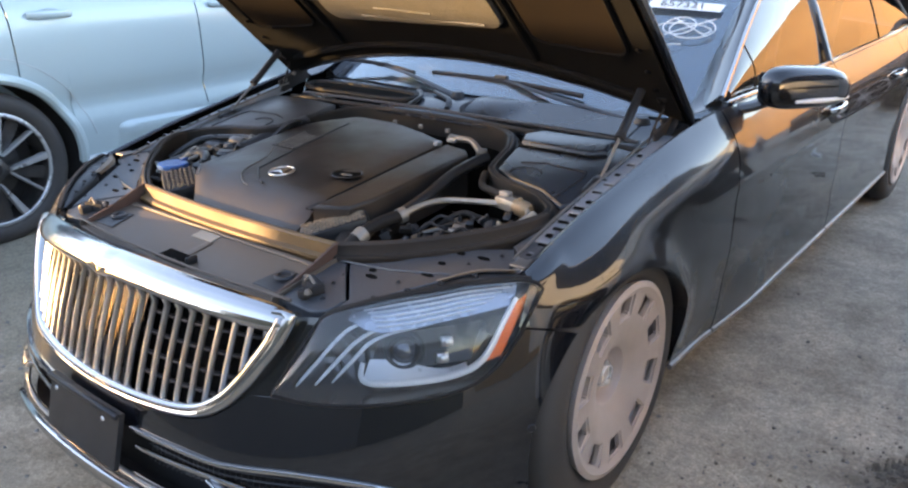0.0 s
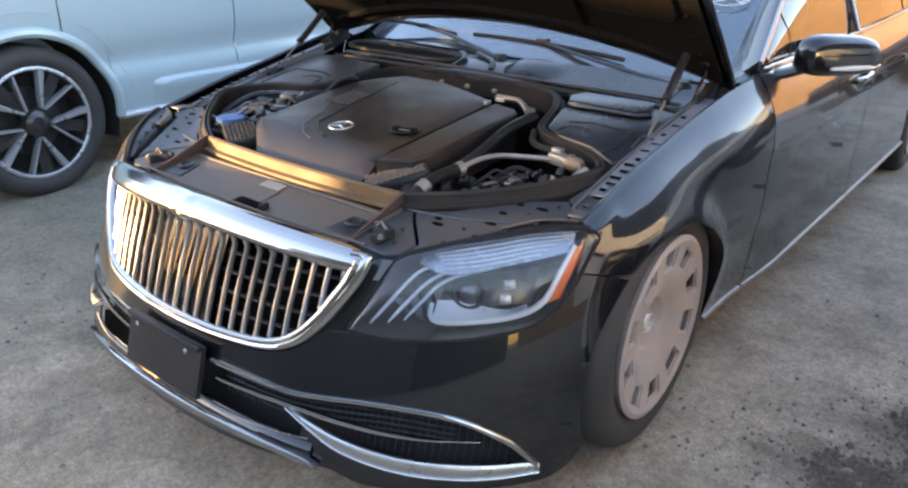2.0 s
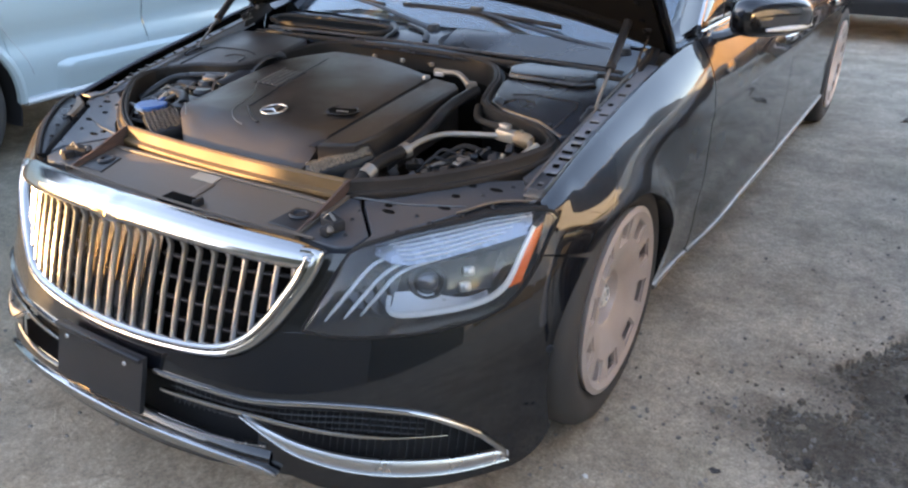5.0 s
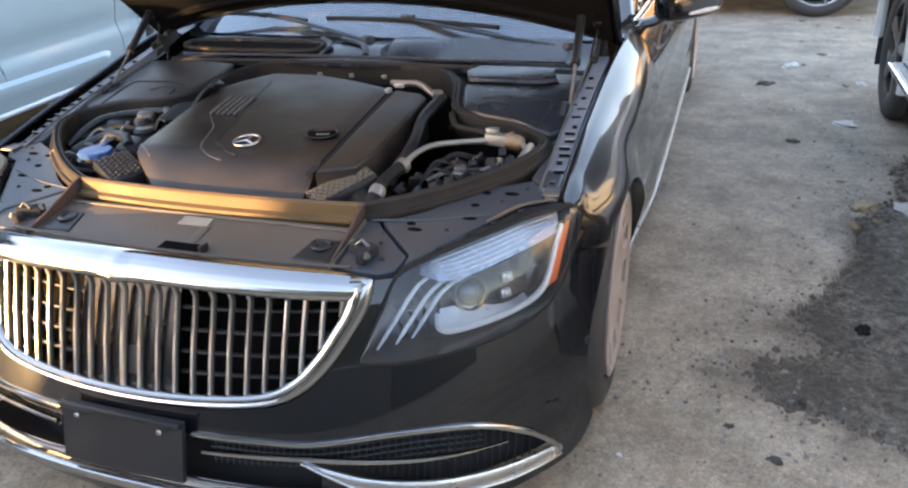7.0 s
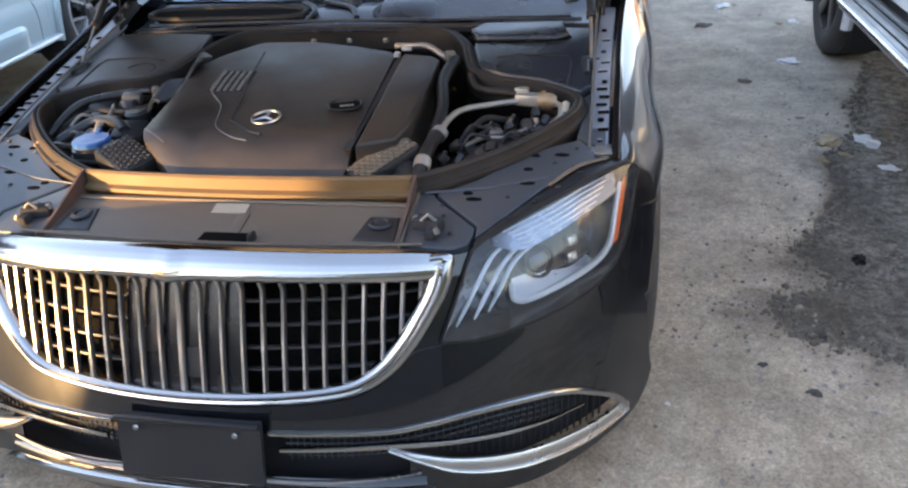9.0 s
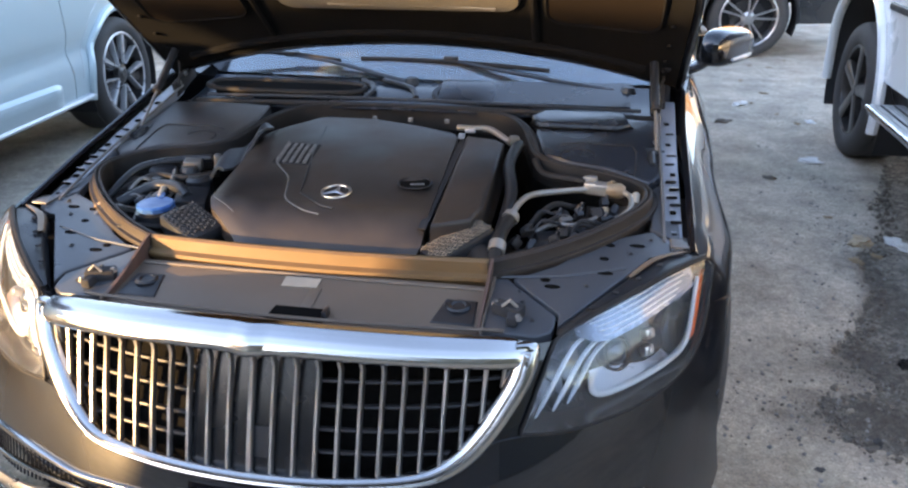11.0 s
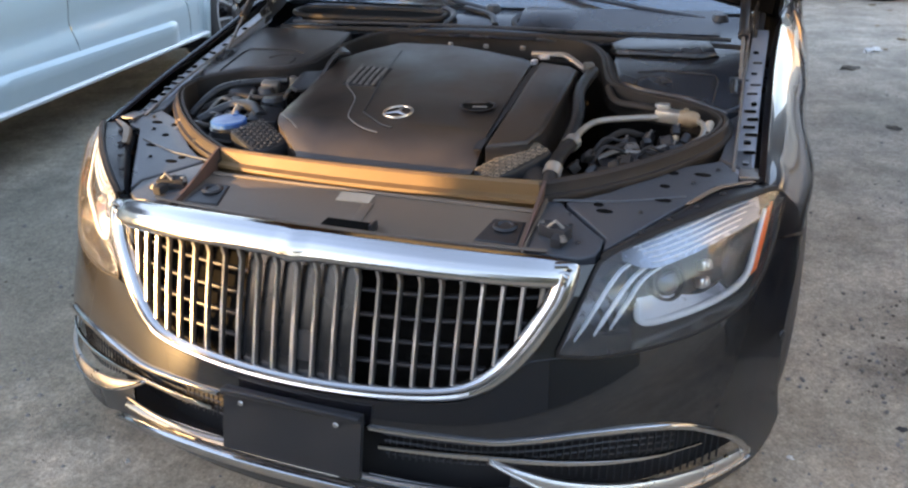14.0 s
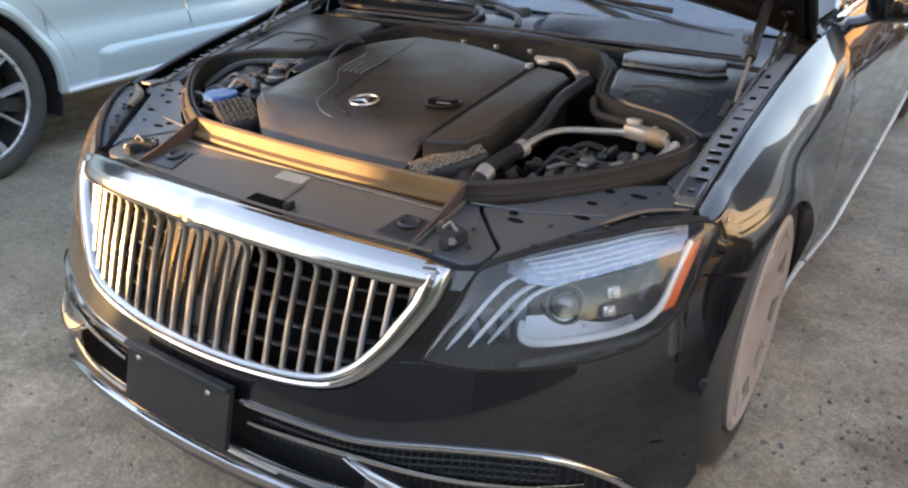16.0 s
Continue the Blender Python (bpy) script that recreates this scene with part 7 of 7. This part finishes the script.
            if "rim_face" in P:
                part("rim_ring", lathe([(P["rr"] + 0.001, 0.005), (P["rr"] - 0.006, 0.010), (P["rr"] - 0.013, 0.010), (P["rr"] - 0.018, 0.004)], 56), P["rim_face"], wl)
        # cladding along the doors
        if "clad" in P:
            ya, yb = P.get("clad_y", (ar + 0.04, wb - ar - 0.04))
            prof = ((-0.085, -0.012), (-0.095, -0.008), (-0.112, -0.004), (-0.125, 0.012), (-0.135, 0.026), (-0.16, 0.032), (-0.19, 0.022), (-0.27, 0.004))
            part("door_cladding", flip_x(grid(lambda y, k: (half(y, 0.50) + (prof[k][1] + 0.02) * min(1, (y - ya) / 0.10, (yb - y) / 0.10) - 0.02, y, P["clad_z"] + prof[k][0] + P.get("clad_rise", 0.0) * (y / wb)), lin(ya, yb, 30), range(8), 0.004), s), P["clad"], car, "raised lower door cladding")
            part("sill_trim", flip_x(tube([(half(y, sill) + 0.012, y, sill + 0.012) for y in lin(ar + 0.02, wb - ar - 0.02, 16)], 0.024, 8, flat=0.8), s), P.get("trim", M["satin"]), car, "bright sill trim")
        if "step" in P:
            ya, yb, zs = ar + 0.26, wb - ar - 0.02, sill - 0.06
            stp = part("running_board", flip_x(box(0.17, yb - ya, 0.045, Matrix.Translation((W + 0.045, (ya + yb) / 2, zs - 0.02)), 0.014), s), P["step"], car, "ribbed metal running board")
            for k in range(5):
                part("step_rib", flip_x(box(0.008, yb - ya - 0.08, 0.006, Matrix.Translation((W - 0.01 + 0.03 * k, (ya + yb) / 2, zs + 0.0045)), 0.002), s), M["rubber"] if k % 2 else P["step"], stp)
            part("step_edge", flip_x(tube([(W + 0.13, y, zs - 0.012) for y in (ya, yb)], 0.012, 8), s), M["chrome"], stp)
            part("rocker", flip_x(grid(lambda y, v: (W - 0.03 - 0.05 * v, y, sill - 0.0 - 0.12 * v), lin(ar, wb - ar, 6), lin(0, 1, 3), 0.004), s), M["plastic"], car)
            part("side_moulding", flip_x(tube([(half(y, belt - 0.32) + 0.006, y, belt - 0.32) for y in lin(P["cowl"] - 0.1, y1 - 0.1, 20)], 0.016, 8, flat=1.3), s), P.get("mould", M["plastic"]), car)
    # ends
    for nm, ye, sg in (("front_bumper", y0, -1), ("rear_bumper", y1, 1)):
        part(nm, grid(lambda u, v: (u * (half(ye - sg * 0.02, sill + v * (top(ye) - sill))), ye + sg * (0.06 * (1 - abs(u) ** 4)) - sg * 0.02, sill + v * (top(ye - sg * 0.02) - sill)), lin(-1, 1, 20), lin(0, 1, 12), 0.004), paint, car)
    part("hood", grid(lambda u, y: (u * (half(y, top(y)) - 0.004), y, top(y) + 0.05 * (1 - u * u)), lin(-1, 1, 14), lin(y0, P["cowl"] - 0.05, 14), 0.004), paint, car)
    c0, c1 = P["cowl"] - 0.05, P["tail"]
    r0, r1 = P["roof0"], P["roof1"]
    rw = W - P.get("lean", 0.22)
    part("roof", grid(lambda u, v: (u * rw, r0 + (r1 - r0) * v, roof + 0.03 * (1 - u * u) - 0.02 * abs(2 * v - 1) ** 2), lin(-1, 1, 12), lin(0, 1, 12), 0.006), paint, car)
    part("windshield", outward_grid(lambda u, v: (u * (W - 0.13 + (rw - W + 0.13) * v), c0 + (r0 - c0) * v, belt + 0.02 + (roof - belt - 0.02) * v + 0.03 * (1 - u * u)), lin(-1, 1, 10), lin(0, 1, 8)), M["glass"], car)
    part("rear_window", outward_grid(lambda u, v: (u * (W - 0.13 + (rw - W + 0.13) * v), c1 + (r1 - c1) * v, top(c1) + 0.02 + (roof - top(c1) - 0.02) * v + 0.03 * (1 - u * u)), lin(-1, 1, 10), lin(0, 1, 8)), M["glass"], car)
    part("trunk", grid(lambda u, v: (u * (half(c1, top(c1)) - 0.004), c1 + (y1 - c1 - 0.02) * v, top(c1 + (y1 - c1) * v) + 0.02 * (1 - u * u)), lin(-1, 1, 8), lin(0, 1, 4), 0.004), paint, car)
    for s in (1, -1):
        for a, b in ((0.06, 0.36), (0.39, 0.68), (0.71, 0.94)):
            def f(t, v):
                lo = Vector((W - 0.065, c0 + (c1 - c0) * t, top(c0 + (c1 - c0) * t) + 0.004))
                hi = Vector((rw + 0.01, r0 + (r1 - r0) * t, roof - 0.02))
                return lo + (hi - lo) * v
            part("side_window", outward(flip_x(grid(f, lin(a, b, 6), lin(0.03, 0.97, 5)), s), (0, 1.5, 0.6)), M["glass"], car)
        part("cabin_side", flip_x(grid(lambda t, v: Vector((W - 0.08, c0 + (c1 - c0) * t, top(c0 + (c1 - c0) * t))).lerp(Vector((rw - 0.006, r0 + (r1 - r0) * t, roof)), v), lin(0, 1, 10), lin(0, 1, 5), 0.004), s), M["gloss"], car)
    part("floor_pan", box(2 * W - 0.4, wb + 0.6, 0.05, Matrix.Translation((0, wb / 2, sill + 0.02))), M["dark"], car)
    return car


suv = vehicle("silver_suv", "pale silver family SUV with bright lower door trim", dict(
    W=0.985, wb=2.93, front=0.87, rear=1.02, R=0.37, rr=0.275, belt=1.13, roof=1.70, sill=0.315, hood=1.05, cowl=0.75, door=1.66, door2=2.74, tail=3.70, roof0=1.55, roof1=3.55, paint=M["silver_paint"], clad=M["silver_paint"], clad_z=0.575, clad_rise=0.045, clad_y=(0.735, 2.31), trim=M["silver_clad"], flare=0.026, gap=0.06, handle_drop=0.065, scallop=0.028, spin=-15, seam=0.105, blunt=2, taper=0.25,
    spokes="double", rim=M["black_rim"], rim_face=M["bright_rim"], wheel_label="black and silver five double-spoke wheel"))
# it faces away: rear wheel beside the sedan's nose
suv_turn = Euler((0, 0, math.pi + radians(5.84))).to_matrix().to_4x4()
suv.matrix_world = Matrix.Translation(Vector((-2.29, 0.785, 0)) - suv_turn @ Vector((-0.95, 2.93, 0))) @ suv_turn

offroader = vehicle("white_offroader", "white boxy off-roader with running board and black wheels", dict(
    W=0.93, wb=2.85, front=0.75, rear=0.80, R=0.385, rr=0.262, belt=1.24, roof=1.93, sill=0.56, hood=1.18, cowl=0.62, door=1.55, door2=2.35, tail=3.55, roof0=0.95, roof1=3.50, lean=0.12, paint=M["white_paint"], flare=0.03, gap=0.22, step=M["step"], blunt=12, round=0.02, tuck=0.0, nose_drop=0.02, handle_drop=0.14,
    spokes="wide", rim=M["black_rim"], wheel_label="black five-spoke wheel"))
offroader.matrix_world = Matrix.Translation((2.05 + 0.895, 3.86, 0)) @ Euler((0, 0, math.pi + radians(-1))).to_matrix().to_4x4()

dark_suv = vehicle("charcoal_suv", "charcoal SUV with silver Y-spoke wheels", dict(
    W=0.96, wb=2.90, front=0.90, rear=0.95, R=0.375, rr=0.275, belt=1.08, roof=1.68, sill=0.33, hood=1.02, cowl=0.80, door=1.75, door2=2.70, tail=3.6, roof0=1.6, roof1=3.4, paint=M["dark_paint"], clad=M["plastic"], clad_z=0.52, flare=0.02, gap=0.06,
    spokes="y", rim=M["grey_rim"], wheel_label="silver Y-spoke wheel"))
dark_suv.matrix_world = Matrix.Translation((1.93, 7.05 + 0.925, 0)) @ Euler((0, 0, radians(-90 + 180))).to_matrix().to_4x4() @ Matrix.Diagonal((1, 1, 1, 1))

black_car = vehicle("black_crossover", "black crossover with chrome grille and bumper trim", dict(
    W=0.94, wb=2.80, front=0.88, rear=0.90, R=0.36, rr=0.255, belt=1.02, roof=1.60, sill=0.28, hood=0.98, cowl=0.80, door=1.70, door2=2.60, tail=3.5, roof0=1.6, roof1=3.2, paint=M["dark_paint"], flare=0.015, gap=0.06, blunt=3,
    spokes="double", rim=M["black_rim"], wheel_label="black alloy wheel"))
for k in range(6):
    z = 0.52 + 0.055 * k
    part("grille_bar", tube([(u * 0.50, -0.88 - 0.055 * (1 - abs(u * 0.55) ** 4), z) for u in lin(-1, 1, 14)], 0.009, 6), M["chrome"], black_car)
part("bumper_trim", tube([(u * 0.86, -0.88 - 0.055 * (1 - abs(u) ** 4), 0.34 + 0.05 * abs(u) ** 3) for u in lin(-1, 1, 24)], 0.012, 8), M["chrome"], black_car, "chrome bumper trim")
for s in (1, -1):
    part("headlight", flip_x(grid(lambda u, v: (0.52 + 0.36 * u, -0.885 - 0.05 * (1 - (0.55 + 0.38 * u) ** 4), 0.72 + 0.12 * v + 0.03 * u), lin(0, 1, 8), lin(0, 1, 4), 0.01), s), M["bulb"], black_car)
black_car.matrix_world = Matrix.Translation((-4.42, 7.15, 0)) @ Euler((0, 0, radians(14))).to_matrix().to_4x4()

# ---- yard walls that close the place, and walls added to block light ----
def wall(name, a, b, h, material, label, t=0.25):
    a, b = Vector((*a, 0)), Vector((*b, 0))
    d = b - a
    m = Matrix.Translation((a + b) / 2 + Vector((0, 0, h / 2 - 0.05))) @ Euler((0, 0, math.atan2(d.y, d.x))).to_matrix().to_4x4()
    return tagged(part(name, box(d.length, t, h + 0.1, m), material), label, "wall", kind="structure")


M["warehouse"] = mat("ochre_render", (0.32, 0.22, 0.125), 0.85, 0, 0, (0.17, 0.115, 0.07), 0.5, 0.4, 20, 0.3)
M["hedge"] = mat("dark_boundary", (0.07, 0.075, 0.06), 0.9, 0, 0, (0.12, 0.10, 0.07), 0.5, 0.5, 10, 0.3)
M["concrete"] = mat("concrete", (0.14, 0.135, 0.125), 0.85, 0, 0, (0.09, 0.08, 0.07), 0.5, 1.0, 60, 0.3)
wall("building_north", (1.5, 34), (22, 34), 7.5, M["warehouse"], "ochre warehouse in low sun behind the yard")
wall("building_north_far", (-9, 38), (1.4, 38), 4.5, M["warehouse"], "lower ochre shed in low sun")
wall("wall_east_far", (20, 24.1), (20, 60), 7.5, M["warehouse"], "ochre warehouse wall in low sun")
wall("wall_east", (20, -9), (20, 24), 3.2, M["warehouse"], "ochre warehouse wall in low sun")
wall("wall_north", (-30, 32), (-2, 32), 3.0, M["hedge"], "unseen dark wall added to close off the horizon")
wall("wall_west", (-26, 0), (-26, 32), 3.0, M["hedge"], "unseen dark wall added to close off the horizon")
# added unseen: these keep the bright horizon out of the bumper's reflections
wall("horizon_block_end", (3.9, -5.2), (8, -3.7), 1.2, M["hedge"], "unseen dark wall added to close off the horizon")
wall("horizon_block_south", (-5, -17), (24, -17), 8.0, M["hedge"], "unseen dark wall added to block the bright south horizon")
# unseen walls added behind the camera: their gap shapes the last sun
K = 6.0
e0 = Vector((-0.16, 0.06)) - K * Vector((travel.x, travel.y))
e1 = Vector((-1.00, 0.55)) - K * Vector((travel.x, travel.y))
wall("shade_wall_right", (e0.x, e0.y), (e0.x + 8.5, e0.y - 1.2), 1.00 + K * abs(travel.z), M["concrete"], "unseen low concrete wall added to shade the sedan's nose")
em = e0 + (e1 - e0) * 0.36
wall("shade_wall_step", (em.x + 0.01, em.y), (e0.x - 0.02, e0.y), 0.22 + K * abs(travel.z), M["concrete"], "unseen low concrete wall added in the sun gap")
wall("shade_wall_sill", (e1.x + 0.02, e1.y), (em.x - 0.01, em.y), 0.20 + K * abs(travel.z), M["concrete"], "unseen low concrete sill added in the sun gap")
# added beam keeps the sun off the rear of the engine bay
wall("shade_beam", (e1.x, e1.y), (e0.x, e0.y), 0.36, M["concrete"], "unseen concrete beam added to shade the engine bay", 0.12).location.z = 0.87 + K * abs(travel.z)
wall("shade_beam_post", (e1.x - 0.02, e1.y - 0.02), (e1.x - 0.26, e1.y + 0.12), 1.20 + K * abs(travel.z), M["concrete"], "unseen concrete post added under the shading beam", 0.25)
wall("shade_wall_left", (e1.x, e1.y), (e1.x - 4.5, e1.y + 7.5), 0.9, M["concrete"], "unseen concrete wall added to shade the ground")

# ---- litter, leaves and stones ----
def crumpled(name, label, category, x, y, r, material, seed, flat=0.35, group=""):
    bm = bmesh.new()
    bmesh.ops.create_icosphere(bm, subdivisions=3, radius=1)
    for v in bm.verts:
        k = 0.75 + 0.55 * noise.noise(v.co * 1.7 + Vector((seed, 0, 0))) + 0.3 * noise.noise(v.co * 4 + Vector((0, seed, 0)))
        v.co = Vector((v.co.x * r * k, v.co.y * r * 0.65 * k, max(-0.3, v.co.z) * r * flat * k))
    ob = part(name, bm, material, None, "", 25)
    ob.matrix_world = Matrix.Translation((x, y, ground_height(x, y) + r * flat * 0.2)) @ Euler((0, 0, seed)).to_matrix().to_4x4()
    return tagged(ob, label, category, group)


crumpled("crumpled_paper", "crumpled tan paper on the broken asphalt edge", "litter", 1.775, 2.41, 0.075, M["tan_paper"], 1.0, 0.5)
crumpled("paper_scrap", "white paper scrap on the soil", "litter", 1.94, 2.47, 0.085, M["paper"], 2.0, 0.25)
crumpled("paper_scrap", "white paper scrap on the soil", "litter", 1.96, 2.18, 0.055, M["paper"], 2.7, 0.15)
crumpled("plastic_scrap", "white plastic scrap on the asphalt", "litter", 1.83, 3.64, 0.09, M["paper"], 3.0, 0.2)
crumpled("paper_scrap", "small pale scrap on the asphalt", "litter", 1.62, 5.0, 0.08, M["paper"], 4.0, 0.3)
crumpled("plastic_scrap", "pale scrap near the running board", "litter", 2.02, 4.55, 0.05, M["paper"], 5.0, 0.2)
crumpled("broken_lump", "chalky white broken lump on the dark soil", "rubble", 1.80, 1.065, 0.05, M["paper"], 15.0, 0.6)
crumpled("bottle_cap", "black plastic lump on dark soil", "litter", 1.645, 1.41, 0.032, M["rubber"], 6.0, 0.8)
crumpled("pebble", "pale pebble on the dark soil", "stone", 1.40, 1.105, 0.016, M["label"], 7.0, 0.8)
crumpled("pebble", "dark clod on the sandy asphalt", "stone", 1.44, 0.97, 0.02, M["tyre"], 8.0, 0.8)
crumpled("pebble", "dark clod on the sandy asphalt", "stone", 1.36, 0.70, 0.025, M["tyre"], 9.0, 0.4)
crumpled("pebble", "dark clod on the sandy asphalt", "stone", 1.53, 0.42, 0.016, M["tyre"], 10.0, 0.7)
crumpled("pebble", "dark clod on the sandy asphalt", "stone", 1.545, 0.38, 0.020, M["tyre"], 11.0, 0.5)
crumpled("pebble", "dark clod on the sandy asphalt", "stone", 0.985, 0.62, 0.010, M["paper"], 12.0, 0.7)
crumpled("pebble", "dark clod on the sandy asphalt", "stone", 1.25, 0.81, 0.016, M["tyre"], 16.0, 0.4)
crumpled("pebble", "dark clod on the bare soil", "stone", 1.71, 0.83, 0.020, M["tyre"], 17.0, 0.6)
crumpled("dry_leaf", "dark curled leaf on the asphalt", "leaf", 1.54, 3.29, 0.05, M["crumb"], 18.0, 0.3)
crumpled("dry_leaf", "dark curled leaf on the asphalt", "leaf", 1.43, 4.47, 0.07, M["crumb"], 19.0, 0.3)
crumpled("dark_clod", "dark clod beside the bumper", "stone", -1.28, 0.72, 0.028, M["tyre"], 13.0, 0.6)
crumpled("paper_scrap", "small pale scrap on the asphalt", "litter", -1.7, 1.75, 0.035, M["paper"], 14.0, 0.3)
for k in range(14):
    x, y = 1.55 + 0.75 * random.random(), 2.0 + 5.0 * random.random()
    crumpled("dry_leaf", "curled dry leaf on the asphalt", "leaf", x, y, 0.022 + 0.02 * random.random(), M["leaf"], 20.0 + k, 0.25, "dry leaves on the yard")

verts, faces = [], []
def stone(x, y, r):
    i = len(verts)
    a0 = random.random() * 6
    z = ground_height(x, y)
    for k in range(5):
        q = a0 + 2 * math.pi * k / 5
        rr = r * (0.75 + 0.5 * random.random())
        verts.append((x + rr * math.cos(q), y + rr * math.sin(q), z - 0.002))
    for k in range(5):
        q = a0 + 0.3 + 2 * math.pi * k / 5
        rr = r * (0.45 + 0.3 * random.random())
        verts.append((x + rr * math.cos(q), y + rr * math.sin(q), z + r * (0.5 + 0.4 * random.random())))
    faces.append([i + 5 + k for k in range(5)])
    for k in range(5):
        faces.append([i + k, i + (k + 1) % 5, i + 5 + (k + 1) % 5, i + 5 + k])
for k in range(2200):
    x, y = random.uniform(-3.5, 3.2), random.uniform(-0.8, 7.5)
    stone(x, y, 0.0018 + 0.004 * random.random() ** 4)
for cx, cy, sx, sy, n in ((1.42, 1.13, 0.2, 0.14, 160), (1.65, 1.5, 0.22, 0.2, 160), (1.9, 2.3, 0.3, 0.5, 900), (1.85, 1.5, 0.22, 0.3, 260), (1.2, 0.7, 0.4, 0.5, 900), (-1.2, 0.4, 0.6, 0.8, 900)):
    for k in range(n):
        stone(random.gauss(cx, sx), random.gauss(cy, sy), 0.0016 + 0.008 * random.random() ** 5)
me = bpy.data.meshes.new("gravel")
me.from_pydata(verts, [], faces)
me.materials.append(M["stone"])
tagged(new("gravel", me), "loose gravel and grit on the yard", "gravel", kind="stuff")

verts, faces = [], []
for cx, cy, sx, sy, n in ((1.42, 1.08, 0.11, 0.07, 600), (1.56, 1.43, 0.10, 0.10, 600), (1.72, 2.0, 0.09, 0.40, 260), (1.2, 1.02, 0.16, 0.15, 60), (1.58, 1.3, 0.15, 0.16, 260), (1.78, 2.35, 0.06, 0.22, 160), (1.45, 0.85, 0.14, 0.25, 60), (1.6, 4.4, 0.4, 0.7, 90), (-1.3, 0.6, 0.4, 0.5, 60)):
    for k in range(n):
        stone(random.gauss(cx, sx), random.gauss(cy, sy), 0.0014 + 0.0062 * random.random() ** 5)
for (x0, y0), (x1, y1) in zip(SOIL[2:20], SOIL[3:21]):
    for k in range(int(240 * math.hypot(x1 - x0, y1 - y0)) + 4):
        t = random.random()
        stone(x0 + (x1 - x0) * t + random.gauss(0.030, 0.026), y0 + (y1 - y0) * t + random.gauss(-0.02, 0.028), 0.003 + 0.013 * random.random() ** 3)
me = bpy.data.meshes.new("soil_crumbs")
me.from_pydata(verts, [], faces)
me.materials.append(M["crumb"])
tagged(new("soil_crumbs", me), "dark crumbs of soil strewn over the asphalt", "soil", kind="stuff")
